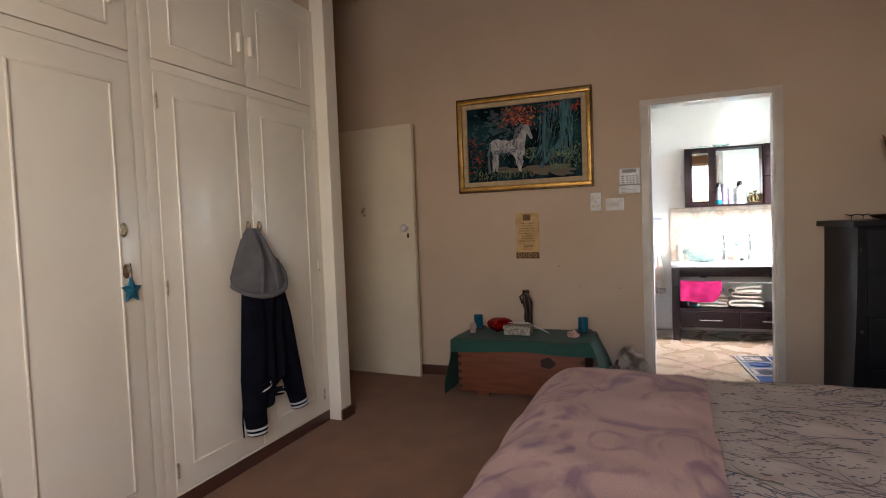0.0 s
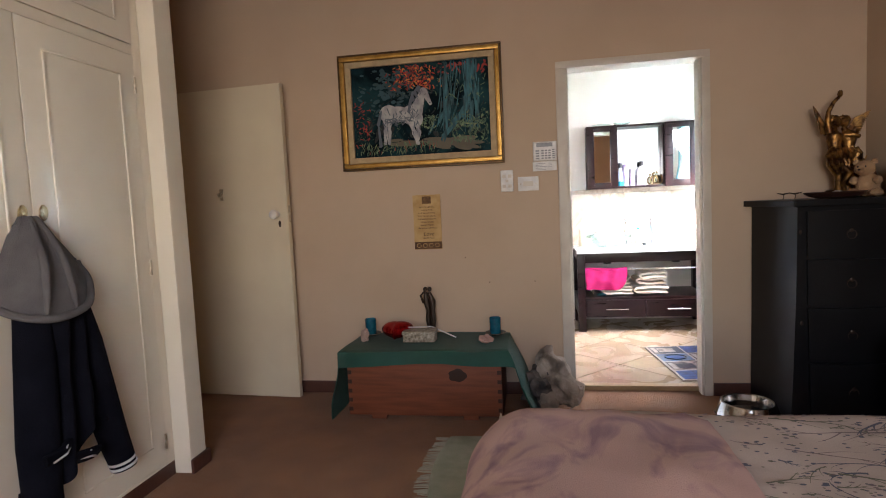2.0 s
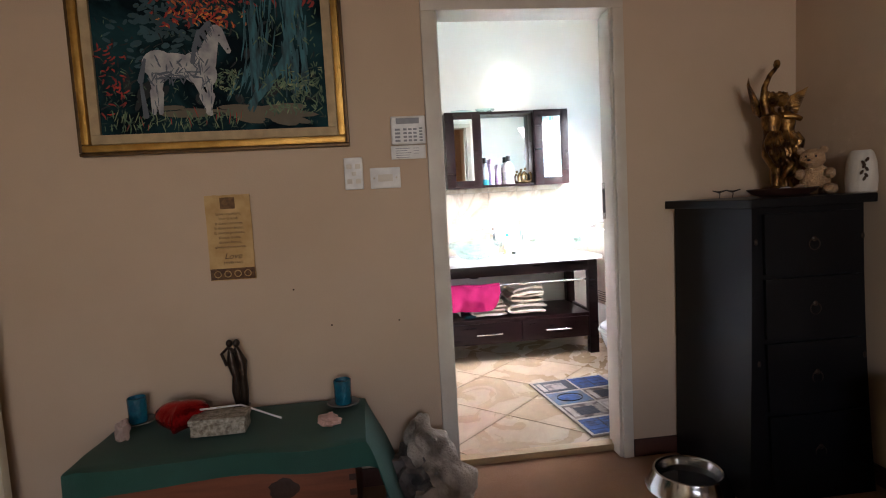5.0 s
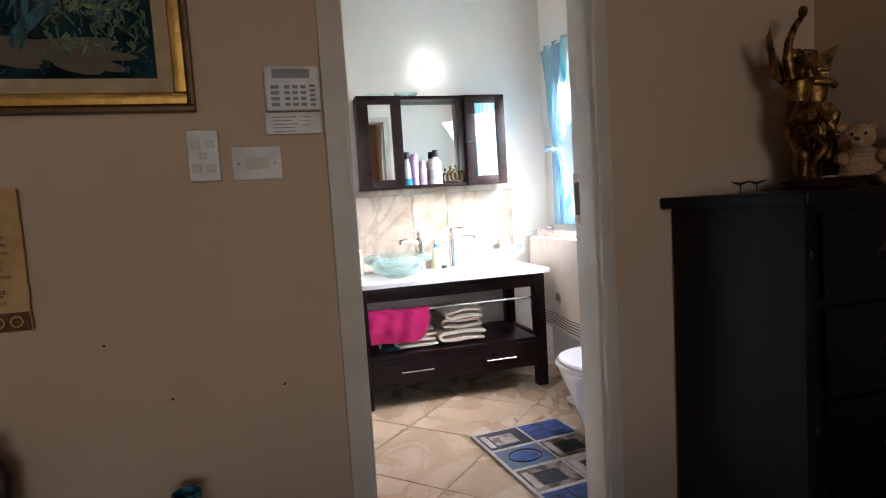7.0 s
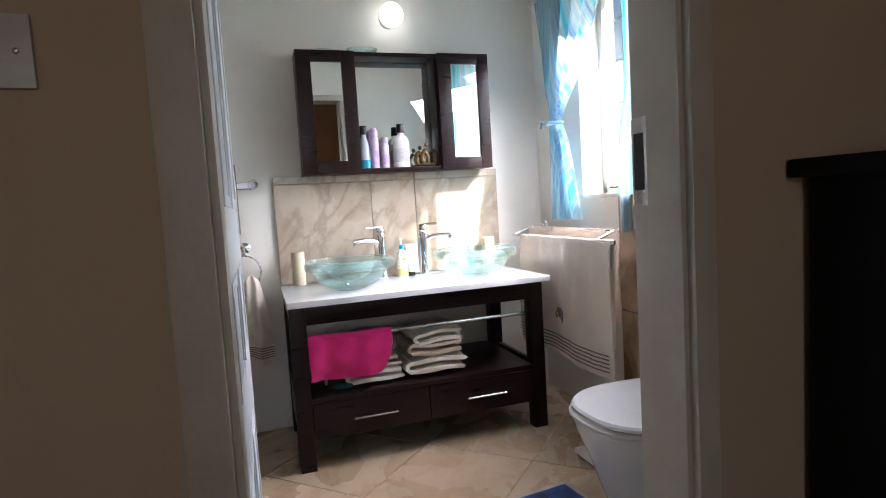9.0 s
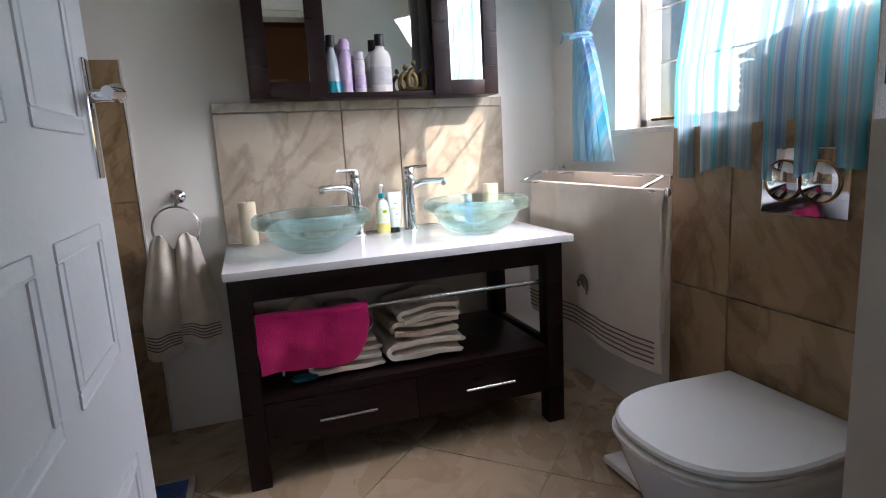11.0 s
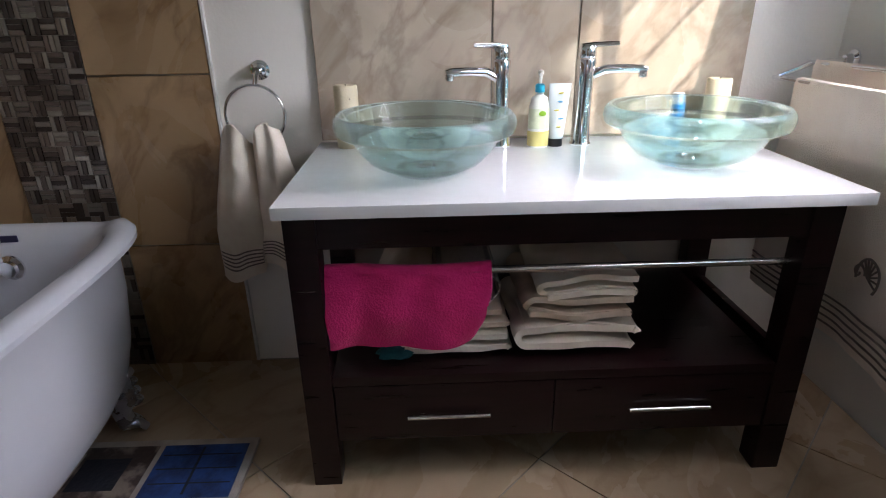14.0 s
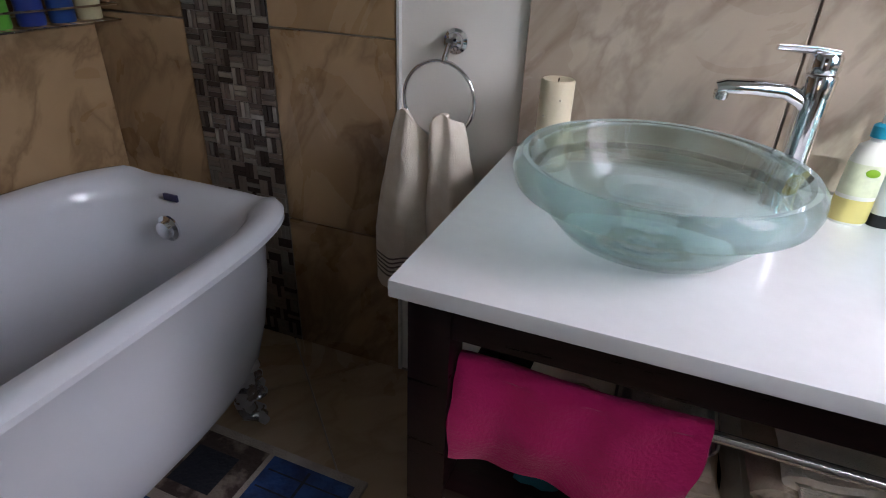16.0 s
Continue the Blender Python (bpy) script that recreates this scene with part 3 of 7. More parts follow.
def picture_rail(i0, i1, y0, y1, bev):
    bm = bmesh.new()
    a0, a1, c0, c1 = PX0 + i0, PX1 - i0, PZ0 + i0, PZ1 - i0
    w = i1 - i0
    for r in ((a0, a1, y0, y1, c0, c0 + w), (a0, a1, y0, y1, c1 - w, c1), (a0, a0 + w, y0, y1, c0 + w, c1 - w), (a1 - w, a1, y0, y1, c0 + w, c1 - w)):
        box(bm, *r, bev=bev)
    return bm


part("outer_frame", picture_rail(0, 0.014, 3.664, 3.698, 0.005), DARKGILT, paint, "dark gilt outer edge")
part("gilt_frame", picture_rail(0.0145, 0.044, 3.655, 3.698, 0.010), GOLDFRAME, paint, "gold frame")
part("slip", picture_rail(0.0465, 0.083, 3.672, 3.698, 0.003), LINER, paint, "linen slip")
CANVAS = mat("dark_forest_pigment", (0.018, 0.056, 0.064), 0.85, col2=(0.004, 0.009, 0.012), scale=5, detail=10, lo=0.38, hi=0.66, distort=0.8, ior=1.15, bump=0.3, bump_scale=120)
cv = part("canvas", one(PX0 + 0.084, PX1 - 0.084, 3.686, 3.698, PZ0 + 0.084, PZ1 - 0.084), CANVAS, paint, "dark teal forest scene")
pw, ph = PX1 - PX0 - 0.168, PZ1 - PZ0 - 0.168


dabs = {}


def dab(bm, cx, cz, rx, rz, turn=0.0, layer=1, n=10, point=False):
    """A flat stroke of paint on the canvas; cx, cz from 0 to 1 across and up the picture."""
    dabs[layer] = dabs.get(layer, 0) + 1
    y = 3.686 - 0.0018 * layer - 0.000008 * dabs[layer]
    c, s_ = math.cos(turn), math.sin(turn)
    vs = []
    for k in range(n):
        a = 2 * math.pi * k / n
        u, v = rx * math.cos(a), rz * math.sin(a) * (abs(math.cos(a / 2 + 0.6)) if point else 1)
        vs.append(bm.verts.new((PX0 + 0.084 + cx * pw + u * c - v * s_, y, PZ0 + 0.084 + cz * ph + u * s_ + v * c)))
    bm.faces.new(vs[::-1])


rnd = random.Random(5)
PIG = {
    "mist": mat("teal_pigment", (0.022, 0.072, 0.090), 0.6, col2=(0.013, 0.042, 0.052), scale=14, bump=0.3),
    "grass": mat("pale_grass_pigment", (0.24, 0.27, 0.14), 0.6, col2=(0.10, 0.14, 0.07), scale=22, bump=0.3),
    "trunk": mat("blue_bark_pigment", (0.035, 0.15, 0.18), 0.6, col2=(0.008, 0.034, 0.042), scale=18, stretch=(3, 1, 0.6), bump=0.3),
    "red": mat("red_leaf_pigment", (0.42, 0.035, 0.018), 0.6, col2=(0.14, 0.012, 0.01), scale=22, bump=0.3),
    "orange": mat("orange_leaf_pigment", (0.65, 0.25, 0.05), 0.6, col2=(0.38, 0.08, 0.02), scale=22, bump=0.3),
    "green": mat("green_leaf_pigment", (0.12, 0.19, 0.10), 0.6, col2=(0.04, 0.08, 0.05), scale=22, bump=0.3),
    "white": mat("white_horse_pigment", (0.46, 0.45, 0.43), 0.6, col2=(0.22, 0.22, 0.245), scale=16, bump=0.3),
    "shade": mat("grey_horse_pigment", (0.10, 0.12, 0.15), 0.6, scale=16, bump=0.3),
    "path": mat("brown_path_pigment", (0.125, 0.105, 0.07), 0.6, scale=12, bump=0.3),
    "fern": mat("deep_fern_pigment", (0.030, 0.065, 0.045), 0.6, col2=(0.012, 0.03, 0.024), scale=22, bump=0.3),
    "dark": mat("dark_pigment", (0.007, 0.010, 0.012), 0.6, scale=12, bump=0.3),
}
strokes = {k: bmesh.new() for k in PIG}
for k in range(130):
    dab(strokes["mist"], min(0.6, max(0.06, rnd.gauss(0.30, 0.10))), min(0.95, rnd.gauss(0.74, 0.11)), rnd.uniform(0.006, 0.030), rnd.uniform(0.004, 0.014), rnd.uniform(-0.7, 0.7), 1, 8)
for k in range(70):
    a = rnd.uniform(0, 6.283)
    dab(strokes["dark"], rnd.uniform(0.02, 0.98), rnd.uniform(0.15, 0.97), rnd.uniform(0.004, 0.028), rnd.uniform(0.003, 0.009), a, 2, 7, True)
for k in range(320):
    dab(strokes["green" if rnd.random() < 0.25 else "fern"], rnd.uniform(0.01, 0.99), rnd.uniform(0.02, 0.42) if k < 230 else rnd.uniform(0.42, 0.95), rnd.uniform(0.006, 0.018), rnd.uniform(0.002, 0.0045), rnd.uniform(0, 3.14), 2, 6, True)
for k in range(12):
    dab(strokes["path"], rnd.uniform(0.3, 0.85), rnd.uniform(0.10, 0.17), rnd.uniform(0.05, 0.13), rnd.uniform(0.006, 0.02), rnd.uniform(-0.1, 0.05), 2)
for k in range(10):
    dab(strokes["path"], rnd.uniform(0.58, 0.88), rnd.uniform(0.05, 0.14), rnd.uniform(0.03, 0.07), rnd.uniform(0.006, 0.018), rnd.uniform(-0.3, -0.1), 2)
for k in range(26):
    cx, cz = (rnd.uniform(0.72, 0.97), rnd.uniform(0.10, 0.42)) if k < 17 else (rnd.uniform(0.50, 0.62), rnd.uniform(0.24, 0.40))
    for q in range(9):
        a = rnd.uniform(0, 2 * math.pi)
        dab(strokes["grass" if q % 3 == 0 else "green"], cx + 0.022 * math.cos(a), cz + 0.030 * math.sin(a), rnd.uniform(0.008, 0.015), 0.0038, a + rnd.uniform(-0.3, 0.3), 4, 6, True)
for k in range(64):
    dab(strokes[rnd.choice(("grass", "green", "red" if k % 2 else "green"))], rnd.uniform(0.03, 0.62), rnd.uniform(0.03, 0.13), rnd.uniform(0.012, 0.028), 0.0032, math.pi / 2 + rnd.uniform(-0.5, 0.5), 4, 6, True)
for k in range(60):
    t = rnd.random()
    dab(strokes["trunk"], rnd.uniform(0.66, 0.80) - 0.10 * (1 - t) ** 3, 0.24 + 0.74 * t, rnd.uniform(0.0015, 0.004), rnd.uniform(0.03, 0.08), -0.55 * (1 - t) ** 2 + rnd.uniform(-0.1, 0.1), 2)
for cx, w in ((0.69, 0.022), (0.86, 0.03), (0.91, 0.02), (0.83, 0.016)):
    for k in range(16):
        dab(strokes["trunk"], cx + rnd.uniform(-0.018, 0.018), rnd.uniform(0.36, 0.97), w * rnd.uniform(0.15, 0.45), rnd.uniform(0.04, 0.11), rnd.uniform(-0.15, 0.15), 2)
for k in range(40):
    t = rnd.random()
    dab(strokes["trunk"], 0.83 - 0.16 * t + rnd.uniform(-0.015, 0.015), 0.48 - 0.30 * t, 0.006, 0.045, -0.55 - rnd.uniform(-0.2, 0.4), 2)
for k in range(190):
    dab(strokes["red" if rnd.random() < 0.6 else "orange"], min(0.66, max(0.24, rnd.gauss(0.47, 0.09))), rnd.uniform(0.72, 0.975), rnd.uniform(0.006, 0.016), rnd.uniform(0.004, 0.010), rnd.uniform(0, 3), 3, 7, True)
for k in range(40):
    dab(strokes["red"], rnd.uniform(0.01, 0.13), rnd.uniform(0.12, 0.62), rnd.uniform(0.008, 0.018), 0.006, rnd.uniform(0, 3), 3, 7, True)
for k in range(20):
    dab(strokes["red"], rnd.uniform(0.68, 0.98), rnd.uniform(0.86, 0.97), rnd.uniform(0.01, 0.03), 0.012, rnd.uniform(0, 3), 1, 7, True)
for k in range(190):
    a = rnd.random()
    cx, cz = (rnd.uniform(0.72, 0.99), rnd.uniform(0.10, 0.40)) if a < 0.55 else ((rnd.uniform(0.02, 0.6), rnd.uniform(0.02, 0.14)) if a < 0.8 else (rnd.uniform(0.62, 0.99), rnd.uniform(0.55, 0.82)))
    dab(strokes["green"], cx, cz, rnd.uniform(0.008, 0.022), 0.0045, rnd.uniform(0.3, 2.4), 3, 6, True)


def stroke_line(key, pts, w0, w1, layer):
    for (a, b), (c, d) in zip(pts, pts[1:]):
        for k in range(16):
            t = k / 15
            w = w0 + (w1 - w0) * t
            dab(strokes[key], a + (c - a) * t, b + (d - b) * t, w, w * 1.05, 0, layer, 10)


# the horse: rump, barrel, shoulder, neck, head, legs and tail
for cx, cz, rx, rz, turn in ((0.27, 0.47, 0.062, 0.055, 0), (0.34, 0.46, 0.085, 0.048, -0.1), (0.43, 0.44, 0.058, 0.062, 0.2), (0.47, 0.40, 0.045, 0.055, 0.2)):
    dab(strokes["white"], cx, cz, rx, rz, turn, 5, 22)
for pts, w0, w1 in ((((0.47, 0.46), (0.505, 0.60)), 0.045, 0.028), (((0.505, 0.60), (0.53, 0.69)), 0.028, 0.022), (((0.54, 0.68), (0.578, 0.55)), 0.021, 0.011),
                    (((0.24, 0.44), (0.245, 0.28), (0.235, 0.14)), 0.018, 0.009), (((0.28, 0.42), (0.265, 0.27), (0.265, 0.14)), 0.018, 0.009),
                    (((0.43, 0.36), (0.455, 0.24), (0.48, 0.12)), 0.018, 0.009), (((0.48, 0.36), (0.485, 0.24), (0.47, 0.13)), 0.018, 0.010)):
    stroke_line("white", pts, w0, w1, 5)
for pts, w0, w1 in ((((0.215, 0.50), (0.19, 0.36), (0.20, 0.12)), 0.006, 0.012), (((0.455, 0.68), (0.43, 0.56), (0.42, 0.48)), 0.008, 0.010), (((0.50, 0.735), (0.45, 0.66)), 0.010, 0.007)):
    stroke_line("shade", pts, w0, w1, 6)
for k in range(46):
    dab(strokes["shade"], rnd.uniform(0.23, 0.50), rnd.uniform(0.34, 0.50), rnd.uniform(0.0015, 0.004), rnd.uniform(0.008, 0.024), rnd.uniform(-0.9, 0.9), 6, 6)
for k in range(26):
    dab(strokes["shade"], rnd.uniform(0.25, 0.47), rnd.uniform(0.37, 0.415), rnd.uniform(0.010, 0.022), rnd.uniform(0.002, 0.005), rnd.uniform(-0.2, 0.2), 6, 8)
for k in range(34):
    t = rnd.random()
    dab(strokes["shade"], 0.515 - 0.095 * t + rnd.uniform(-0.012, 0.012), 0.74 - 0.22 * t, rnd.uniform(0.0015, 0.003), rnd.uniform(0.014, 0.030), 0.5 + rnd.uniform(-0.3, 0.3), 7, 6)
for cx, top in ((0.237, 0.40), (0.262, 0.40), (0.452, 0.34), (0.481, 0.34)):
    for k in range(6):
        dab(strokes["shade"], cx + rnd.uniform(-0.008, 0.012), rnd.uniform(0.14, top), rnd.uniform(0.001, 0.0025), rnd.uniform(0.008, 0.022), rnd.uniform(-0.15, 0.15), 6, 6)
dab(strokes["dark"], 0.545, 0.655, 0.004, 0.003, 0.3, 7, 8)
dab(strokes["dark"], 0.577, 0.560, 0.004, 0.003, 0.3, 7, 8)
for k in range(14):
    dab(strokes["dark"], rnd.uniform(0.05, 0.95), rnd.uniform(0.1, 0.6), rnd.uniform(0.02, 0.05), rnd.uniform(0.01, 0.03), rnd.uniform(0, 3), 1)
LABELS = {"grass": "pale grass blades", "mist": "misty teal strokes", "trunk": "blue tree trunks", "red": "red autumn leaves", "orange": "orange autumn leaves", "green": "green foliage strokes", "fern": "deep green ferns", "white": "white horse", "shade": "grey mane and tail", "path": "brown forest path", "dark": "dark undergrowth"}
NAMES = {"grass": "grass", "mist": "mist", "trunk": "tree_trunk", "red": "red_leaves", "orange": "orange_leaves", "green": "foliage", "fern": "ferns", "white": "horse", "shade": "mane", "path": "path", "dark": "undergrowth"}
for k in PIG:
    ob = part(NAMES[k], strokes[k], PIG[k], cv, LABELS[k], smooth=False)
    if k not in ("white", "shade"):
        tagged(ob, LABELS[k], kind="stuff")

# ---- bedroom: chest with green cloth ----
chest = thing("wooden_chest", (-0.815, 3.43, 0), "low reddish pine chest with a dark scorch mark", "chest")
CX0, CX1, CY0, CY1, CZT = -1.27, -0.362, 3.215, 3.665, 0.415
part("front_panel", one(CX0, CX1, CY0, CY0 + 0.022, 0.03, CZT - 0.02, 0.003), CHESTWOOD, chest)
part("back_panel", one(CX0, CX1, CY1 - 0.022, CY1, 0.03, CZT - 0.02, 0.003), CHESTWOOD, chest)
for x in (CX0 + 0.0005, CX1 - 0.0225):
    part("side_panel", one(x, x + 0.022, CY0 + 0.0225, CY1 - 0.0225, 0.03, CZT - 0.02, 0.003), CHESTWOOD, chest)
part("lid", one(CX0 - 0.012, CX1 + 0.012, CY0 - 0.012, CY1 + 0.005, CZT - 0.0195, CZT, 0.005), CHESTWOOD, chest)
for x in (CX0 + 0.13, CX1 - 0.23):
    part("foot", one(x, x + 0.09, CY0 + 0.02, CY1 - 0.02, 0.0, 0.0295, 0.004), CHESTWOOD, chest)
for k in range(6):
    for x in (CX0 - 0.0008, CX1 - 0.0242):
        part("dovetail", one(x, x + 0.025, CY0 - 0.0012, CY0 + 0.002, 0.055 + k * 0.055, 0.078 + k * 0.055), BURN, chest)
scorch = blob((-0.61, CY0 + 0.004, 0.268), (0.078, 0.0055, 0.050), 0.22, seed=4.0)
part("scorch_mark", scorch, BURN, chest, "dark scorch mark")


def cloth_top(u, v):
    """Cloth over the lid: hangs a little at the front and down to the floor at both ends."""
    p = (u * 2.0 - 1.0) * 0.93
    half = (CX1 - CX0) / 2 + 0.018
    lean = 0.10 * max(0.0, abs(p) - half) / 0.4 if p > 0 else 0.03
    if abs(p) <= half:
        x, drop = p, 0.0
    else:
        over = abs(p) - half
        x, drop = math.copysign(half + 0.02 + over * (0.40 if p > 0 else 0.13), p), min(over * 0.95, CZT - 0.012)
    q = v * 0.545
    yb = CY1 - 0.01
    if q < 0.455:
        y, d2 = yb - q, 0.0
    else:
        y, d2 = yb - 0.463 - 0.012 * math.sin(u * 22), q - 0.455
    wav = 0.006 * math.sin(u * 31 + 3 * v) * (1 if drop or d2 else 0.25)
    z = CZT + 0.005 + 0.0035 * fnoise(u * 6, v * 4) - max(drop, d2 * (1 + 0.12 * math.sin(u * 9)))
    return (-0.816 + x + wav, y - (lean if drop else 0) * 0.6 + wav * 0.8, max(0.012, z))


gc = part("tablecloth", sheet(cloth_top, 90, 26, 0.004), GREENCLOTH)
tagged(gc, "dark green satin cloth draped over the wooden chest", "cloth")

# ---- bedroom: bed ----
bed = thing("bed", (0.69, 0.98, 0), "double bed with floral duvet and fleece throw", "bed")
DUVET = mat("duvet_cotton", (0.62, 0.53, 0.455), 0.9, col2=(0.55, 0.465, 0.40), scale=9, bump=0.25, bump_scale=260)
part("base", one(-0.22, 1.70, 0.28, 1.71, 0.06, 0.34, 0.02), mat("bed_base_fabric", (0.35, 0.30, 0.27), 0.9, scale=20), bed)
part("mattress", one(-0.235, 1.70, 0.265, 1.725, 0.345, 0.593, 0.05, 4), STRIPE, bed)
for x in (-0.15, 1.6):
    for y in (0.34, 1.65):
        part("leg", lathe([(0.0, 0.0), (0.025, 0.0), (0.032, 0.06), (0, 0.06)], (x, y, 0), 16), BLACKWOOD, bed)
part("headboard", one(1.70, 1.728, 0.22, 1.77, 0.2, 1.15, 0.012), CHESTWOOD, bed)
BEDZ = 0.636


def cover(x0, lift, hang):
    """A soft cover over the bed, from x0 to the head, hanging on the sides."""
    def fn(u, v):
        s_ = -hang + v * (1.54 + 2 * hang)
        y, z = 0.215 + s_, BEDZ + lift
        r = 0.09
        for edge, sign in ((0.0, -1), (1.54, 1)):
            over = (edge - s_) if sign < 0 else (s_ - edge)
            if over > -r:
                a = min(1.0, (over + r) / (r * 1.57))
                y = 0.215 + edge + sign * (-r + r * math.sin(a * math.pi / 2))
                z = BEDZ + lift - r * (1 - math.cos(a * math.pi / 2)) - max(0.0, over + r - r * 1.57)
        x = x0 + u * (1.70 - x0)
        z += 0.012 * fnoise(x * 3.2, y * 3.2, lift * 50) + 0.006 * fnoise(x * 9, y * 9) - 0.012 * max(0, 1 - (x - x0) / 0.12) ** 2
        return (x, y, z)
    return fn


du = part("duvet", sheet(cover(-0.255, 0.0, 0.32), 70, 80, 0.006), DUVET, bed, "white duvet with grey floral sprigs")
part("duvet_end", sheet(lambda u, v: (-0.262 - 0.02 * math.sin(v * 9) * u - 0.02 * u, 0.25 + v * 1.47, BEDZ - 0.012 - 0.33 * u), 12, 40, 0.006), DUVET, bed)
INKS = [mat("slate_print", (0.15, 0.155, 0.19), 0.9, scale=30), mat("taupe_print", (0.27, 0.215, 0.21), 0.9, scale=30), mat("olive_print", (0.20, 0.205, 0.15), 0.9, scale=30)]
prints = [bmesh.new() for _ in INKS]


def bed_z(x, y):
    z = BEDZ + 0.012 * fnoise(x * 3.2, y * 3.2, 0) + 0.006 * fnoise(x * 9, y * 9)
    return z - 0.09 * (1 - math.sqrt(max(0.0, 1 - min(1.0, max(0.0, (y - 1.665) / 0.09)) ** 2)))


def sprig(bm, x, y, turn, length, w, bend):
    """A thin printed twig with side shoots."""
    def line(x, y, a, ln, w):
        prev = None
        for k in range(7):
            t = k / 6
            ww = w * (1 - 0.8 * t)
            px, py = x + math.cos(a + bend * t) * ln * t, y + math.sin(a + bend * t) * ln * t
            if py > 1.74:
                break
            nx, ny = -math.sin(a), math.cos(a)
            z = bed_z(px, py) + 0.0085
            cur = (bm.verts.new((px + nx * ww, py + ny * ww, z)), bm.verts.new((px - nx * ww, py - ny * ww, z)))
            if prev:
                bm.faces.new((prev[0], cur[0], cur[1], prev[1]))
            prev = cur
    line(x, y, turn, length, w)
    for k in range(3):
        t = 0.2 + 0.25 * k
        line(x + math.cos(turn + bend * t) * length * t, y + math.sin(turn + bend * t) * length * t, turn + rnd.choice((-0.5, 0.5)), length * 0.35, w * 0.6)


for k in range(900):
    x, y = rnd.uniform(0.28, 1.65), rnd.uniform(0.25, 1.71)
    i = rnd.choice((0, 0, 1, 2))
    if rnd.random() < 0.42:
        sprig(prints[i], x, y, rnd.uniform(-0.6, 0.5) + rnd.choice((0, math.pi)), rnd.choice((0.05, 0.08, 0.11, 0.24)) * rnd.uniform(0.7, 1.3), rnd.uniform(0.0014, 0.0045), rnd.uniform(-0.6, 0.6))
    else:
        for q in range(5):
            px, py = x + rnd.gauss(0, 0.03), min(1.73, y + rnd.gauss(0, 0.03))
            r, z = rnd.uniform(0.0016, 0.0048), bed_z(px, py) + 0.0085
            prints[i].faces.new([prints[i].verts.new((px + r * math.cos(a) * 1.6, py + r * math.sin(a), z)) for a in np.linspace(0, 6.283, 6, False)])
for bm_, m_, nm in zip(prints, INKS, ("slate printed sprigs", "taupe printed dots", "olive printed sprigs")):
    tagged(part("print", bm_, m_, du, nm, smooth=False), kind="stuff")

THROW = mat("mauve_fleece", (0.55, 0.355, 0.30), 0.95, col2=(0.30, 0.175, 0.20), scale=6.5, stretch=(1.0, 0.8, 1), detail=14, lo=0.34, hi=0.53, distort=1.6, bump=0.3, bump_scale=300, sheen=0.08)


def throw(u, v):
    """Fleece folded across the foot of the bed and hanging over its end."""
    s_ = u * 1.0
    q = -0.30 + v * 2.14
    r = 0.19
    x, z = 0.28 - s_, BEDZ + 0.042
    over = s_ - (0.28 + 0.345 - r)
    if over > 0:
        a = min(1.0, over / (r * 1.57))
        x = -0.345 + r - r * math.sin(a * math.pi / 2)
        z = BEDZ + 0.042 - r * (1 - math.cos(a * math.pi / 2)) - max(0.0, over - r * 1.57)
    y, e = 0.205 + q, 0.0
    if q > 1.54 - r:
        a = min(1.0, (q - 1.54 + r) / (r * 1.57))
        y = 0.205 + 1.55 - r + r * math.sin(a * math.pi / 2)
        e = r * (1 - math.cos(a * math.pi / 2)) + max(0.0, q - 1.54 + r - r * 1.57)
    if q < 0:
        y, e = 0.195, -q
    z -= e
    z += 0.012 * fnoise(x * 4 + 9, y * 4) + 0.006 * fnoise(x * 11, y * 11)
    if s_ < 0.05:
        z -= 0.018 * (1 - s_ / 0.05)
    return (x + 0.012 * fnoise(y * 5, z * 5), y + 0.02 * fnoise(x * 5, z * 5, 4), max(0.06, z))


th = part("throw_blanket", sheet(throw, 60, 90, 0.008), THROW)
tagged(th, "mauve patterned fleece throw folded over the bed end", "blanket")

# ---- bedroom: rug ----
rug = thing("rug", (0.25, 2.5, 0), "pale green woven rug with a fringe on brown carpet", "rug")


def rug_fn(u, v):
    x = -0.64 + 1.84 * u
    y = 1.95 + v * (1.02 + 0.07 * u) + 0.012 * math.sin(u * 14)
    return (x + 0.02 * math.sin(v * 7), y, 0.004 + 0.006 * max(0, fnoise(x * 4, y * 4)))


part("weave", sheet(rug_fn, 80, 50, 0.008), RUG, rug)
fr = bmesh.new()
for k in range(70):
    y = 1.96 + k / 69 * 1.00
    x0 = -0.64 + 0.02 * math.sin((y - 1.95) / 1.06 * 7)
    dy = rnd.uniform(-0.02, 0.02)
    tube([(x0 + 0.004, y, 0.009), (x0 - 0.03, y + dy * 0.5, 0.007), (x0 - rnd.uniform(0.05, 0.075), y + dy, 0.005)], 0.003, 5, bm=fr)
tagged(part("fringe", fr, FRINGE, rug, "cream fringe"), kind="stuff")

# ---- bedroom: black curved cabinet ----
cab = thing("black_cabinet", (1.42, 3.45, 0), "black lacquered tapering cabinet with drawers and ring handles", "cabinet")


def flare(z):
    """How far the sides stand out at a height: narrow waist, wide foot."""
    t = z / 1.15
    return 0.055 * (1 - t) ** 2.2 + 0.004 * math.sin(t * 3.1)


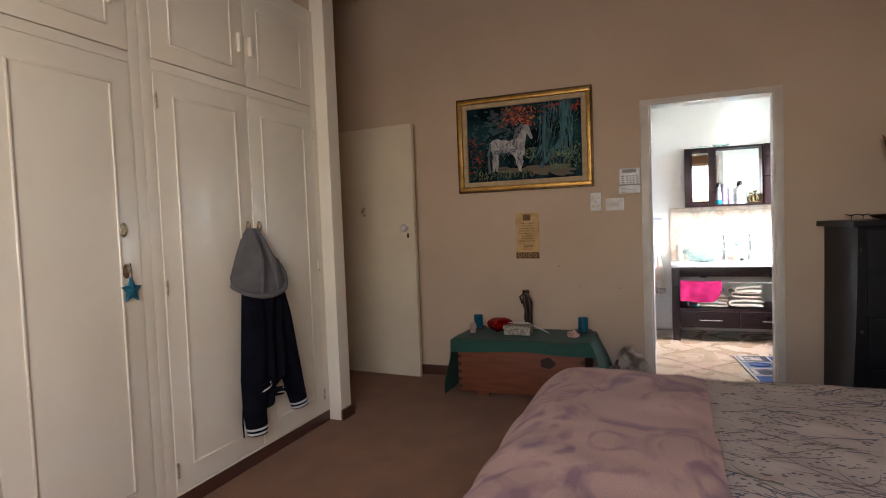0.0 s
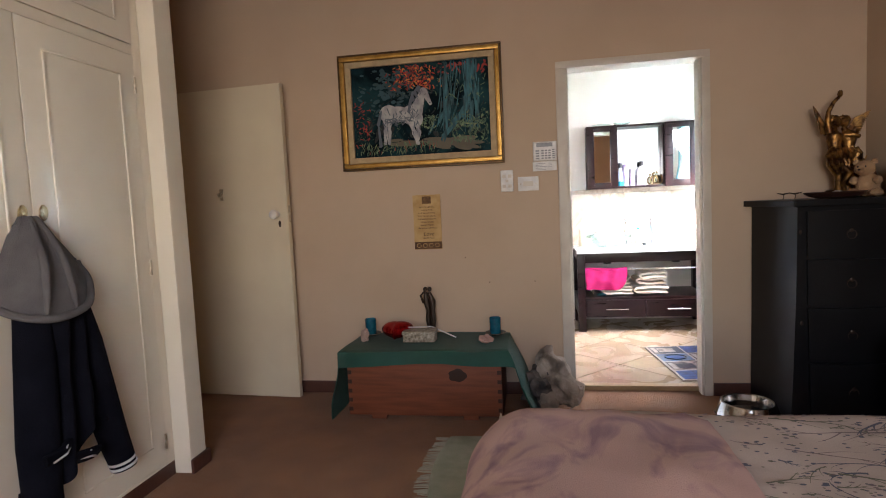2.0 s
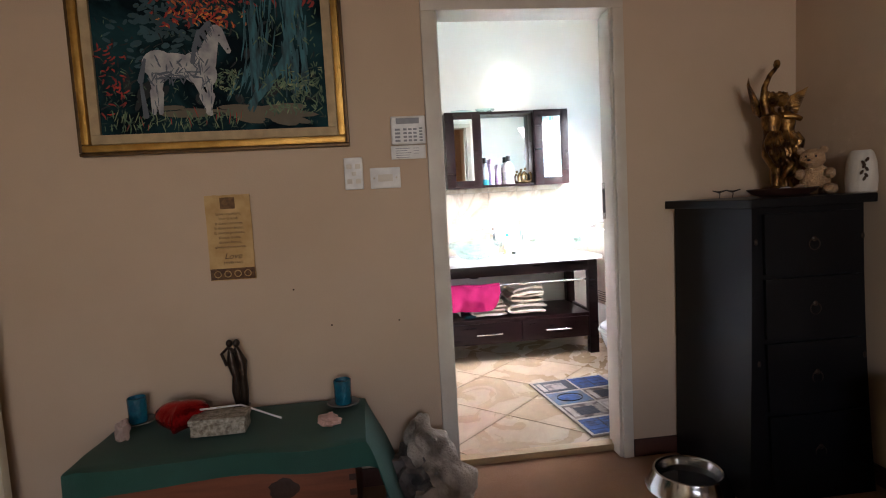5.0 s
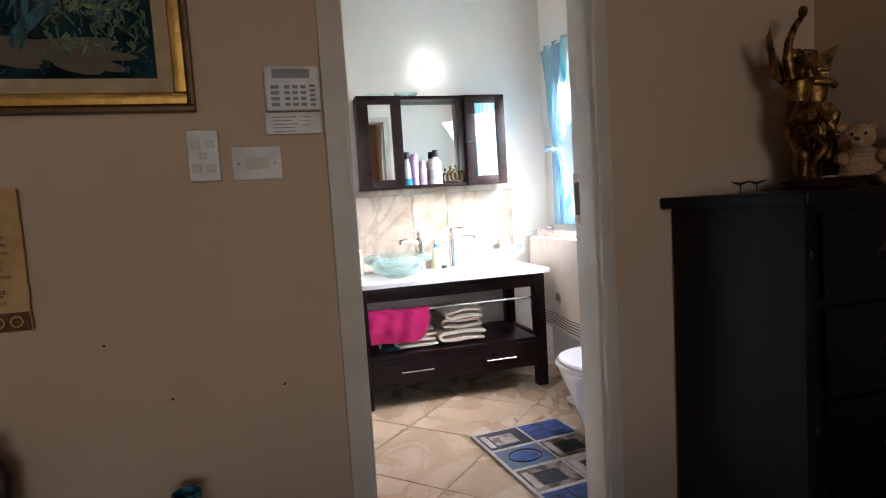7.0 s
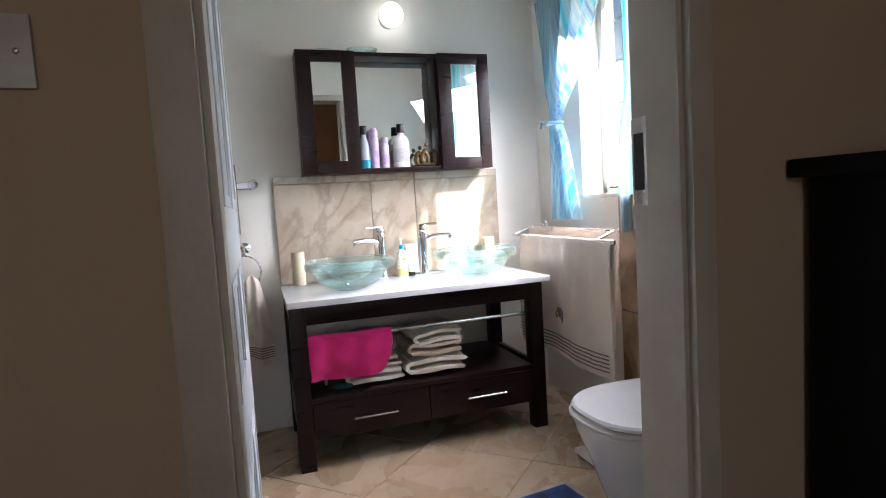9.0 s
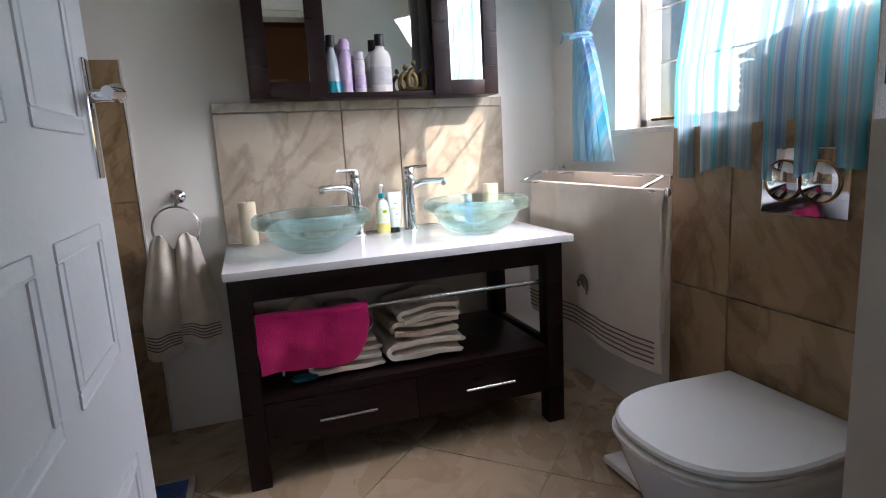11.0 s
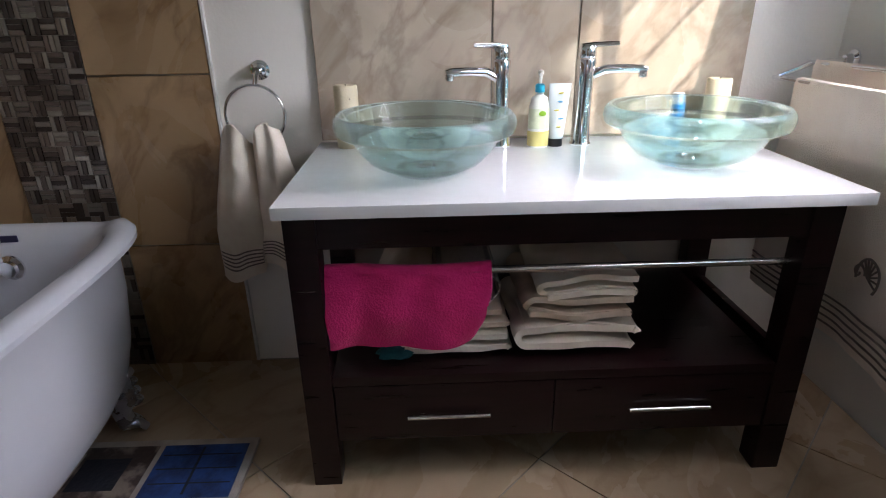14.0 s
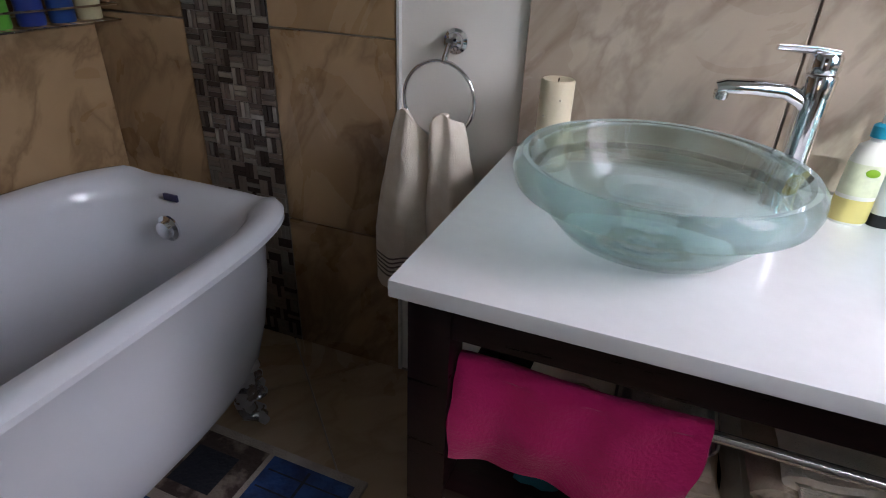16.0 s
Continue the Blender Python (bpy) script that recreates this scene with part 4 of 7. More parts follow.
def cab_body():
    bm = bmesh.new()
    rings = []
    for k in range(25):
        z = 0.0 + 1.15 * k / 24
        f = flare(z)
        pts = [(1.118 - 0.2 * f, 3.685), (1.185 - f, 3.25 - f), (1.655 + f * 0.3, 3.25 - f), (1.715, 3.685)]
        rings.append([bm.verts.new((x, y, z)) for x, y in pts])
    for a, b in zip(rings, rings[1:]):
        for i in range(4):
            j = (i + 1) % 4
            bm.faces.new((a[i], a[j], b[j], b[i]))
    bm.faces.new(rings[0])
    bm.faces.new(rings[-1][::-1])
    bmesh.ops.recalc_face_normals(bm, faces=bm.faces)
    return bm


part("carcass", cab_body(), BLACKWOOD, cab)
top = bmesh.new()
lo_ = [top.verts.new((x, y, 1.15)) for x, y in ((1.075, 3.695), (1.155, 3.215), (1.685, 3.215), (1.725, 3.695))]
hi_ = [top.verts.new((v.co.x, v.co.y, 1.185)) for v in lo_]
top.faces.new(lo_[::-1])
top.faces.new(hi_)
for i in range(4):
    j = (i + 1) % 4
    top.faces.new((lo_[i], lo_[j], hi_[j], hi_[i]))
bmesh.ops.recalc_face_normals(top, faces=top.faces)
bmesh.ops.bevel(top, geom=top.edges[:], offset=0.007, segments=3, profile=0.7, affect="EDGES")
part("cabinet_top", top, BLACKWOOD, cab)
for z0, z1 in ((0.895, 1.125), (0.645, 0.875), (0.36, 0.625), (0.06, 0.34)):
    zc = (z0 + z1) / 2
    f0 = 3.25 - flare(zc)
    d = part("drawer", sheet(lambda u, v, z0=z0, z1=z1: (1.225 + 0.40 * u, 3.25 - flare(z0 + (z1 - z0) * v) - 0.004 - 0.006 * math.sin(math.pi * u), z0 + (z1 - z0) * v), 10, 8, 0.014), BLACKWOOD, cab)
    part("back_plate", lathe([(0, 0), (0.036, 0), (0.031, 0.005), (0.016, 0.007), (0.009, 0.013), (0, 0.014)], (0, 0, 0), 18, pose(1.425, f0 - 0.012, zc + 0.012, 90)), BRONZE, d, "round bronze back plate")
    part("ring_handle", tube([(1.425 + 0.022 * math.sin(a), f0 - 0.022, zc - 0.008 + 0.022 * math.cos(a)) for a in np.linspace(0, 6.283, 18, False)], 0.0035, 8, True), BRONZE, d, "dark ring handle")
for x in (1.195, 1.645):
    for z in (1.02, 0.55):
        part("stud", blob((x, 3.243 - flare(z), z), (0.007, 0.004, 0.012)), BRONZE, cab)

# ---- bathroom: vanity ----
van = thing("vanity_stand", (0.80, 5.58, 0), "dark wenge double vanity stand with drawers and open shelf", "vanity")
VY0, VY1 = 5.298, 5.862
for x in (0.212, 1.325):
    for y in (VY0, VY1 - 0.062):
        part("leg", one(x, x + 0.068, y, y + 0.062, BF, 0.748, 0.003), WENGE, van)
part("apron", one(0.2805, 1.3245, VY0 + 0.004, VY0 + 0.026, 0.664, 0.748, 0.002), WENGE, van)
part("back_apron", one(0.2805, 1.3245, VY1 - 0.026, VY1 - 0.004, 0.60, 0.748, 0.002), WENGE, van)
for x in (0.216, 1.367):
    part("side_apron", one(x, x + 0.022, VY0 + 0.0625, VY1 - 0.0625, 0.678, 0.748, 0.002), WENGE, van)
    part("side_panel", one(x, x + 0.022, VY0 + 0.0625, VY1 - 0.0625, 0.17, 0.338, 0.002), WENGE, van)
part("shelf", one(0.2805, 1.3245, VY0 + 0.003, VY1 - 0.003, 0.320, 0.344, 0.002), WENGE, van)
part("drawer_box", one(0.2805, 1.3245, VY0 + 0.024, VY1 - 0.01, 0.172, 0.3195), WENGE, van)
for x0, x1 in ((0.283, 0.801), (0.804, 1.322)):
    d = part("drawer_front", one(x0, x1, VY0 + 0.004, VY0 + 0.0235, 0.162, 0.3175, 0.0025), WENGE, van)
    hx = 0.452 if x0 < 0.5 else 0.982
    h = part("bar_handle", tube([(hx, 5.288, 0.234), (hx + 0.196, 5.288, 0.234)], 0.0055, 12), STEEL, d, "steel bar handle")
    for k in (0.035, 0.161):
        part("handle_post", tube([(hx + k, 5.288, 0.234), (hx + k, VY0 + 0.004, 0.234)], 0.004, 8), STEEL, h)
rail = part("towel_rail", tube([(0.2805, 5.342, 0.590), (1.3245, 5.342, 0.590)], 0.0085, 14), STEEL, van, "brushed steel rail")
part("drain_trap", lathe([(0, 0), (0.035, 0), (0.04, 0.02), (0.04, 0.09), (0, 0.09)], (1.13, 5.62, 0.615), 20), BLACKPLASTIC, van, "black drain trap")
part("drain_trap", lathe([(0, 0), (0.035, 0), (0.04, 0.02), (0.04, 0.09), (0, 0.09)], (0.51, 5.62, 0.615), 20), BLACKPLASTIC, van, "black drain trap")
ct = part("worktop", one(0.205, 1.415, 5.25, 5.871, 0.7485, 0.775, 0.003), QUARTZ)
tagged(ct, "glossy white quartz worktop on the vanity stand", "worktop")


def basin(cx, cy):
    z = 0.775
    b = thing("glass_basin", (cx, cy, z), "round aqua glass vessel basin on white worktop", "basin", "glass basins")
    prof = [(r, h if h < 0.02 else 0.02 + (h - 0.02) * 1.08) for r, h in (
        (0, 0.004), (0.065, 0.004), (0.09, 0.008), (0.128, 0.026), (0.156, 0.054), (0.171, 0.080), (0.178, 0.087), (0.194, 0.086), (0.204, 0.092), (0.2085, 0.106), (0.206, 0.121), (0.197, 0.130), (0.189, 0.129),
            (0.184, 0.120), (0.177, 0.10), (0.163, 0.072), (0.146, 0.048), (0.119, 0.026), (0.08, 0.014), (0.03, 0.0125), (0, 0.0125))]
    part("bowl", lathe(prof, (cx, cy, z), 72), AQUAGLASS, b)
    part("foot_ring", lathe([(0.05, 0.0), (0.072, 0.0), (0.072, 0.0035), (0.05, 0.0035), (0.05, 0.0)], (cx, cy, z), 40), CHROME, b, "chrome foot ring")
    d = part("drain", lathe([(0, 0), (0.031, 0), (0.031, 0.003), (0.026, 0.007), (0.022, 0.007), (0.021, 0.0045), (0.006, 0.0045), (0, 0.006)], (cx, cy, z + 0.0128), 28), CHROME, b, "chrome waste")
    return b


basin(0.512, 5.502)
basin(1.145, 5.522)


def tap(cx, cy, turn):
    """A tall single-lever mixer; its spout points along turn."""
    t = thing("basin_tap", (cx, cy, 0.775), "tall chrome single-lever basin tap", "tap", "basin taps")
    t.matrix_basis = pose(cx, cy, 0.775, 0, 0, turn)
    under("body", tube([(0, 0, 0), (0, 0, 0.004), (0.0, 0, 0.01), (0.001, 0, 0.10), (0.002, 0, 0.19), (0.003, 0, 0.225), (0.003, 0, 0.229)], [0.027, 0.029, 0.026, 0.022, 0.0235, 0.026, 0.024], 28), CHROME, t)
    under("spout", tube([(0.0, 0, 0.165), (0.02, 0, 0.188), (0.05, 0, 0.201), (0.10, 0, 0.204), (0.145, 0, 0.203), (0.158, 0, 0.200)], [0.016, 0.0155, 0.0145, 0.0135, 0.0125, 0.010], 20, flat=0.75), CHROME, t)
    under("nozzle", lathe([(0, 0), (0.010, 0), (0.0115, 0.004), (0.0115, 0.014), (0, 0.014)], (0.148, 0, 0.182), 20), STEEL, t)
    under("cap", lathe([(0, 0), (0.022, 0.0), (0.024, 0.004), (0.0235, 0.026), (0.02, 0.031), (0, 0.032)], (0.003, 0, 0.2305), 26), CHROME, t)
    under("lever", tube([(-0.012, 0, 0.260), (0.02, 0, 0.264), (0.06, 0, 0.266), (0.082, 0, 0.267)], [0.009, 0.009, 0.008, 0.006], 14, flat=0.5), CHROME, t, "flat lever")
    return t


tap(0.722, 5.765, 196)
tap(0.945, 5.765, -14)

# soap pump bottle, cream tube, candles
sb = thing("soap_bottle", (0.822, 5.745, 0.775), "clear pump bottle with yellow soap and blue pump", "bottle")
part("bottle", lathe([(0, 0), (0.026, 0), (0.029, 0.006), (0.0285, 0.05), (0.027, 0.11), (0.022, 0.132), (0.011, 0.14), (0.010, 0.147), (0, 0.147)], (0.822, 5.745, 0.775), 32, squash=(1, 0.7)), mat("milky_plastic", (0.72, 0.72, 0.66), 0.3, scale=10, bump=0.0), sb)
part("soap_level", lathe([(0.0, 0.001), (0.0265, 0.0015), (0.0297, 0.007), (0.0295, 0.045), (0.0, 0.0455)], (0.822, 5.745, 0.775), 32, squash=(1, 0.7)), mat("yellow_soap", (0.66, 0.56, 0.20), 0.25, scale=10, bump=0.0), sb, "yellow liquid soap")
part("label", lathe([(0.0289, 0.052), (0.0278, 0.105)], (0.822, 5.745, 0.775), 32, squash=(1, 0.72)), mat("pale_label", (0.60, 0.63, 0.45), 0.5, scale=60, bump=0.0), sb)
part("badge", blob((0.828, 5.7245, 0.868), (0.010, 0.002, 0.007)), mat("lime_badge", (0.22, 0.42, 0.02), 0.5, scale=20, bump=0), sb, "lime badge")
BLUEP = mat("turquoise_plastic", (0.02, 0.33, 0.48), 0.3, scale=20, bump=0.0)
part("collar", lathe([(0, 0), (0.013, 0), (0.013, 0.018), (0.008, 0.022), (0, 0.022)], (0.822, 5.745, 0.922), 24), BLUEP, sb, "turquoise collar")
part("pump", tube([(0.822, 5.745, 0.944), (0.822, 5.745, 0.966), (0.822, 5.741, 0.972), (0.818, 5.715, 0.970)], [0.004, 0.005, 0.0075, 0.005], 12), WHITEPLASTIC, sb, "white pump head")
tb = thing("cream_tube", (0.872, 5.752, 0.775), "white cream tube with black cap", "tube")
part("cap", lathe([(0, 0), (0.019, 0), (0.020, 0.003), (0.020, 0.022), (0, 0.022)], (0.872, 5.752, 0.775), 26, squash=(1, 0.8)), BLACKPLASTIC, tb, "black cap")


def tube_fn(u, v):
    a = u * 2 * math.pi
    return (0.872 + (0.021 + 0.009 * v) * math.cos(a) + 0.006 * v, 5.752 + (0.016 * (1 - v) + 0.0015) * math.sin(a), 0.7975 + 0.145 * v)


part("sleeve", sheet(tube_fn, 28, 10), mat("white_tube", (0.66, 0.69, 0.70), 0.35, scale=10, bump=0), tb)
for k in range(5):
    part("leaf_print", blob((0.875 + 0.007 * math.sin(k * 2.2), 5.733 + 0.0025 * k, 0.83 + 0.022 * k), (0.0075, 0.0014, 0.0022), 0.2, pose(0, 0, 0, 0, 40 * math.sin(k * 3.1), 0)), mat("leaf_blue", (0.06, 0.25, 0.42), 0.5, bump=0) if k % 2 else mat("leaf_yellow", (0.55, 0.45, 0.05), 0.5, bump=0), tb)
WAX = mat("ivory_wax", (0.68, 0.60, 0.44), 0.5, col2=(0.62, 0.54, 0.38), scale=10, bump=0.1)


def studded_candle(cx, cy):
    c = thing("candle", (cx, cy, 0.775), "ivory pillar candle with brass studs", "candle", "pillar candles")
    part("wax", lathe([(0, 0), (0.031, 0), (0.033, 0.003), (0.033, 0.165), (0.030, 0.169), (0.018, 0.163), (0, 0.161)], (cx, cy, 0.775), 36), WAX, c)
    part("wick", tube([(cx, cy, 0.934), (cx + 0.001, cy, 0.946)], 0.0015, 6), INK, c)
    for k in range(12):
        a, z = k * 2.4, 0.80 + 0.011 * k
        part("stud", blob((cx + 0.033 * math.cos(a), cy + 0.033 * math.sin(a), z), (0.003, 0.003, 0.003), sub=1), PEWTER, c)


studded_candle(0.298, 5.80)
studded_candle(1.335, 5.80)
bb = thing("blue_bottle", (1.225, 5.80, 0.775), "small blue and white bottle behind the basin", "bottle")
part("bottle", lathe([(0, 0), (0.019, 0), (0.02, 0.01), (0.018, 0.10), (0, 0.10)], (1.225, 5.80, 0.775), 24), mat("blue_plastic", (0.03, 0.20, 0.45), 0.3, bump=0), bb)
part("cap", lathe([(0, 0), (0.017, 0), (0.015, 0.03), (0, 0.03)], (1.225, 5.80, 0.8755), 20), WHITEPLASTIC, bb, "white cap")


# folded towels on the shelf and the pink cloth on the rail
def zigzag(x0, x1, z0, layers, gap, bow=0.0):
    pts = []
    shift = random.Random(int(x0 * 1000 + z0 * 7000))
    ends = [(x0 + shift.uniform(-0.004, 0.014), x1 + shift.uniform(-0.018, 0.006)) for _ in range(layers + 1)]
    for k in range(layers):
        z = z0 + k * gap
        a, b = (ends[k][0], ends[k + 1][1]) if k % 2 == 0 else (ends[k][1], ends[k + 1][0])
        for t in np.linspace(0, 1, 9):
            pts.append((a + (b - a) * t, z + bow * math.sin(math.pi * t) * (k + 1) * 0.35))
        if k < layers - 1:
            s_ = 1 if b > a else -1
            for q in (0.12, 0.25, 0.38, 0.5, 0.62, 0.75, 0.88):
                pts.append((b + s_ * gap / 2 * math.sin(math.pi * q), z + gap * q))
    return pts


def folded_towel(name, x0, x1, y0, y1, z0, layers, gap, material, label, seed, trim=None, parent=None):
    path = zigzag(x0, x1, z0 + gap * 0.80, layers, gap, 0.003)
    n = len(path) - 1

    def fn(u, v):
        i = min(n - 1, int(u * n))
        t = u * n - i
        x = path[i][0] + (path[i + 1][0] - path[i][0]) * t
        z = path[i][1] + (path[i + 1][1] - path[i][1]) * t
        wob = 0.013 * fnoise(x * 11 + seed, v * 3, z * 40) + 0.006 * math.sin(z * 190 + seed)
        return (x + 0.006 * fnoise(v * 4, z * 30, seed), y0 + (y1 - y0) * v + wob, z + 0.009 * fnoise(x * 9, v * 4, seed + z * 9) + 0.0018 * math.sin(x * 21 + seed * 2.3) * (z - 0.345) / 0.05)
    ob = part(name, sheet(fn, n * 2, 14, gap * 0.84), material)
    tagged(ob, label, "towel", "towels on the vanity shelf")
    return ob


STRIPED = mat("striped_terry", (0.66, 0.60, 0.53), 0.95, col2=(0.27, 0.24, 0.225), scale=1.0, bump=0.9, bump_scale=320, sheen=0.3)
tr = STRIPED.node_tree
wv = tr.nodes.new("ShaderNodeTexWave")
wv.inputs["Scale"].default_value, wv.bands_direction, wv.inputs["Distortion"].default_value = 22.0, "Z", 0.6
tr.links.new([n for n in tr.nodes if n.bl_idname == "ShaderNodeTexCoord"][0].outputs["Object"], wv.inputs["Vector"])
rp = [n for n in tr.nodes if n.bl_idname == "ShaderNodeValToRGB"][0]
tr.links.new(wv.outputs["Fac"], rp.inputs["Fac"])
folded_towel("folded_towel", 0.735, 1.005, 5.365, 5.66, 0.345, 4, 0.021, TOWEL, "thick cream towel folded on the dark shelf", 1.0)
folded_towel("folded_towel", 0.745, 0.985, 5.368, 5.65, 0.431, 3, 0.018, TANTERRY, "cream towel folded on a towel stack", 2.0)
folded_towel("folded_towel", 0.78, 1.0, 5.372, 5.64, 0.487, 3, 0.018, TOWEL, "tan edged towel on top of the stack", 3.0)
folded_towel("folded_towel", 0.45, 0.715, 5.375, 5.66, 0.345, 3, 0.017, TOWEL, "cream towel with frayed edge on the dark shelf", 4.0)
folded_towel("folded_towel", 0.47, 0.70, 5.39, 5.66, 0.398, 3, 0.016, TANTERRY, "tan towel folded under a striped towel", 5.0)


def roll_fn(u, v):
    a = u * 2 * math.pi
    r = 0.062 + 0.008 * math.sin(3 * a)
    return (0.60 + r * 1.25 * math.cos(a), 5.40 + 0.25 * v, 0.444 + 0.058 + r * 0.9 * math.sin(a))


tagged(part("rolled_towel", sheet(roll_fn, 32, 8, 0.004), STRIPED), "grey striped towel rolled on the shelf stack", "towel", "towels on the vanity shelf")
tagged(part("folded_linen", sheet(lambda u, v: (0.36 + 0.20 * u, 5.42 + 0.22 * v, 0.36 + 0.21 * math.sin(math.pi * u) ** 0.5 * (0.9 + 0.1 * v) + 0.01 * fnoise(u * 6, v * 6)), 24, 16, 0.008), TOWEL), "crumpled cream linen behind the pink cloth", "towel")
tagged(part("teal_cloth", blob((0.43, 5.39, 0.357), (0.05, 0.03, 0.013), 0.4), mat("teal_cotton", (0.012, 0.09, 0.11), 0.9, scale=20, bump=0.5)), "small teal cloth on the vanity shelf", "cloth")


def pink_fn(u, v):
    """Hangs over the rail: short flap behind, long one in front with a rounded free corner."""
    s_ = -0.10 + v * 0.335
    r = 0.019
    zr = 0.590
    x = 0.283 + u * 0.365
    if s_ < 0:
        y, z, d = 5.342 + r, zr + s_, 0.0
    elif s_ < r * math.pi:
        a = s_ / r
        y, z, d = 5.342 + r * math.cos(a), zr + r * math.sin(a), 0.0
    else:
        d = s_ - r * math.pi
        corner = max(0.0, (u - 0.80) / 0.20)
        drop = d * (1.0 + 0.05 * math.sin(u * 4.0) - 0.17 * corner ** 2.2 + 0.03 * fnoise(u * 5, 1.5))
        x -= 0.026 * corner * (d / 0.18) ** 2
        belly = 0.016 * math.sin(math.pi * min(1.0, d / 0.19)) + 0.013 * math.sin(u * 7.5 + 2.5 * d / 0.2) * d / 0.2
        y, z = 5.342 - r - belly - 0.004 * math.sin(u * 19 + 9 * d), zr - drop
    return (x + 0.005 * fnoise(u * 3, v * 6), y + 0.006 * fnoise(u * 6, v * 6, 2.0), z + 0.004 * math.sin(u * 6 + 1))


tagged(part("pink_towel", sheet(pink_fn, 60, 56, 0.011), PINK), "magenta terry cloth hanging over the vanity rail", "towel")

# ---- bathroom: mirror cabinet ----
mc = thing("mirror_cabinet", (0.856, 5.82, 1.32), "dark wenge wall cabinet with mirrored doors and niche", "cabinet")
MX0, MX1, MZ0, MZ1 = 0.355, 1.358, 1.325, 1.925
part("back", one(MX0 + 0.01, MX1 - 0.01, 5.868, 5.8885, MZ0 + 0.01, MZ1 - 0.01), WENGE, mc)
part("top_board", one(MX0, MX1, 5.748, 5.886, MZ1 - 0.02, MZ1, 0.003), WENGE, mc)
part("bottom_board", one(MX0, MX1, 5.748, 5.886, MZ0, MZ0 + 0.02, 0.003), WENGE, mc)
for x in (MX0, 0.628, 1.062, MX1 - 0.02):
    part("upright", one(x, x + 0.02, 5.752, 5.868, MZ0 + 0.0205, MZ1 - 0.0205, 0.002), WENGE, mc)
part("niche_mirror", one(0.65, 1.06, 5.8655, 5.8675, MZ0 + 0.022, MZ1 - 0.022), MIRROR, mc, "mirror at the back of the niche")
for x0, x1 in ((MX0, 0.638), (1.075, MX1)):
    bm = bmesh.new()
    for r in ((x0, x0 + 0.072, MZ0, MZ1), (x1 - 0.062, x1, MZ0, MZ1), (x0 + 0.072, x1 - 0.062, MZ0, MZ0 + 0.06), (x0 + 0.072, x1 - 0.062, MZ1 - 0.055, MZ1)):
        box(bm, r[0], r[1], 5.728, 5.7475, r[2], r[3], bev=0.002)
    d = part("door", bm, WENGE, mc)
    part("mirror_pane", one(x0 + 0.07, x1 - 0.06, 5.7385, 5.742, MZ0 + 0.058, MZ1 - 0.053), MIRROR, d, "mirror pane")


def bottle(name, cx, cy, z, prof, material, label, cap, cap_prof, cap_z, squash=(1, 1), band=None):
    b = thing(name, (cx, cy, z), label, "bottle", "toiletries")
    part("body", lathe(prof, (cx, cy, z), 28, squash=squash), material, b)
    part("cap", lathe(cap_prof, (cx, cy, z + cap_z), 22), cap, b)
    if band:
        part("label", lathe([(prof[2][0] + 0.0006, band[0]), (prof[2][0] + 0.0006, band[1])], (cx, cy, z), 28, squash=squash), band[2], b)
    return b


NZ = MZ0 + 0.0202
LILAC = mat("lilac_can", (0.42, 0.28, 0.50), 0.3, col2=(0.55, 0.45, 0.60), scale=30, bump=0)
PALE = mat("pale_can", (0.62, 0.56, 0.62), 0.3, scale=30, bump=0)
bottle("mouthwash_bottle", 0.675, 5.80, NZ, [(0, 0), (0.028, 0), (0.029, 0.004), (0.029, 0.05), (0.024, 0.12), (0.013, 0.165), (0.012, 0.175), (0, 0.175)], mat("clear_bottle", (0.35, 0.40, 0.44), 0.1, bump=0), "mouthwash bottle with teal liquid and black cap", BLACKPLASTIC, [(0, 0), (0.018, 0), (0.018, 0.045), (0, 0.045)], 0.1752, (1, 0.8), (0.001, 0.045, mat("teal_liquid", (0.01, 0.25, 0.33), 0.15, bump=0)))
bottle("spray_can", 0.728, 5.81, NZ, [(0, 0), (0.024, 0), (0.025, 0.004), (0.025, 0.15), (0.018, 0.165), (0, 0.166)], LILAC, "lilac spray can in the cabinet niche", LILAC, [(0, 0), (0.022, 0), (0.022, 0.03), (0.015, 0.042), (0, 0.042)], 0.1662)
bottle("roll_on", 0.786, 5.815, NZ, [(0, 0), (0.022, 0), (0.023, 0.004), (0.022, 0.12), (0.016, 0.13), (0, 0.131)], PALE, "pale pink deodorant in the cabinet niche", PALE, [(0, 0), (0.019, 0), (0.018, 0.03), (0, 0.032)], 0.1312, (1, 1), (0.02, 0.07, LILAC))
bottle("lotion_bottle", 0.872, 5.805, NZ, [(0, 0), (0.042, 0), (0.044, 0.005), (0.044, 0.13), (0.036, 0.158), (0.018, 0.172), (0.016, 0.182), (0, 0.182)], WHITEPLASTIC, "white lotion bottle with black flip cap", BLACKPLASTIC, [(0, 0), (0.021, 0), (0.019, 0.045), (0, 0.046)], 0.1822, (1, 0.6), (0.03, 0.10, mat("grey_label", (0.50, 0.50, 0.52), 0.5, scale=60, bump=0)))
fig = bmesh.new()
for cx, s_ in ((0.985, 1.0), (1.022, 1.15)):
    tube([(cx + 0.034 * s_ * math.sin(a), 5.80, NZ + 0.043 * s_ + 0.040 * s_ * math.cos(a)) for a in np.linspace(0.5, 5.9, 18)], 0.009 * s_, 10, bm=fig)
    blob((cx - 0.012, 5.80, NZ + 0.100 * s_), (0.010, 0.010, 0.012), bm=fig)
blob((1.0, 5.80, NZ + 0.012), (0.05, 0.02, 0.012), 0.2, bm=fig)
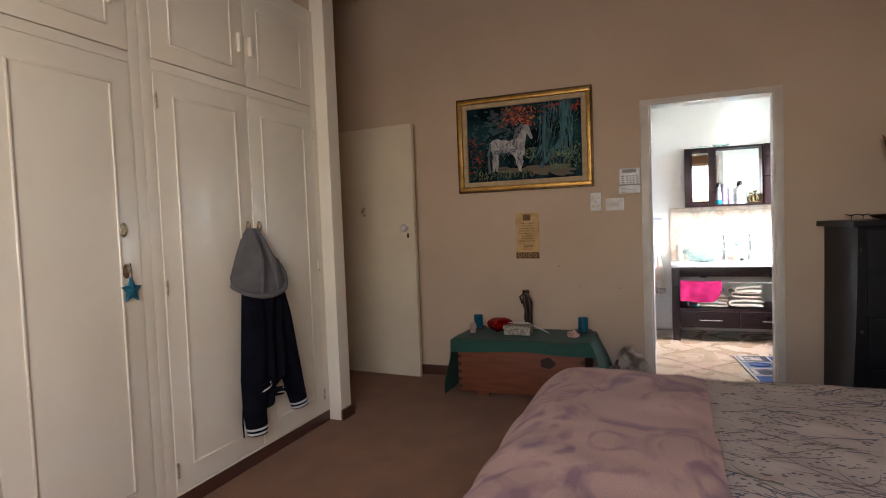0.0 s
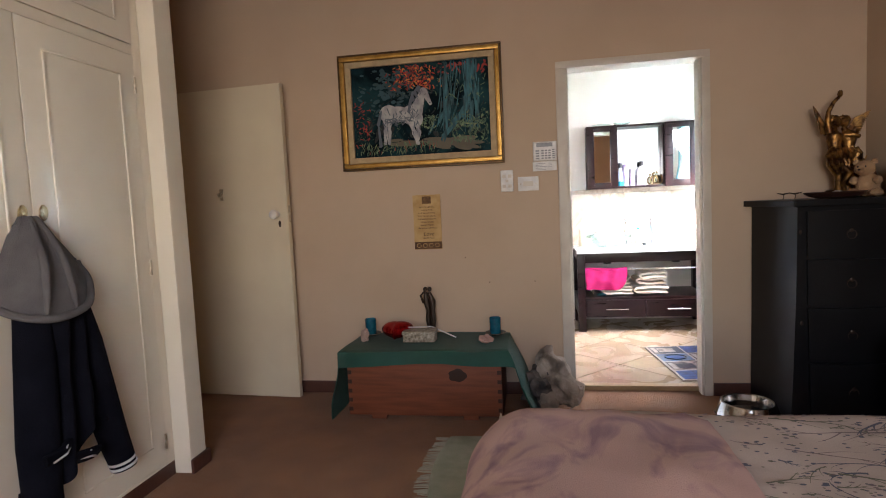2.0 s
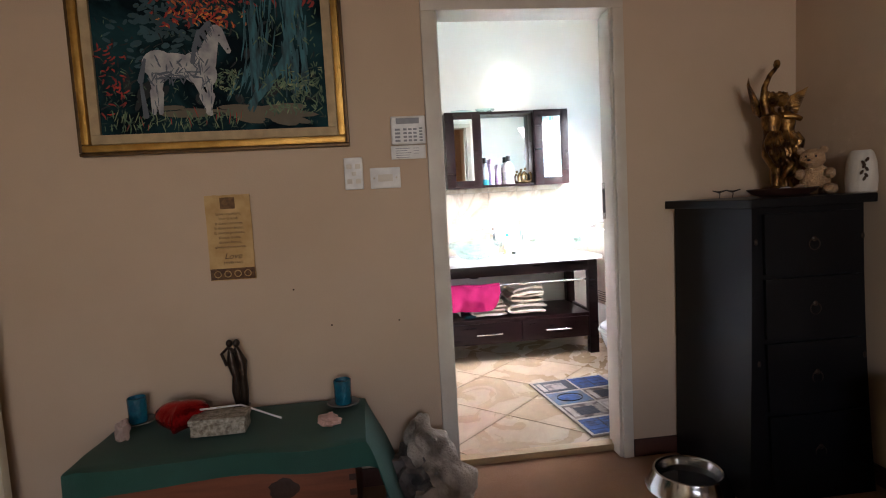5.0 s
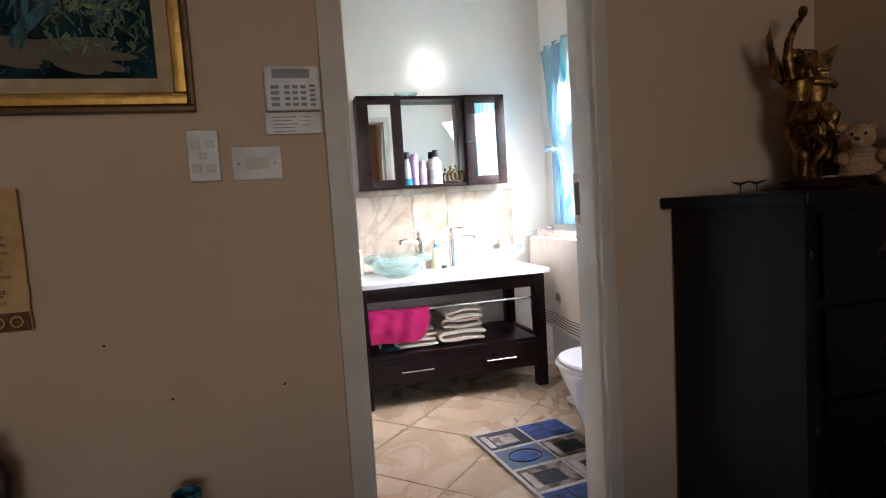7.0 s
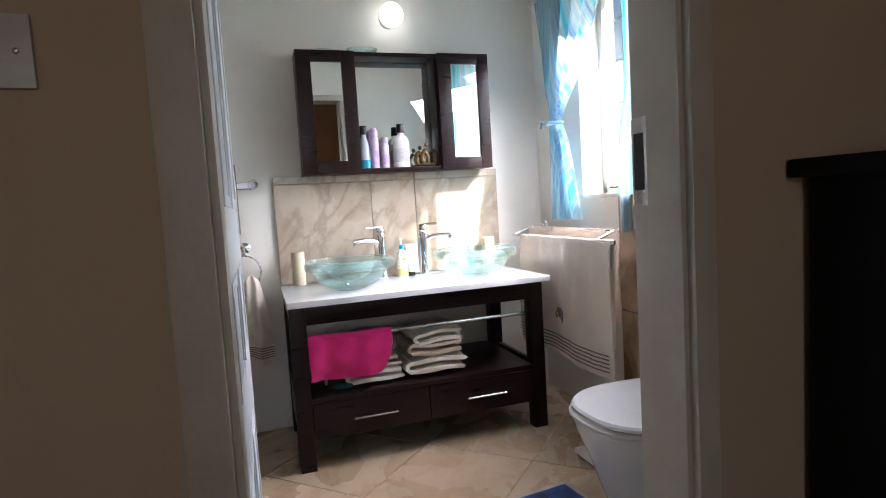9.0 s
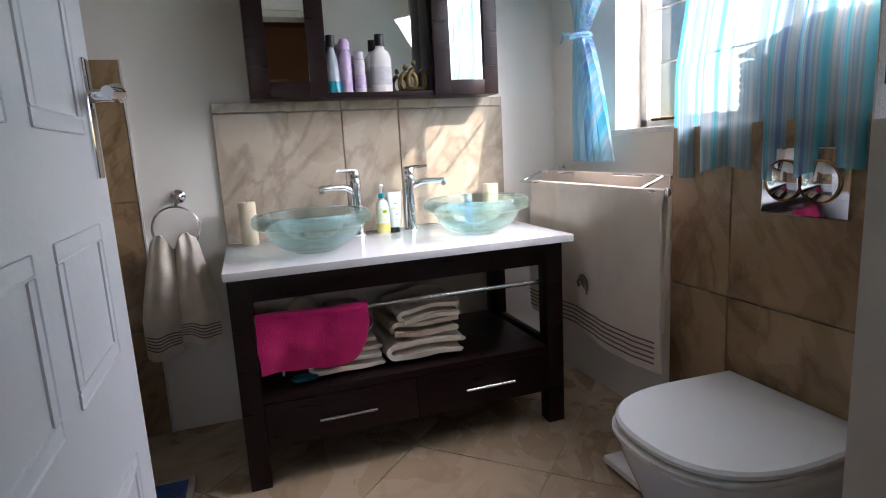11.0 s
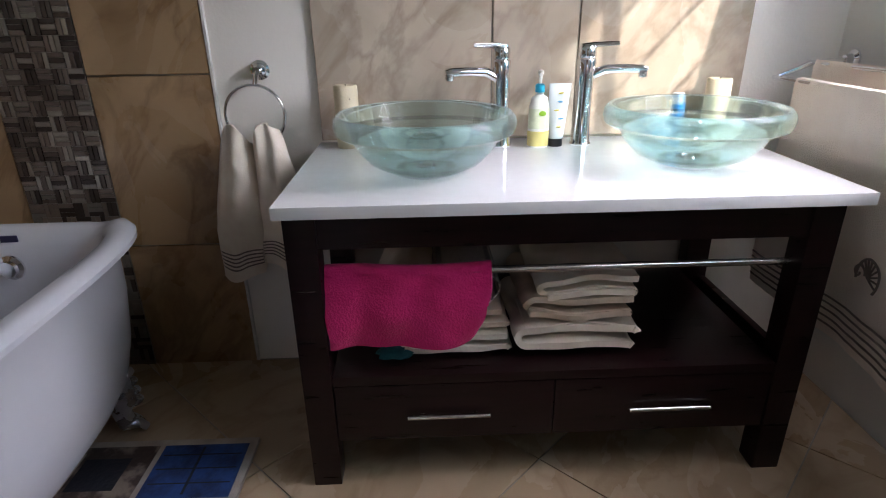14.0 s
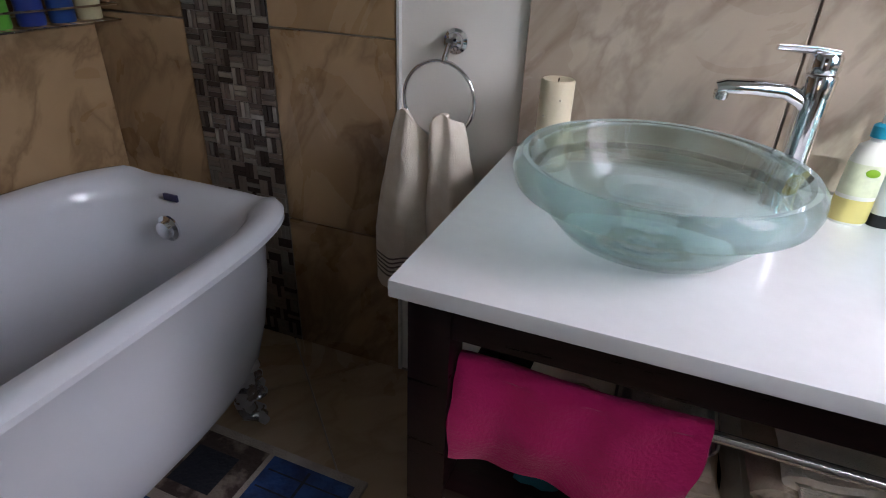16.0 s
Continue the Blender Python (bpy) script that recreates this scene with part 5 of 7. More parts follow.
tagged(part("figurine", fig, mat("aged_gold", (0.30, 0.20, 0.09), 0.3, 0.8, col2=(0.12, 0.08, 0.035), scale=30)), "small antique gold ring-shaped figurine in the niche", "figurine")
dish = thing("glass_ornament", (0.66, 5.80, MZ1), "aqua glass ornaments lying on the mirror cabinet", "ornament")
part("dish", lathe([(0, 0.002), (0.05, 0.003), (0.075, 0.018), (0.08, 0.03), (0.074, 0.03), (0.068, 0.02), (0.045, 0.008), (0, 0.007)], (0.70, 5.81, MZ1), 30, squash=(1, 0.6)), AQUAGLASS, dish)
part("rod", tube([(0.42, 5.80, MZ1 + 0.012), (0.50, 5.81, MZ1 + 0.02), (0.60, 5.80, MZ1 + 0.012)], [0.006, 0.011, 0.006], 10), AQUAGLASS, dish)
globe = thing("globe_lamp", (0.865, 5.83, 2.12), "round white globe wall lamp, lit", "lamp")
part("globe", lathe([(0, -0.062)] + [(0.062 * math.cos(a), 0.062 * math.sin(a)) for a in np.linspace(-1.4, 1.4, 14)] + [(0, 0.062)], (0.865, 5.80, 2.13), 28), glow("lit_opal", (0.97, 0.99, 1.0), 1.5), globe)
part("wall_plate", lathe([(0, 0), (0.045, 0), (0.045, 0.012), (0.03, 0.028), (0, 0.028)], (0, 0, 0), 26, pose(0.865, 5.889, 2.13, 90)), WHITEPLASTIC, globe)

# ---- bathroom: towel ring, towel rail ----
tring = thing("towel_ring", (0.047, 5.88, 0.86), "chrome towel ring on the white wall", "towel ring")
part("rosette", lathe([(0, 0), (0.027, 0), (0.027, 0.006), (0.02, 0.010), (0.018, 0.02), (0.011, 0.024), (0.011, 0.045), (0, 0.046)], (0, 0, 0), 28, pose(0.052, 5.889, 0.98, 90)), CHROME, tring)
part("clasp", tube([(0.052, 5.848, 0.98), (0.046, 5.842, 0.955), (0.043, 5.84, 0.94)], 0.007, 12), CHROME, tring)
part("ring", tube([(0.035 + 0.083 * math.sin(a), 5.838, 0.862 + 0.083 * math.cos(a)) for a in np.linspace(0, 6.2832, 48, False)], 0.0045, 10, True), CHROME, tring)


def hand_towel(u, v):
    """Two bunched lobes pulled through the ring, opening to flaps below."""
    side = -1 if u < 0.5 else 1
    w = abs(u - 0.5) * 2
    wide = 0.078 + 0.062 * min(1.0, v * 1.5) ** 0.8
    x = 0.022 - 0.018 * v + side * w * wide * (1.0 + 0.06 * side * v)
    lobe = math.sin(math.pi * min(1.0, w * 1.02)) ** 0.7
    bulge = 0.046 * lobe * (1 - 0.55 * v) + 0.006 * math.sin(u * 23 + 3 * v) * (1 - 0.5 * v) + 0.008 * fnoise(u * 7, v * 3, 5.0)
    top = 0.822 + 0.030 * math.sin(math.pi * w) * (1 - v) - 0.045 * (1 - w) ** 3 * (1 - v)
    z = top - (0.425 + 0.030 * (side < 0) + 0.016 * math.sin(u * 9)) * v
    return (x + 0.005 * fnoise(u * 3, v * 5, 8.0), 5.822 - bulge + 0.016 * v + 0.005 * fnoise(u * 6, v * 9, 3.0), z + 0.010 * fnoise(u * 5, 2.0) * v)


ht = part("hand_towel", sheet(hand_towel, 84, 44, 0.010), TOWEL)
tagged(ht, "cream hand towel with taupe stripes in a ring", "towel")
for k in range(5):
    v0 = 0.80 + 0.027 * k
    part("stripe", sheet(lambda u, v, v0=v0: tuple(Vector(hand_towel(0.01 + 0.98 * u, v0 + 0.011 * v)) - Vector((0, 0.0026, 0))), 84, 2), TAUPE, ht, "taupe woven stripe")

trail = thing("towel_rail", (1.6, 5.35, 0.98), "chrome double towel rail on the window wall", "towel rail")
for y in (5.82, 5.0):
    part("rosette", lathe([(0, 0), (0.026, 0), (0.026, 0.006), (0.016, 0.012), (0.012, 0.03), (0, 0.03)], (0, 0, 0), 26, Matrix.Translation((1.719, y, 0.985)) @ pose(0, 0, 0, 0, -90)), CHROME, trail)
    part("bracket", tube([(1.70, y, 0.985), (1.60, y, 0.978), (1.505, y, 0.94)], 0.007, 10), CHROME, trail)
part("back_bar", tube([(1.60, 5.83, 0.978), (1.60, 4.955, 0.978)], 0.0065, 12), CHROME, trail)
part("front_bar", tube([(1.505, 5.83, 0.94), (1.505, 4.875, 0.94)], 0.0065, 12), CHROME, trail)
part("end_cap", blob((1.505, 4.871, 0.94), (0.012, 0.010, 0.014)), CHROME, trail)


def bath_towel(xb, zb, y0, y1, front, back, seed):
    def fn(u, v):
        y = y0 + (y1 - y0) * u
        r = 0.012
        s_ = -back + v * (front + back)
        if s_ < 0:
            x, z = xb + r, zb + s_
        elif s_ < r * math.pi:
            x, z = xb + r * math.cos(s_ / r), zb + r * math.sin(s_ / r)
        else:
            d = s_ - r * math.pi
            x, z = xb - r - 0.010 * math.sin(u * 9 + seed) * min(1, d * 3) - 0.015 * d, zb - d + 0.012 * math.sin(u * 5 + seed) * d
        return (x + 0.010 * fnoise(u * 4, v * 5, seed) + 0.006 * fnoise(u * 11, v * 7, seed + 3) + 0.0035 * fnoise(u * 24, v * 16, seed + 6), y + 0.012 * fnoise(v * 4, seed) - 0.01 * v, z)
    return fn


BATHT = mat("cream_bath_towel", (0.93, 0.82, 0.715), 0.95, col2=(0.88, 0.76, 0.655), scale=9, bump=0.6, bump_scale=300, sheen=0.3)
fn_a = bath_towel(1.505, 0.94, 5.725, 4.885, 0.615, 0.45, 0.7)
t1 = tagged(part("bath_towel", sheet(fn_a, 50, 60, 0.008), BATHT), "large cream bath towel with shell motif and stripes", "towel", "bath towels")
tagged(part("bath_towel", sheet(bath_towel(1.60, 0.978, 5.80, 4.965, 0.45, 0.40, 2.0), 40, 40, 0.008), BATHT), "cream bath towel on the back rail", "towel", "bath towels")
for k in range(5):
    v0 = 0.905 + 0.016 * k
    part("stripe", sheet(lambda u, v, v0=v0: tuple(Vector(fn_a(0.02 + 0.96 * u, v0 + 0.0045 * v)) - Vector((0.0105, 0, 0))), 50, 1, 0.002), TAUPE, t1, "taupe woven stripe")
sh = bmesh.new()
for k in range(9):
    a0 = -0.3 + k * 0.36
    tube([Vector(fn_a(0.49 + 0.0085 * q * math.cos(a0), 0.815 - 0.0075 * q * math.sin(a0))) - Vector((0.0105, 0, 0)) for q in range(6)], 0.0022, 5, bm=sh)
tube([Vector(fn_a(0.49 + 0.046 * math.cos(a), 0.815 - 0.040 * math.sin(a))) - Vector((0.0105, 0, 0)) for a in np.linspace(-0.6, 3.5, 26)], 0.0028, 6, bm=sh)
tube([Vector(fn_a(0.452 + (0.026 - 0.0035 * a) * math.cos(a), 0.815 - (0.020 - 0.0027 * a) * math.sin(a))) - Vector((0.0105, 0, 0)) for a in np.linspace(0, 6.6, 26)], 0.0024, 6, bm=sh)
part("shell_motif", sh, TAUPE, t1, "embroidered taupe shell")

# ---- bathroom: curtains ----
def sheer(name, tones):
    m = bpy.data.materials.new(name)
    m.use_nodes = True
    t = m.node_tree
    for n in list(t.nodes):
        t.nodes.remove(n)
    out = t.nodes.new("ShaderNodeOutputMaterial")
    co = t.nodes.new("ShaderNodeTexCoord")
    mp = t.nodes.new("ShaderNodeMapping")
    mp.inputs["Scale"].default_value = (0.0, 46.0, 0.25)
    n = t.nodes.new("ShaderNodeTexNoise")
    n.inputs["Scale"].default_value, n.inputs["Detail"].default_value = 1.0, 1.0
    ramp = t.nodes.new("ShaderNodeValToRGB")
    ramp.color_ramp.interpolation = "LINEAR"
    e = ramp.color_ramp.elements
    e[0].position, e[0].color = 0.30, (*tones[0], 1)
    e[1].position, e[1].color = 0.70, (*tones[-1], 1)
    for k, c in enumerate(tones[1:-1]):
        e.new(0.30 + 0.4 * (k + 1) / (len(tones) - 1)).color = (*c, 1)
    t.links.new(co.outputs["Object"], mp.inputs["Vector"])
    t.links.new(mp.outputs[0], n.inputs["Vector"])
    t.links.new(n.outputs["Fac"], ramp.inputs["Fac"])
    clear, soft, mix, through_, mix2 = (t.nodes.new(k) for k in ("ShaderNodeBsdfTransparent", "ShaderNodeBsdfDiffuse", "ShaderNodeMixShader", "ShaderNodeBsdfTranslucent", "ShaderNodeMixShader"))
    t.links.new(ramp.outputs["Color"], soft.inputs["Color"])
    t.links.new(ramp.outputs["Color"], through_.inputs["Color"])
    light_tone = t.nodes.new("ShaderNodeMix")
    light_tone.data_type, light_tone.inputs[0].default_value = "RGBA", 0.45
    light_tone.inputs[7].default_value = (0.92, 0.97, 0.98, 1)
    t.links.new(ramp.outputs["Color"], light_tone.inputs[6])
    t.links.new(light_tone.outputs[2], clear.inputs["Color"])
    mix2.inputs[0].default_value = 0.78
    t.links.new(soft.outputs[0], mix2.inputs[1])
    t.links.new(through_.outputs[0], mix2.inputs[2])
    weave = t.nodes.new("ShaderNodeValToRGB")
    w_ = weave.color_ramp.elements
    w_[0].position, w_[0].color = 0.40, (0.74, 0.74, 0.74, 1)
    w_[1].position, w_[1].color = 0.62, (0.74, 0.74, 0.74, 1)
    for spot in (0.44, 0.58):
        w_.new(spot).color = (0.44, 0.44, 0.44, 1)
    t.links.new(n.outputs["Fac"], weave.inputs["Fac"])
    t.links.new(weave.outputs["Color"], mix.inputs[0])
    t.links.new(clear.outputs[0], mix.inputs[1])
    t.links.new(mix2.outputs[0], mix.inputs[2])
    t.links.new(mix.outputs[0], out.inputs["Surface"])
    return m


SHEER = sheer("striped_voile", [(0.10, 0.46, 0.60), (0.22, 0.62, 0.74), (0.80, 0.91, 0.97), (0.40, 0.64, 0.80), (0.22, 0.32, 0.50)])
crod = thing("curtain_rod", (1.62, 4.9, 2.2), "thin white curtain rod above the window", "curtain rod")
part("rod", tube([(1.64, 5.74, 2.20), (1.64, 3.92, 2.20)], 0.008, 10), WHITEPLASTIC, crod)
for y in (5.73, 3.93):
    part("bracket", tube([(1.719, y, 2.20), (1.64, y, 2.20)], 0.006, 8), WHITEPLASTIC, crod)


def curtain_left(u, v):
    z = 2.215 - 1.19 * v
    k = (2.215 - z)
    c0, c1 = 5.715, 5.06
    tie = 0.69
    if k < tie:
        t = (k / tie) ** 1.5
        a, b = c0 + (5.575 - c0) * t, c1 + (5.515 - c1) * t
    else:
        t = ((k - tie) / (1.19 - tie)) ** 0.6
        a, b = 5.575 + 0.04 * t, 5.515 - 0.17 * t
    y = a + (b - a) * u
    return (1.645 + (0.022 * (1 if k > tie or k < tie * 0.8 else 0.6)) * math.sin(u * 34 + 0.8 * math.sin(v * 3)), y, z)


cl = part("curtain", sheet(curtain_left, 110, 40), SHEER)
tagged(cl, "sheer turquoise striped curtain tied to the side", "curtain", "bathroom curtains")
part("tie_back", tube([(1.645 + 0.032 * math.cos(a), 5.545 + 0.045 * math.sin(a), 1.525) for a in np.linspace(0, 6.283, 16, False)], 0.011, 8, True), SHEER, cl, "knotted tie-back")
part("tie_end", tube([(1.61, 5.56, 1.53), (1.60, 5.60, 1.545), (1.60, 5.62, 1.51)], [0.012, 0.014, 0.008], 8, flat=0.5), SHEER, cl)


def curtain_right(u, v):
    y = 4.945 - 1.0 * u
    z = 2.215 - (1.215 + 0.02 * math.sin(u * 20)) * v
    bulge = 0.055 * min(1.0, max(0.0, (v - 0.5) * 4))
    return (1.628 - bulge + 0.02 * math.sin(u * 62 + 1.2 * math.sin(v * 2)) + 0.008 * math.sin(u * 23), y, z)


tagged(part("curtain", sheet(curtain_right, 150, 26), SHEER), "sheer turquoise and purple striped curtain over the window", "curtain", "bathroom curtains")

# wicker basket on the ledge
WICKER = mat("brown_wicker", (0.44, 0.31, 0.22), 0.7, col2=(0.30, 0.20, 0.14), scale=12, bump=0.4)
wb = thing("wicker_basket", (1.74, 4.52, WZ0 + 0.002), "brown woven lidded basket on the window ledge", "basket")
for k in range(8):
    z = WZ0 + 0.014 + 0.0195 * k
    part("woven_band", tube([(1.665, 4.76, z), (1.66, 4.64, z), (1.66, 4.40, z), (1.665, 4.28, z), (1.80, 4.28, z), (1.80, 4.76, z)], 0.0095, 8, True), WICKER, wb)
part("lid", sheet(lambda u, v: (1.655 + 0.15 * v, 4.77 - 0.50 * u, WZ0 + 0.170 + 0.075 * math.sin(math.pi * min(1, u * 1.1)) * math.sin(math.pi * v) ** 0.4), 24, 12, 0.012), WICKER, wb)

# flush plate
fp = thing("flush_plate", (1.588, 4.475, 0.98), "chrome flush plate with two round buttons", "flush plate")
part("plate", one(1.574, 1.5875, 4.37, 4.60, 0.898, 1.065, 0.004), CHROME, fp)
for y in (4.535, 4.44):
    part("button", lathe([(0, 0), (0.05, 0), (0.05, 0.004), (0.046, 0.007), (0, 0.007)], (0, 0, 0), 36, Matrix.Translation((1.5738, y, 0.985)) @ pose(0, 0, 0, 0, -90)), CHROME, fp)
    part("button_ring", tube([(1.568, y + 0.05 * math.cos(a), 0.985 + 0.05 * math.sin(a)) for a in np.linspace(0, 6.283, 32, False)], 0.0025, 8, True), BRASS, fp)

# ---- bathroom: toilet ----
wc = thing("toilet", (1.3, 4.47, 0), "white ceramic back-to-wall toilet with closed lid", "toilet")


def dshape(n, x0, x1, yc, w, z, bm, p=2.5):
    ring = []
    for k in range(n):
        a = 2 * math.pi * k / n
        c, s_ = math.cos(a), math.sin(a)
        xm = x0 + w * 0.5 + 0.04
        if c < 0:
            x = xm + (xm - x0) * -abs(c) ** (2 / p)
            y = yc + w / 2 * math.copysign(abs(s_) ** (2 / p), s_)
        else:
            x = xm + (x1 - xm) * min(1.0, abs(c) * 1.6)
            y = yc + w / 2 * math.copysign(min(1.0, abs(s_) * 1.8 + 0.0) ** 0.5 if abs(c) > 0.85 else 1.0, s_) * (1.0 - 0.06 * abs(c))
        ring.append(bm.verts.new((x, y, z)))
    return ring


def loft(rows, cap=True, n=64):
    bm = bmesh.new()
    rings = [dshape(n, *r, bm) for r in rows]
    for a, b in zip(rings, rings[1:]):
        for i in range(n):
            bm.faces.new((a[i], a[(i + 1) % n], b[(i + 1) % n], b[i]))
    bm.faces.new(rings[0][::-1])
    bm.faces.new(rings[-1])
    bmesh.ops.recalc_face_normals(bm, faces=bm.faces)
    return bm


part("pan", loft([(1.22, 1.587, 4.47, 0.26, BF), (1.21, 1.587, 4.47, 0.27, BF + 0.02), (1.18, 1.587, 4.47, 0.29, 0.12), (1.14, 1.587, 4.47, 0.34, 0.24), (1.10, 1.587, 4.47, 0.41, 0.34), (1.09, 1.587, 4.47, 0.425, 0.375), (1.095, 1.587, 4.47, 0.42, 0.384)]), CERAMIC, wc)
part("seat", loft([(1.085, 1.55, 4.47, 0.44, 0.3865), (1.08, 1.553, 4.47, 0.445, 0.391), (1.08, 1.553, 4.47, 0.445, 0.398), (1.087, 1.55, 4.47, 0.44, 0.402)]), WHITEPLASTIC, wc)
part("lid", loft([(1.098, 1.575, 4.47, 0.442, 0.4045), (1.092, 1.578, 4.47, 0.455, 0.409), (1.092, 1.578, 4.47, 0.455, 0.418), (1.099, 1.576, 4.47, 0.443, 0.4255), (1.14, 1.56, 4.47, 0.38, 0.428)]), CERAMIC, wc, "closed white lid")
for y in (4.38, 4.56):
    part("hinge", tube([(1.572, y - 0.02, 0.41), (1.572, y + 0.02, 0.41)], 0.010, 12), CHROME, wc)
sc = thing("bathroom_scale", (1.45, 4.86, BF), "white flat bathroom scale on the tiled floor", "scale")
part("platform", one(1.338, 1.565, 4.755, 4.965, BF + 0.012, BF + 0.036, 0.008), WHITEPLASTIC, sc)
part("base", one(1.348, 1.555, 4.765, 4.955, BF, BF + 0.0115, 0.002), BLACKPLASTIC, sc)

# ---- bathroom: claw-foot bath ----
bath = thing("bathtub", (-0.57, 4.9, 0), "white acrylic roll-top bath on silver claw feet", "bathtub")


def bring(bm, cx, cy, rx, ry, z, n=72):
    """One level of the tub: squarer at the tap end, where the rim dips to a ledge."""
    ring = []
    for a in np.linspace(0, 2 * math.pi, n, False):
        p = 5.0 if math.sin(a) > 0 else 3.2
        x, y = rx * math.copysign(abs(math.cos(a)) ** (2 / p), math.cos(a)), ry * math.copysign(abs(math.sin(a)) ** (2 / p), math.sin(a))
        dip = 0.020 * max(0.0, min(1.0, (0.235 - abs(x)) / 0.05)) * max(0.0, min(1.0, (y - 0.68) / 0.05)) if z > 0.58 else 0.0
        ring.append(bm.verts.new((cx + x, cy + y, z - dip)))
    return ring


tb_ = bmesh.new()
BCX, BCY = -0.560, 4.905
rows = [(a * 1.05, b, z) for a, b, z in ((0.20, 0.66, 0.155), (0.235, 0.70, 0.165), (0.262, 0.735, 0.22), (0.278, 0.765, 0.32), (0.288, 0.785, 0.45), (0.292, 0.79, 0.568), (0.300, 0.797, 0.580), (0.322, 0.818, 0.584), (0.334, 0.828, 0.592), (0.334, 0.828, 0.604), (0.324, 0.820, 0.617),
        (0.305, 0.80, 0.622), (0.283, 0.775, 0.618), (0.272, 0.755, 0.605), (0.262, 0.735, 0.56), (0.250, 0.71, 0.45), (0.235, 0.68, 0.32), (0.20, 0.62, 0.225), (0.15, 0.55, 0.20))]
rings = [bring(tb_, BCX, BCY, a, b, z) for a, b, z in rows]
for a, b in zip(rings, rings[1:]):
    for i in range(72):
        tb_.faces.new((a[i], a[(i + 1) % 72], b[(i + 1) % 72], b[i]))
tb_.faces.new(rings[0][::-1])
tb_.faces.new(rings[-1])
bmesh.ops.recalc_face_normals(tb_, faces=tb_.faces)
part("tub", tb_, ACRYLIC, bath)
part("overflow", lathe([(0, 0), (0.034, 0), (0.034, 0.006), (0.024, 0.012), (0.022, 0.022), (0.012, 0.025), (0, 0.025)], (0, 0, 0), 30, pose(-0.595, 5.615, 0.512, 90)), CHROME, bath, "chrome overflow")
part("maker_plate", one(-0.625, -0.582, 5.642, 5.648, 0.572, 0.590, 0.001), mat("navy_plate", (0.03, 0.025, 0.10), 0.4, bump=0), bath, "small navy plate")
SILVER = mat("silver_paint", (0.46, 0.47, 0.50), 0.28, 0.85, scale=20, bump=0.2)
for sx in (-1, 1):
    for sy in (-1, 1):
        cx, cy = BCX + sx * 0.206, BCY + sy * 0.605
        bm = tube([(cx - sx * 0.01, cy - sy * 0.03, 0.25), (cx + sx * 0.01, cy, 0.20), (cx + sx * 0.012, cy + sy * 0.012, 0.14), (cx, cy + sy * 0.006, 0.105), (cx + sx * 0.006, cy + sy * 0.012, 0.074)], [0.035, 0.040, 0.034, 0.024, 0.026], 14)
        for q in range(4):
            blob((cx + sx * 0.032, cy + sy * (0.02 + 0.004 * q), 0.225 - 0.033 * q), (0.020, 0.026, 0.012), 0.1, bm=bm, sub=2)
        f = part("claw_foot", bm, SILVER, bath, "silver claw foot")
        for q in (-1, 0, 1):
            part("toe", tube([(cx, cy, 0.070), (cx + sx * 0.022 + q * 0.014, cy + sy * 0.03 - q * sx * sy * 0.012, 0.058), (cx + sx * 0.03 + q * 0.02, cy + sy * 0.042 - q * sx * sy * 0.018, 0.040)], [0.018, 0.015, 0.011], 10), SILVER, f)

# ---- bathroom: photo-print mats ----
MATBASE = mat("offwhite_mat", (0.42, 0.36, 0.31), 0.9, col2=(0.30, 0.25, 0.21), scale=14, bump=0.5, bump_scale=220)
BLUEP2 = mat("blue_print", (0.018, 0.055, 0.19), 0.8, col2=(0.008, 0.016, 0.06), scale=16, bump=0.4, lo=0.35, hi=0.6)
SKYP = mat("pale_blue_print", (0.05, 0.10, 0.19), 0.8, col2=(0.10, 0.085, 0.075), scale=16, bump=0.4, lo=0.35, hi=0.6)
BROWNP = mat("brown_print", (0.055, 0.035, 0.03), 0.8, col2=(0.20, 0.155, 0.125), scale=18, bump=0.4, lo=0.42, hi=0.55)
GREYP = mat("stone_print", (0.30, 0.25, 0.22), 0.8, col2=(0.09, 0.07, 0.065), scale=24, bump=0.4, lo=0.40, hi=0.55)
DARKP = mat("dark_print", (0.012, 0.014, 0.022), 0.8, scale=18, bump=0.4)


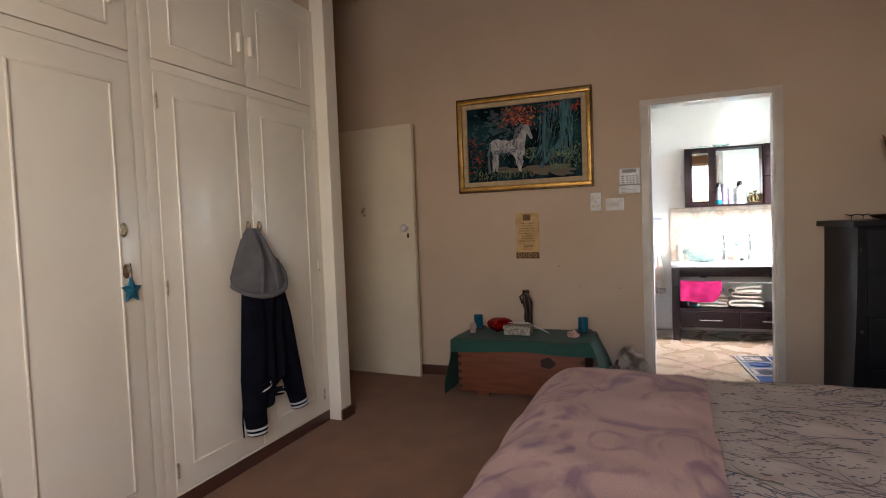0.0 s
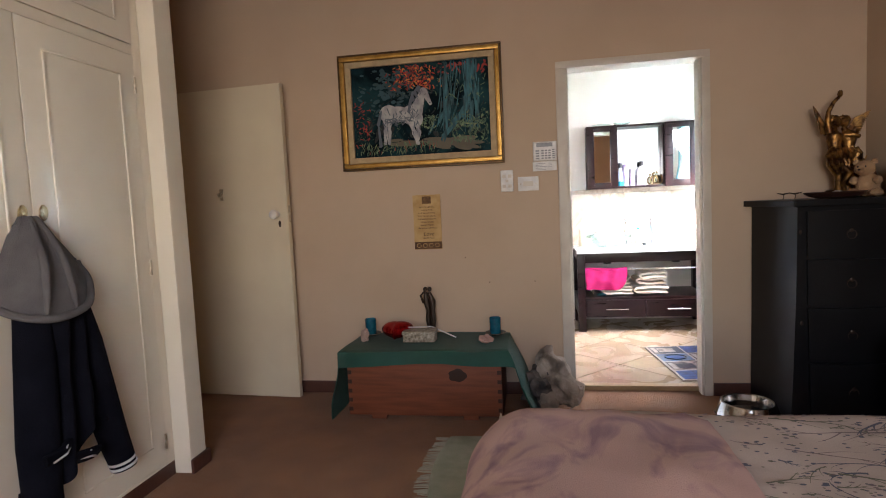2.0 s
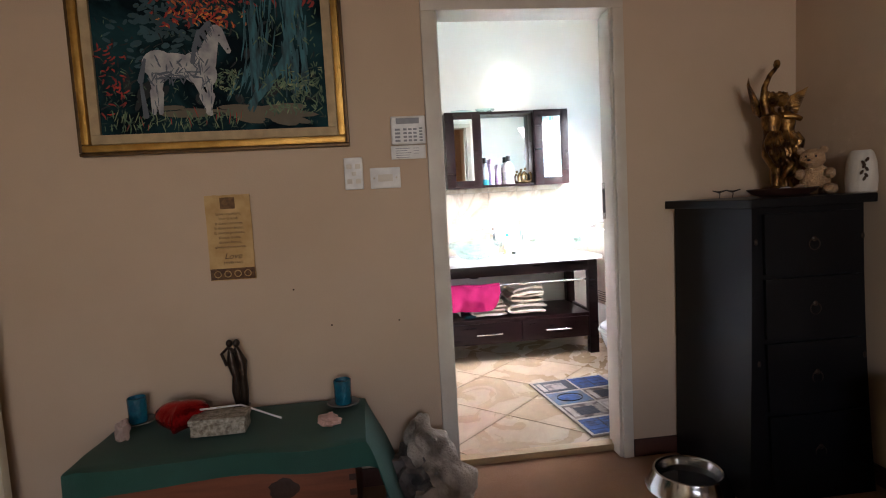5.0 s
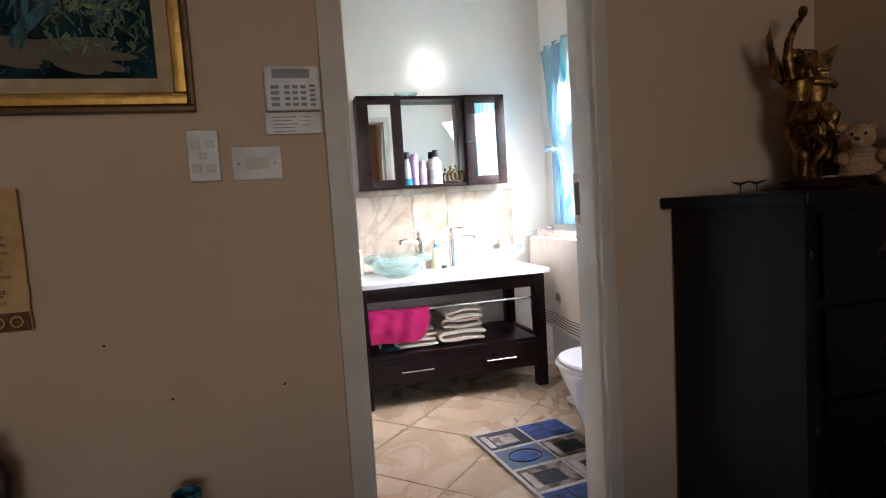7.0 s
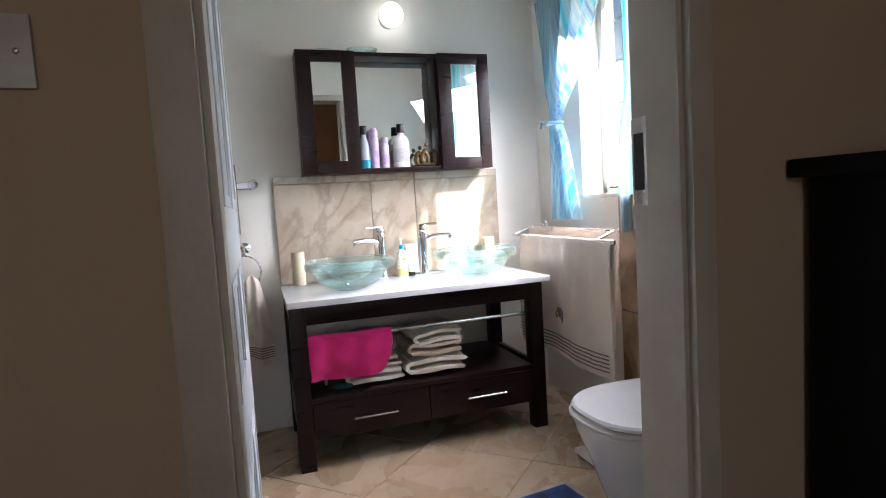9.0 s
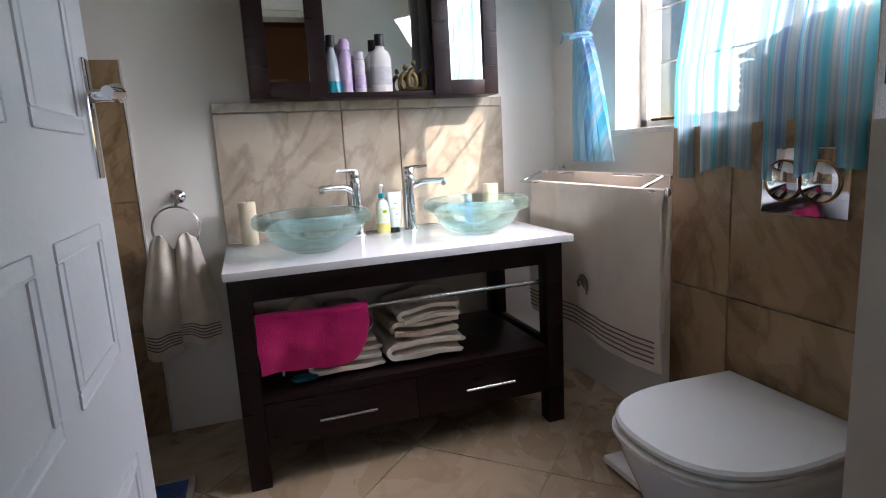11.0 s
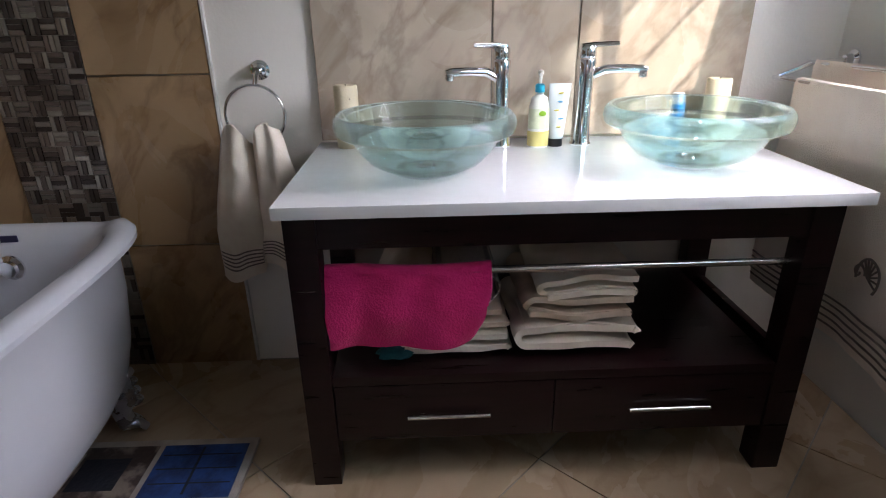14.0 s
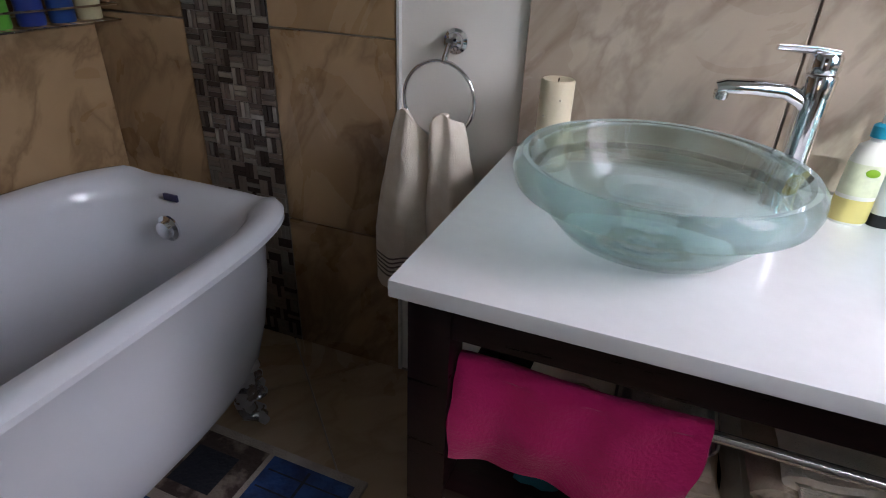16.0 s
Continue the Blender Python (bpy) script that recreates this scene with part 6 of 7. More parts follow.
def photo_mat(m, order):
    """A bath mat printed with eight small pictures of doors and windows."""
    b = thing("bath_mat", (0, 0, 0), "bath mat printed with blue door and window photos", "mat", "bath mats")
    b.matrix_basis = m
    under("pad", sheet(lambda u, v: ((u - 0.5) * 0.50, (v - 0.5) * 0.85, 0.002 + 0.0015 * fnoise(u * 5, v * 8)), 10, 16, 0.012), MATBASE, b)
    for k, mm in enumerate(order):
        c, r = k % 2, k // 2
        x0, y0 = -0.235 + c * 0.24, -0.415 + r * 0.21
        z = 0.0152
        p = under("picture", one(x0, x0 + 0.225, y0, y0 + 0.185, z, z + 0.0012), mm, b)
        dk = DARKP if mm is not DARKP else GREYP
        x1, y1 = x0 + 0.05, y0 + 0.03
        style = 0 if mm is BLUEP2 else (1 if mm is SKYP else 2)
        if style == 0:
            for q in range(3):
                under("shutter_line", one(x0 + 0.01, x0 + 0.215, y0 + 0.045 + q * 0.05, y0 + 0.049 + q * 0.05, z + 0.0014, z + 0.0018), dk, p)
            under("door_line", one(x0 + 0.105, x0 + 0.112, y0 + 0.01, y0 + 0.175, z + 0.002, z + 0.0024), dk, p)
        elif style == 1:
            under("arch", tube([(x0 + 0.1125 + 0.075 * math.cos(a), y0 + 0.09 + 0.06 * math.sin(a), z + 0.0012) for a in np.linspace(0, 6.283, 24, False)], 0.006, 6, True, flat=0.25), dk, p)
            under("pane", blob((x0 + 0.1125, y0 + 0.09, z + 0.001), (0.066, 0.052, 0.0012)), BLUEP2, p)
        else:
            under("panel", one(x1, x1 + 0.12, y1, y1 + 0.11, z + 0.0014, z + 0.0018), dk, p)
            under("panel", one(x0 + 0.01, x0 + 0.04, y0 + 0.02, y0 + 0.16, z + 0.0014, z + 0.0018), MATBASE, p)
    return b


photo_mat(pose(0.970, 4.315, BF, 0, 0, 6.0), [BLUEP2, BROWNP, BROWNP, GREYP, SKYP, BROWNP, DARKP, BLUEP2])
photo_mat(pose(-0.222, 5.045, BF, 0, 0, -0.5), [GREYP, BLUEP2, SKYP, BROWNP, BLUEP2, GREYP, BROWNP, BLUEP2])

# ---- bathroom: door ----
door_2 = thing("door_2", (0.05, 3.84, 0), "white panelled bathroom door standing open, chrome lever", "door", kind="structure")
lf2 = part("leaf", one(0.028, 0.068, 3.85, 4.635, 0.037, 2.03, 0.003), WHITEDOOR, door_2)
for z0, z1 in ((0.16, 0.62), (0.80, 1.02), (1.16, 1.90)):
    for y0, y1 in ((3.95, 4.20), (4.28, 4.52)):
        part("panel_moulding", bead(0.068, y0, y1, z0, z1, 0.026, 0.0014), WHITEDOOR, lf2)
hp = part("handle_plate", one(0.068, 0.075, 4.560, 4.600, 1.09, 1.285, 0.003), CHROME, lf2, "chrome back plate")
part("lever", tube([(0.072, 4.58, 1.225), (0.10, 4.58, 1.225), (0.116, 4.575, 1.226), (0.120, 4.54, 1.228), (0.116, 4.485, 1.222)], [0.011, 0.011, 0.014, 0.013, 0.009], 16), CHROME, hp, "chrome lever")
part("lock_case", one(0.034, 0.062, 4.6352, 4.637, 1.05, 1.27), STEEL, lf2)

# wire shelf with toiletries in the bath corner
ws = thing("wire_shelf", (-0.93, 5.80, 0.93), "chrome wire corner shelf on the tiled wall", "shelf")
for z in (0.955, 0.995):
    part("wire", tube([(-1.005, 5.52, z), (-0.90, 5.53, z), (-0.89, 5.70, z), (-0.89, 5.865, z), (-1.005, 5.87, z)], 0.003, 6), CHROME, ws)
for k in range(9):
    y = 5.54 + 0.04 * k
    part("wire", tube([(-1.005, y, 0.955), (-0.892, y, 0.955)], 0.0022, 6), CHROME, ws)
for k, (cx, cy, c, lab) in enumerate(((-0.95, 5.58, (0.12, 0.42, 0.05), "lime green shampoo bottle on the wire shelf"), (-0.945, 5.66, (0.02, 0.04, 0.22), "navy toiletry bottle on the wire shelf"), (-0.945, 5.74, (0.01, 0.05, 0.20), "dark blue bottle on the wire shelf"), (-0.95, 5.82, (0.55, 0.50, 0.30), "cream soap bottle on the wire shelf"))):
    bottle("shampoo_bottle", cx, cy, 0.958, [(0, 0), (0.03, 0), (0.032, 0.005), (0.032, 0.14), (0.02, 0.16), (0, 0.16)], mat("shampoo_plastic", c, 0.3, bump=0), lab, WHITEPLASTIC, [(0, 0), (0.015, 0), (0.015, 0.03), (0, 0.03)], 0.1602, (0.8, 1))

# ---- tiles ----
def tile_on(parent, x0, x1, y0, y1, z0, z1, material, gap=0.0022):
    """One glazed tile with bevelled edges, thin along its smallest side."""
    d = [x1 - x0, y1 - y0, z1 - z0]
    thin = d.index(min(d))
    g = [gap] * 3
    g[thin] = 0
    bm = one(x0 + g[0], x1 - g[0], y0 + g[1], y1 - g[1], z0 + g[2], z1 - g[2], 0.0015, 1)
    return part("tile", bm, material, parent)


def field(name, label):
    return thing(name, (0, 0, 0), label, "tiling", kind="structure")


bsplash = field("backsplash", "pale veined stone-look tiles above the vanity")
for a, b in ((0.207, 0.707), (0.707, 0.951), (0.951, 1.442)):
    tile_on(bsplash, a, b, 5.877, 5.889, 0.776, 1.286, TILE_PALE)
    tile_on(bsplash, a, b, 5.877, 5.889, 1.286, 1.328, TILE_PALE)
part("grout_bed", one(0.209, 1.44, 5.884, 5.8895, 0.778, 1.326), GROUT, bsplash)
wtile = field("wall_tiling_north", "beige veined stone-look wall tiles beside a mosaic strip")
for a, b in ((-0.43, -0.085), (-1.018, -0.69)):
    for z0, z1 in ((0.0, 0.46), (0.46, 0.972), (0.972, 1.49)):
        tile_on(wtile, a, b, 5.877, 5.889, z0, z1, TILE)
part("grout_bed", one(-1.018, -0.087, 5.885, 5.8897, 0.0, 1.488), GROUT, wtile)
part("edge_trim", one(-0.085, -0.078, 5.875, 5.8895, 0.0, 1.49), WHITEPLASTIC, wtile, "white tile trim")
wtw = field("wall_tiling_west", "beige veined stone-look tiles on the bath wall")
for k in range(4):
    for z0, z1 in ((0.0, 0.46), (0.46, 0.972), (0.972, 1.49)):
        tile_on(wtw, -1.0195, -1.008, 5.876 - 0.51 * (k + 1), 5.876 - 0.51 * k, z0, z1, TILE)
bxt = field("cistern_tiling", "beige veined tiles on the cistern box")
for y0, y1 in ((4.711, 4.9465), (4.20, 4.711), (3.855, 4.20)):
    for z0, z1 in ((0.0, 0.13), (0.13, 0.64), (0.64, 1.136)):
        tile_on(bxt, 1.588, 1.5995, y0, y1, z0, z1, TILE)
    tile_on(bxt, 1.600, 1.84, y0, y1, 1.1255, 1.1365, TILE)
for z0, z1 in ((0.0, 0.13), (0.13, 0.64), (0.64, 1.125)):
    tile_on(bxt, 1.6, 1.719, 4.9355, 4.9465, z0, z1, TILE)

# mosaic strip: a basket weave of small glass and stone bars
MOS = [mat("taupe_mosaic", (0.13, 0.10, 0.08), 0.3, scale=30, rand=0.35, bump=0.05), mat("dark_mosaic", (0.055, 0.042, 0.035), 0.2, scale=30, rand=0.3, bump=0.05), mat("silver_mosaic", (0.34, 0.31, 0.27), 0.18, 0.4, scale=30, rand=0.3, bump=0.05)]
mstrip = field("mosaic_strip", "grey-brown basket-weave mosaic strip between wall tiles")
part("grout_bed", one(-0.689, -0.431, 5.8795, 5.8849, 0.0, 1.49), GROUT, mstrip)
shared = {}
for i, (w, h) in enumerate(((0.0425, 0.0125), (0.0125, 0.0425))):
    for j, m_ in enumerate(MOS):
        me = bpy.data.meshes.new("mosaic_bar")
        bm = one(-w / 2, w / 2, -0.003, 0.003, -h / 2, h / 2, 0.001, 1)
        bm.to_mesh(me)
        bm.free()
        me.materials.append(m_)
        shared[i, j] = me
rm = random.Random(11)
rest = [bmesh.new() for _ in MOS]
count = 0
for r in range(34):
    for c in range(6):
        cx, cz = -0.6685 + 0.0432 * c, 0.022 + 0.0432 * r
        flat = (r + c) % 2
        for q in (-1, 0, 1):
            x, z = (cx, cz + q * 0.0142) if flat else (cx + q * 0.0142, cz)
            j = rm.choice((0, 0, 0, 1, 1, 2)) if rm.random() < 0.9 else 2
            y = 5.8775 + rm.uniform(-0.0008, 0.0008)
            if 0.62 < cz < 1.32 and count < 297:
                ob = new("mosaic_bar", shared[0 if flat else 1, j])
                ob.parent = mstrip
                ob.location = (x, y, z)
                count += 1
            else:
                w, h = (0.0425, 0.0125) if flat else (0.0125, 0.0425)
                box(rest[j], x - w / 2, x + w / 2, y - 0.003, y + 0.003, z - h / 2, z + h / 2)
for j in range(3):
    tagged(part("mosaic_bars", rest[j], MOS[j], mstrip, smooth=False), kind="stuff")

# floor tiles laid diagonally
ftile = field("floor_tiling", "beige stone-look floor tiles laid diagonally")
SIDE = 0.515
ax = Vector((1, 1, 0)).normalized()
ay = Vector((-1, 1, 0)).normalized()
origin = Vector((0.425, 4.995, 0))


def clip_poly(poly, axis, lim, keep_less):
    out = []
    for i, p in enumerate(poly):
        q = poly[(i + 1) % len(poly)]
        pin, qin = ((p[axis] <= lim), (q[axis] <= lim)) if keep_less else ((p[axis] >= lim), (q[axis] >= lim))
        if pin:
            out.append(p)
        if pin != qin:
            t = (lim - p[axis]) / (q[axis] - p[axis])
            out.append(p + (q - p) * t)
    return out


for i in range(-6, 7):
    for j in range(-6, 7):
        g = 0.0022
        poly = [origin + ax * (SIDE * (i + u) + (g if u == 0 else -g)) + ay * (SIDE * (j + v) + (g if v == 0 else -g)) for u, v in ((0, 0), (1, 0), (1, 1), (0, 1))]
        for axis, lim, less in ((0, -1.005, False), (0, 1.715, True), (1, 3.832, False), (1, 5.876, True)):
            poly = clip_poly(poly, axis, lim, less) if poly else poly
        if len(poly) < 3:
            continue
        bm = bmesh.new()
        lo_ = [bm.verts.new((p.x, p.y, BF - 0.006)) for p in poly]
        hi_ = [bm.verts.new((p.x, p.y, BF)) for p in poly]
        bm.faces.new(hi_)
        for k in range(len(poly)):
            q = (k + 1) % len(poly)
            bm.faces.new((lo_[k], lo_[q], hi_[q], hi_[k]))
        bmesh.ops.recalc_face_normals(bm, faces=bm.faces)
        part("tile", bm, TILE_FLOOR, ftile, smooth=False)

# ---- bedroom: wall fittings ----
def words(text, size, where, parent, material, name="lettering", italic=0.0):
    """Lettering on the north wall as a thin mesh."""
    cu = bpy.data.curves.new("lettering", "FONT")
    cu.body, cu.size, cu.align_x, cu.align_y, cu.shear, cu.extrude = text, size, "CENTER", "CENTER", italic, 0.0002
    tmp = new("lettering_source", cu)
    bpy.context.view_layer.update()
    me = bpy.data.meshes.new_from_object(tmp.evaluated_get(bpy.context.evaluated_depsgraph_get()))
    bpy.data.objects.remove(tmp)
    bm = bmesh.new()
    bm.from_mesh(me)
    bmesh.ops.transform(bm, verts=bm.verts, matrix=pose(*where, 90))
    return part(name, bm, material, parent, smooth=False)


W = 3.699
scroll = thing("wall_plaque", (-0.835, W, 1.14), "aged parchment plaque with brown lettering on tan wall", "plaque")
part("sheet", sheet(lambda u, v: (-0.925 + 0.18 * u + 0.003 * fnoise(v * 9, 1), W - 0.012 - 0.002 * math.sin(v * 8), 0.963 + 0.352 * v + 0.003 * fnoise(u * 7, 2)), 20, 30, 0.008), PAPER, scroll)
part("lower_band", one(-0.924, -0.746, W - 0.0245, W - 0.0215, 0.966, 1.012), mat("brown_band", (0.17, 0.085, 0.035), 0.8, col2=(0.08, 0.04, 0.02), scale=60), scroll, "brown ornamented band")
for k in range(4):
    part("ornament", tube([(-0.895 + 0.04 * k + 0.013 * math.cos(a), W - 0.025, 0.989 + 0.013 * math.sin(a)) for a in np.linspace(0, 6.283, 14, False)], 0.0018, 6, True), PAPER, scroll)
part("crest", one(-0.864, -0.806, W - 0.0245, W - 0.0215, 1.258, 1.305), mat("brown_crest", (0.20, 0.11, 0.045), 0.8, col2=(0.11, 0.055, 0.025), scale=70), scroll, "ornamental crest")
for k, line in enumerate(("Love is patient,", "love is kind.", "It does not envy,", "It does not boast,", "It always protects,", "always trusts,", "always hopes,", "always perseveres.")):
    words(line, 0.0165, (-0.835, W - 0.0225, 1.238 - 0.0195 * k), scroll, INK)
words("Love", 0.036, (-0.83, W - 0.0225, 1.062), scroll, INK, italic=0.35)
words("NEVER FAILS", 0.0135, (-0.83, W - 0.0225, 1.035), scroll, INK)

key = thing("alarm_keypad", (-0.07, W, 1.51), "white alarm keypad with its cover folded down", "keypad")
part("housing", one(-0.146, 0.0, W - 0.026, W, 1.488, 1.607, 0.010, 4), WHITEPLASTIC, key)
part("display", one(-0.124, -0.026, W - 0.0285, W - 0.0258, 1.574, 1.598, 0.001), GREYPLASTIC, key, "grey display")
for r in range(4):
    for c in range(3):
        part("button", one(-0.095 + 0.021 * c, -0.080 + 0.021 * c, W - 0.0285, W - 0.0262, 1.500 + 0.0155 * r, 1.5085 + 0.0155 * r, 0.002), GREYPLASTIC, key)
for r in range(4):
    part("side_button", one(-0.13, -0.108, W - 0.0285, W - 0.0262, 1.500 + 0.0155 * r, 1.5085 + 0.0155 * r, 0.002), GREYPLASTIC, key)
for r in range(5):
    part("status_button", one(-0.028, -0.014, W - 0.0285, W - 0.0262, 1.500 + 0.0125 * r, 1.507 + 0.0125 * r, 0.002), GREYPLASTIC, key)
fl = part("cover", one(-0.150, -0.003, W - 0.012, W - 0.007, 1.428, 1.486, 0.002, m=None), WHITEPLASTIC, key, "folded-down cover with printed lines")
for k in range(5):
    part("print_line", one(-0.131, -0.131 + (0.062, 0.05, 0.066, 0.058, 0.06)[k], W - 0.0132, W - 0.0124, 1.472 - 0.0095 * k, 1.4745 - 0.0095 * k), GREYPLASTIC, fl)
for k in range(3):
    part("print_line", one(-0.055, -0.032, W - 0.0132, W - 0.0124, 1.472 - 0.011 * k, 1.474 - 0.011 * k), GREYPLASTIC, fl)
sw = thing("light_switch", (-0.308, W, 1.376), "white light switch plate with rocker buttons", "switch")
part("plate", one(-0.352, -0.274, W - 0.020, W, 1.31, 1.444, 0.006, 3), WHITEPLASTIC, sw)
for x in (-0.331, -0.295):
    for z in (1.406, 1.344):
        part("rocker", one(x - 0.011, x + 0.011, W - 0.0235, W - 0.0202, z - 0.010, z + 0.010, 0.003), FRAMEPAINT, sw)
part("rocker", one(-0.322, -0.304, W - 0.0235, W - 0.0202, 1.368, 1.384, 0.003), FRAMEPAINT, sw)
sp = thing("socket_plate", (-0.18, W, 1.353), "white blank cover plate with two screws", "cover plate")
part("plate", one(-0.245, -0.117, W - 0.008, W, 1.309, 1.397, 0.003, 2), WHITEPLASTIC, sp)
part("inset", one(-0.212, -0.150, W - 0.0095, W - 0.0082, 1.338, 1.368, 0.001), FRAMEPAINT, sp)
for x in (-0.228, -0.134):
    part("screw", blob((x, W - 0.008, 1.353), (0.004, 0.002, 0.004), sub=2), PEWTER, sp)
for x, z in ((-0.45, 0.735), (-0.16, 0.735), (-0.60, 0.90)):
    tagged(part("wall_plug", blob((x, W + 0.001, z), (0.004, 0.003, 0.0035), 0.2, sub=2), INK), "tiny dark nail hole in the wall", "nail hole", "nail holes")

# ---- bedroom: on the chest ----
TOPZ = CZT + 0.0105
TEAL = mat("teal_glass", (0.008, 0.13, 0.19), 0.2, col2=(0.005, 0.08, 0.13), scale=30, bump=0.5, bump_scale=90, coat=0.3)
GLASSY = mat("smoky_saucer", (0.20, 0.20, 0.18), 0.15, scale=20, bump=0)
for cx, cy in ((-1.225, 3.585), (-0.415, 3.575)):
    c = thing("candle_jar", (cx, cy, TOPZ), "teal glass candle jar on a glass saucer", "candle", "teal candles")
    part("saucer", lathe([(0, 0), (0.045, 0), (0.066, 0.010), (0.064, 0.013), (0.044, 0.005), (0, 0.005)], (cx, cy, TOPZ), 32), GLASSY, c, "glass saucer")
    part("jar", lathe([(0, 0.0), (0.033, 0.0), (0.036, 0.004), (0.035, 0.05), (0.036, 0.098), (0.032, 0.10), (0.031, 0.085), (0, 0.083)], (cx, cy, TOPZ + 0.0055), 28), TEAL, c)
    part("wick", tube([(cx, cy, TOPZ + 0.088), (cx, cy, TOPZ + 0.10)], 0.0015, 6), INK, c)
foil = mat("red_foil", (0.50, 0.012, 0.015), 0.18, 0.75, col2=(0.33, 0.008, 0.01), scale=16, bump=0.5, bump_scale=30)
hb = thing("heart_balloon", (-1.02, 3.46, TOPZ), "red foil heart balloon on a white stick", "balloon")


def heart(u, v):
    a = u * 2 * math.pi
    r = math.sin(math.pi * v)
    hx = 16 * math.sin(a) ** 3 / 17
    hy = (13 * math.cos(a) - 5 * math.cos(2 * a) - 2 * math.cos(3 * a) - math.cos(4 * a)) / 17
    crimp = 1 + 0.035 * math.sin(a * 26) * r ** 3
    return (-1.02 + 0.105 * hx * r * crimp, 3.46 + 0.105 * hy * r * crimp, TOPZ + 0.058 + 0.012 * hy * r - 0.050 * math.cos(math.pi * v))


part("foil", sheet(heart, 72, 18), foil, hb)
part("stick", tube([(-0.95, 3.45, TOPZ + 0.075), (-0.80, 3.475, TOPZ + 0.072), (-0.65, 3.47, TOPZ + 0.006)], 0.004, 8), WHITEPLASTIC, hb, "white plastic stick")
fg = bmesh.new()
for s_ in (-1, 1):
    tube([(-0.825 + s_ * 0.012, 3.60, TOPZ + 0.03), (-0.828 + s_ * 0.016, 3.60, TOPZ + 0.09), (-0.826 + s_ * 0.013, 3.60, TOPZ + 0.15), (-0.832 + s_ * 0.020, 3.60, TOPZ + 0.21), (-0.84 + s_ * 0.014, 3.60, TOPZ + 0.255), (-0.842 + s_ * 0.011, 3.60, TOPZ + 0.27)], [0.014, 0.018, 0.016, 0.021, 0.012, 0.009], 12, bm=fg)
    blob((-0.842 + s_ * 0.014, 3.60, TOPZ + 0.288), (0.014, 0.015, 0.017), bm=fg, sub=2)
tube([(-0.87, 3.59, TOPZ + 0.20), (-0.885, 3.585, TOPZ + 0.25), (-0.86, 3.585, TOPZ + 0.275), (-0.83, 3.58, TOPZ + 0.255)], 0.007, 8, bm=fg)
box(fg, -0.856, -0.796, 3.572, 3.628, TOPZ, TOPZ + 0.028, bev=0.006)
tagged(part("figurine", fg, BRONZE), "dark bronze entwined figurine standing on green cloth", "figurine")
jb = thing("trinket_box", (-0.862, 3.40, TOPZ), "small silver filigree trinket box with lid", "box")
FILI = mat("silver_filigree", (0.52, 0.47, 0.38), 0.4, 0.4, col2=(0.20, 0.17, 0.125), scale=70, bump=0.8, bump_scale=120)
part("body", one(-0.96, -0.765, 3.365, 3.465, TOPZ, TOPZ + 0.045, 0.004), FILI, jb)
part("lid", one(-0.965, -0.760, 3.360, 3.470, TOPZ + 0.0455, TOPZ + 0.066, 0.006), FILI, jb)
for k in range(5):
    part("boss", blob((-0.945 + 0.0415 * k, 3.364, TOPZ + 0.024), (0.012, 0.004, 0.012), 0.2, sub=2), FILI, jb)
tagged(part("rose_quartz", blob((-0.455, 3.36, TOPZ + 0.022), (0.042, 0.03, 0.025), 0.5, seed=2.0), mat("pink_quartz", (0.55, 0.33, 0.27), 0.35, scale=20, bump=0.5), smooth=False), "rough pink quartz lump on green cloth", "stone")
tagged(part("crystal", blob((-1.215, 3.42, TOPZ + 0.034), (0.026, 0.024, 0.042), 0.5, seed=7.0), mat("pale_crystal", (0.42, 0.30, 0.25), 0.4, scale=20, bump=0.5), smooth=False), "rough pale upright crystal on green cloth", "stone")

# ---- bedroom: floor things ----
CANV = mat("grey_canvas", (0.50, 0.42, 0.34), 0.9, col2=(0.17, 0.135, 0.105), scale=9, lo=0.38, hi=0.60, bump=0.8, bump_scale=120)
CANVDARK = mat("dark_canvas", (0.21, 0.175, 0.15), 0.9, col2=(0.07, 0.06, 0.055), scale=12, bump=0.8, bump_scale=120)
bag = thing("backpack", (-0.1, 3.5, 0), "crumpled pale mottled canvas bag slumped against the wall", "bag")
part("body", blob((-0.13, 3.52, 0.11), (0.13, 0.12, 0.115), 0.55, seed=1.3, sub=4, freq=2.6), CANVDARK, bag)
SACK = [Vector(p) for p in ((-0.125, 3.56, 0.315), (-0.105, 3.53, 0.27), (-0.070, 3.50, 0.215), (-0.020, 3.465, 0.155), (0.030, 3.43, 0.095), (0.055, 3.41, 0.060))]


def sack(u, v):
    """A limp canvas sack: round in section, creased lengthwise, pinched at its neck."""
    k = min(len(SACK) - 2, int(v * (len(SACK) - 1)))
    p = SACK[k].lerp(SACK[k + 1], v * (len(SACK) - 1) - k)
    a = u * 2 * math.pi
    r = (0.018 + 0.052 * math.sin(math.pi * (0.10 + 0.78 * v)) ** 0.6) * (1 + 0.09 * math.sin(7 * a + 9 * v) + 0.10 * math.sin(3 * a - 14 * v) + 0.38 * fnoise(math.cos(a) * 2.4, math.sin(a) * 2.4, v * 7))
    if v > 0.999 or v < 0.001:
        r *= 0.05
    return (p.x + r * math.cos(a) * 0.92, p.y + r * math.sin(a), max(0.01, p.z + r * math.cos(a) * 0.62 + 0.02 * math.sin(a)))


part("flap", sheet(sack, 72, 56), CANV, bag, "pale creased canvas")
part("pocket", blob((-0.10, 3.385, 0.06), (0.06, 0.045, 0.055), 0.5, seed=9.0, sub=3), mat("beige_canvas", (0.42, 0.35, 0.28), 0.9, scale=14, bump=0.8), bag)
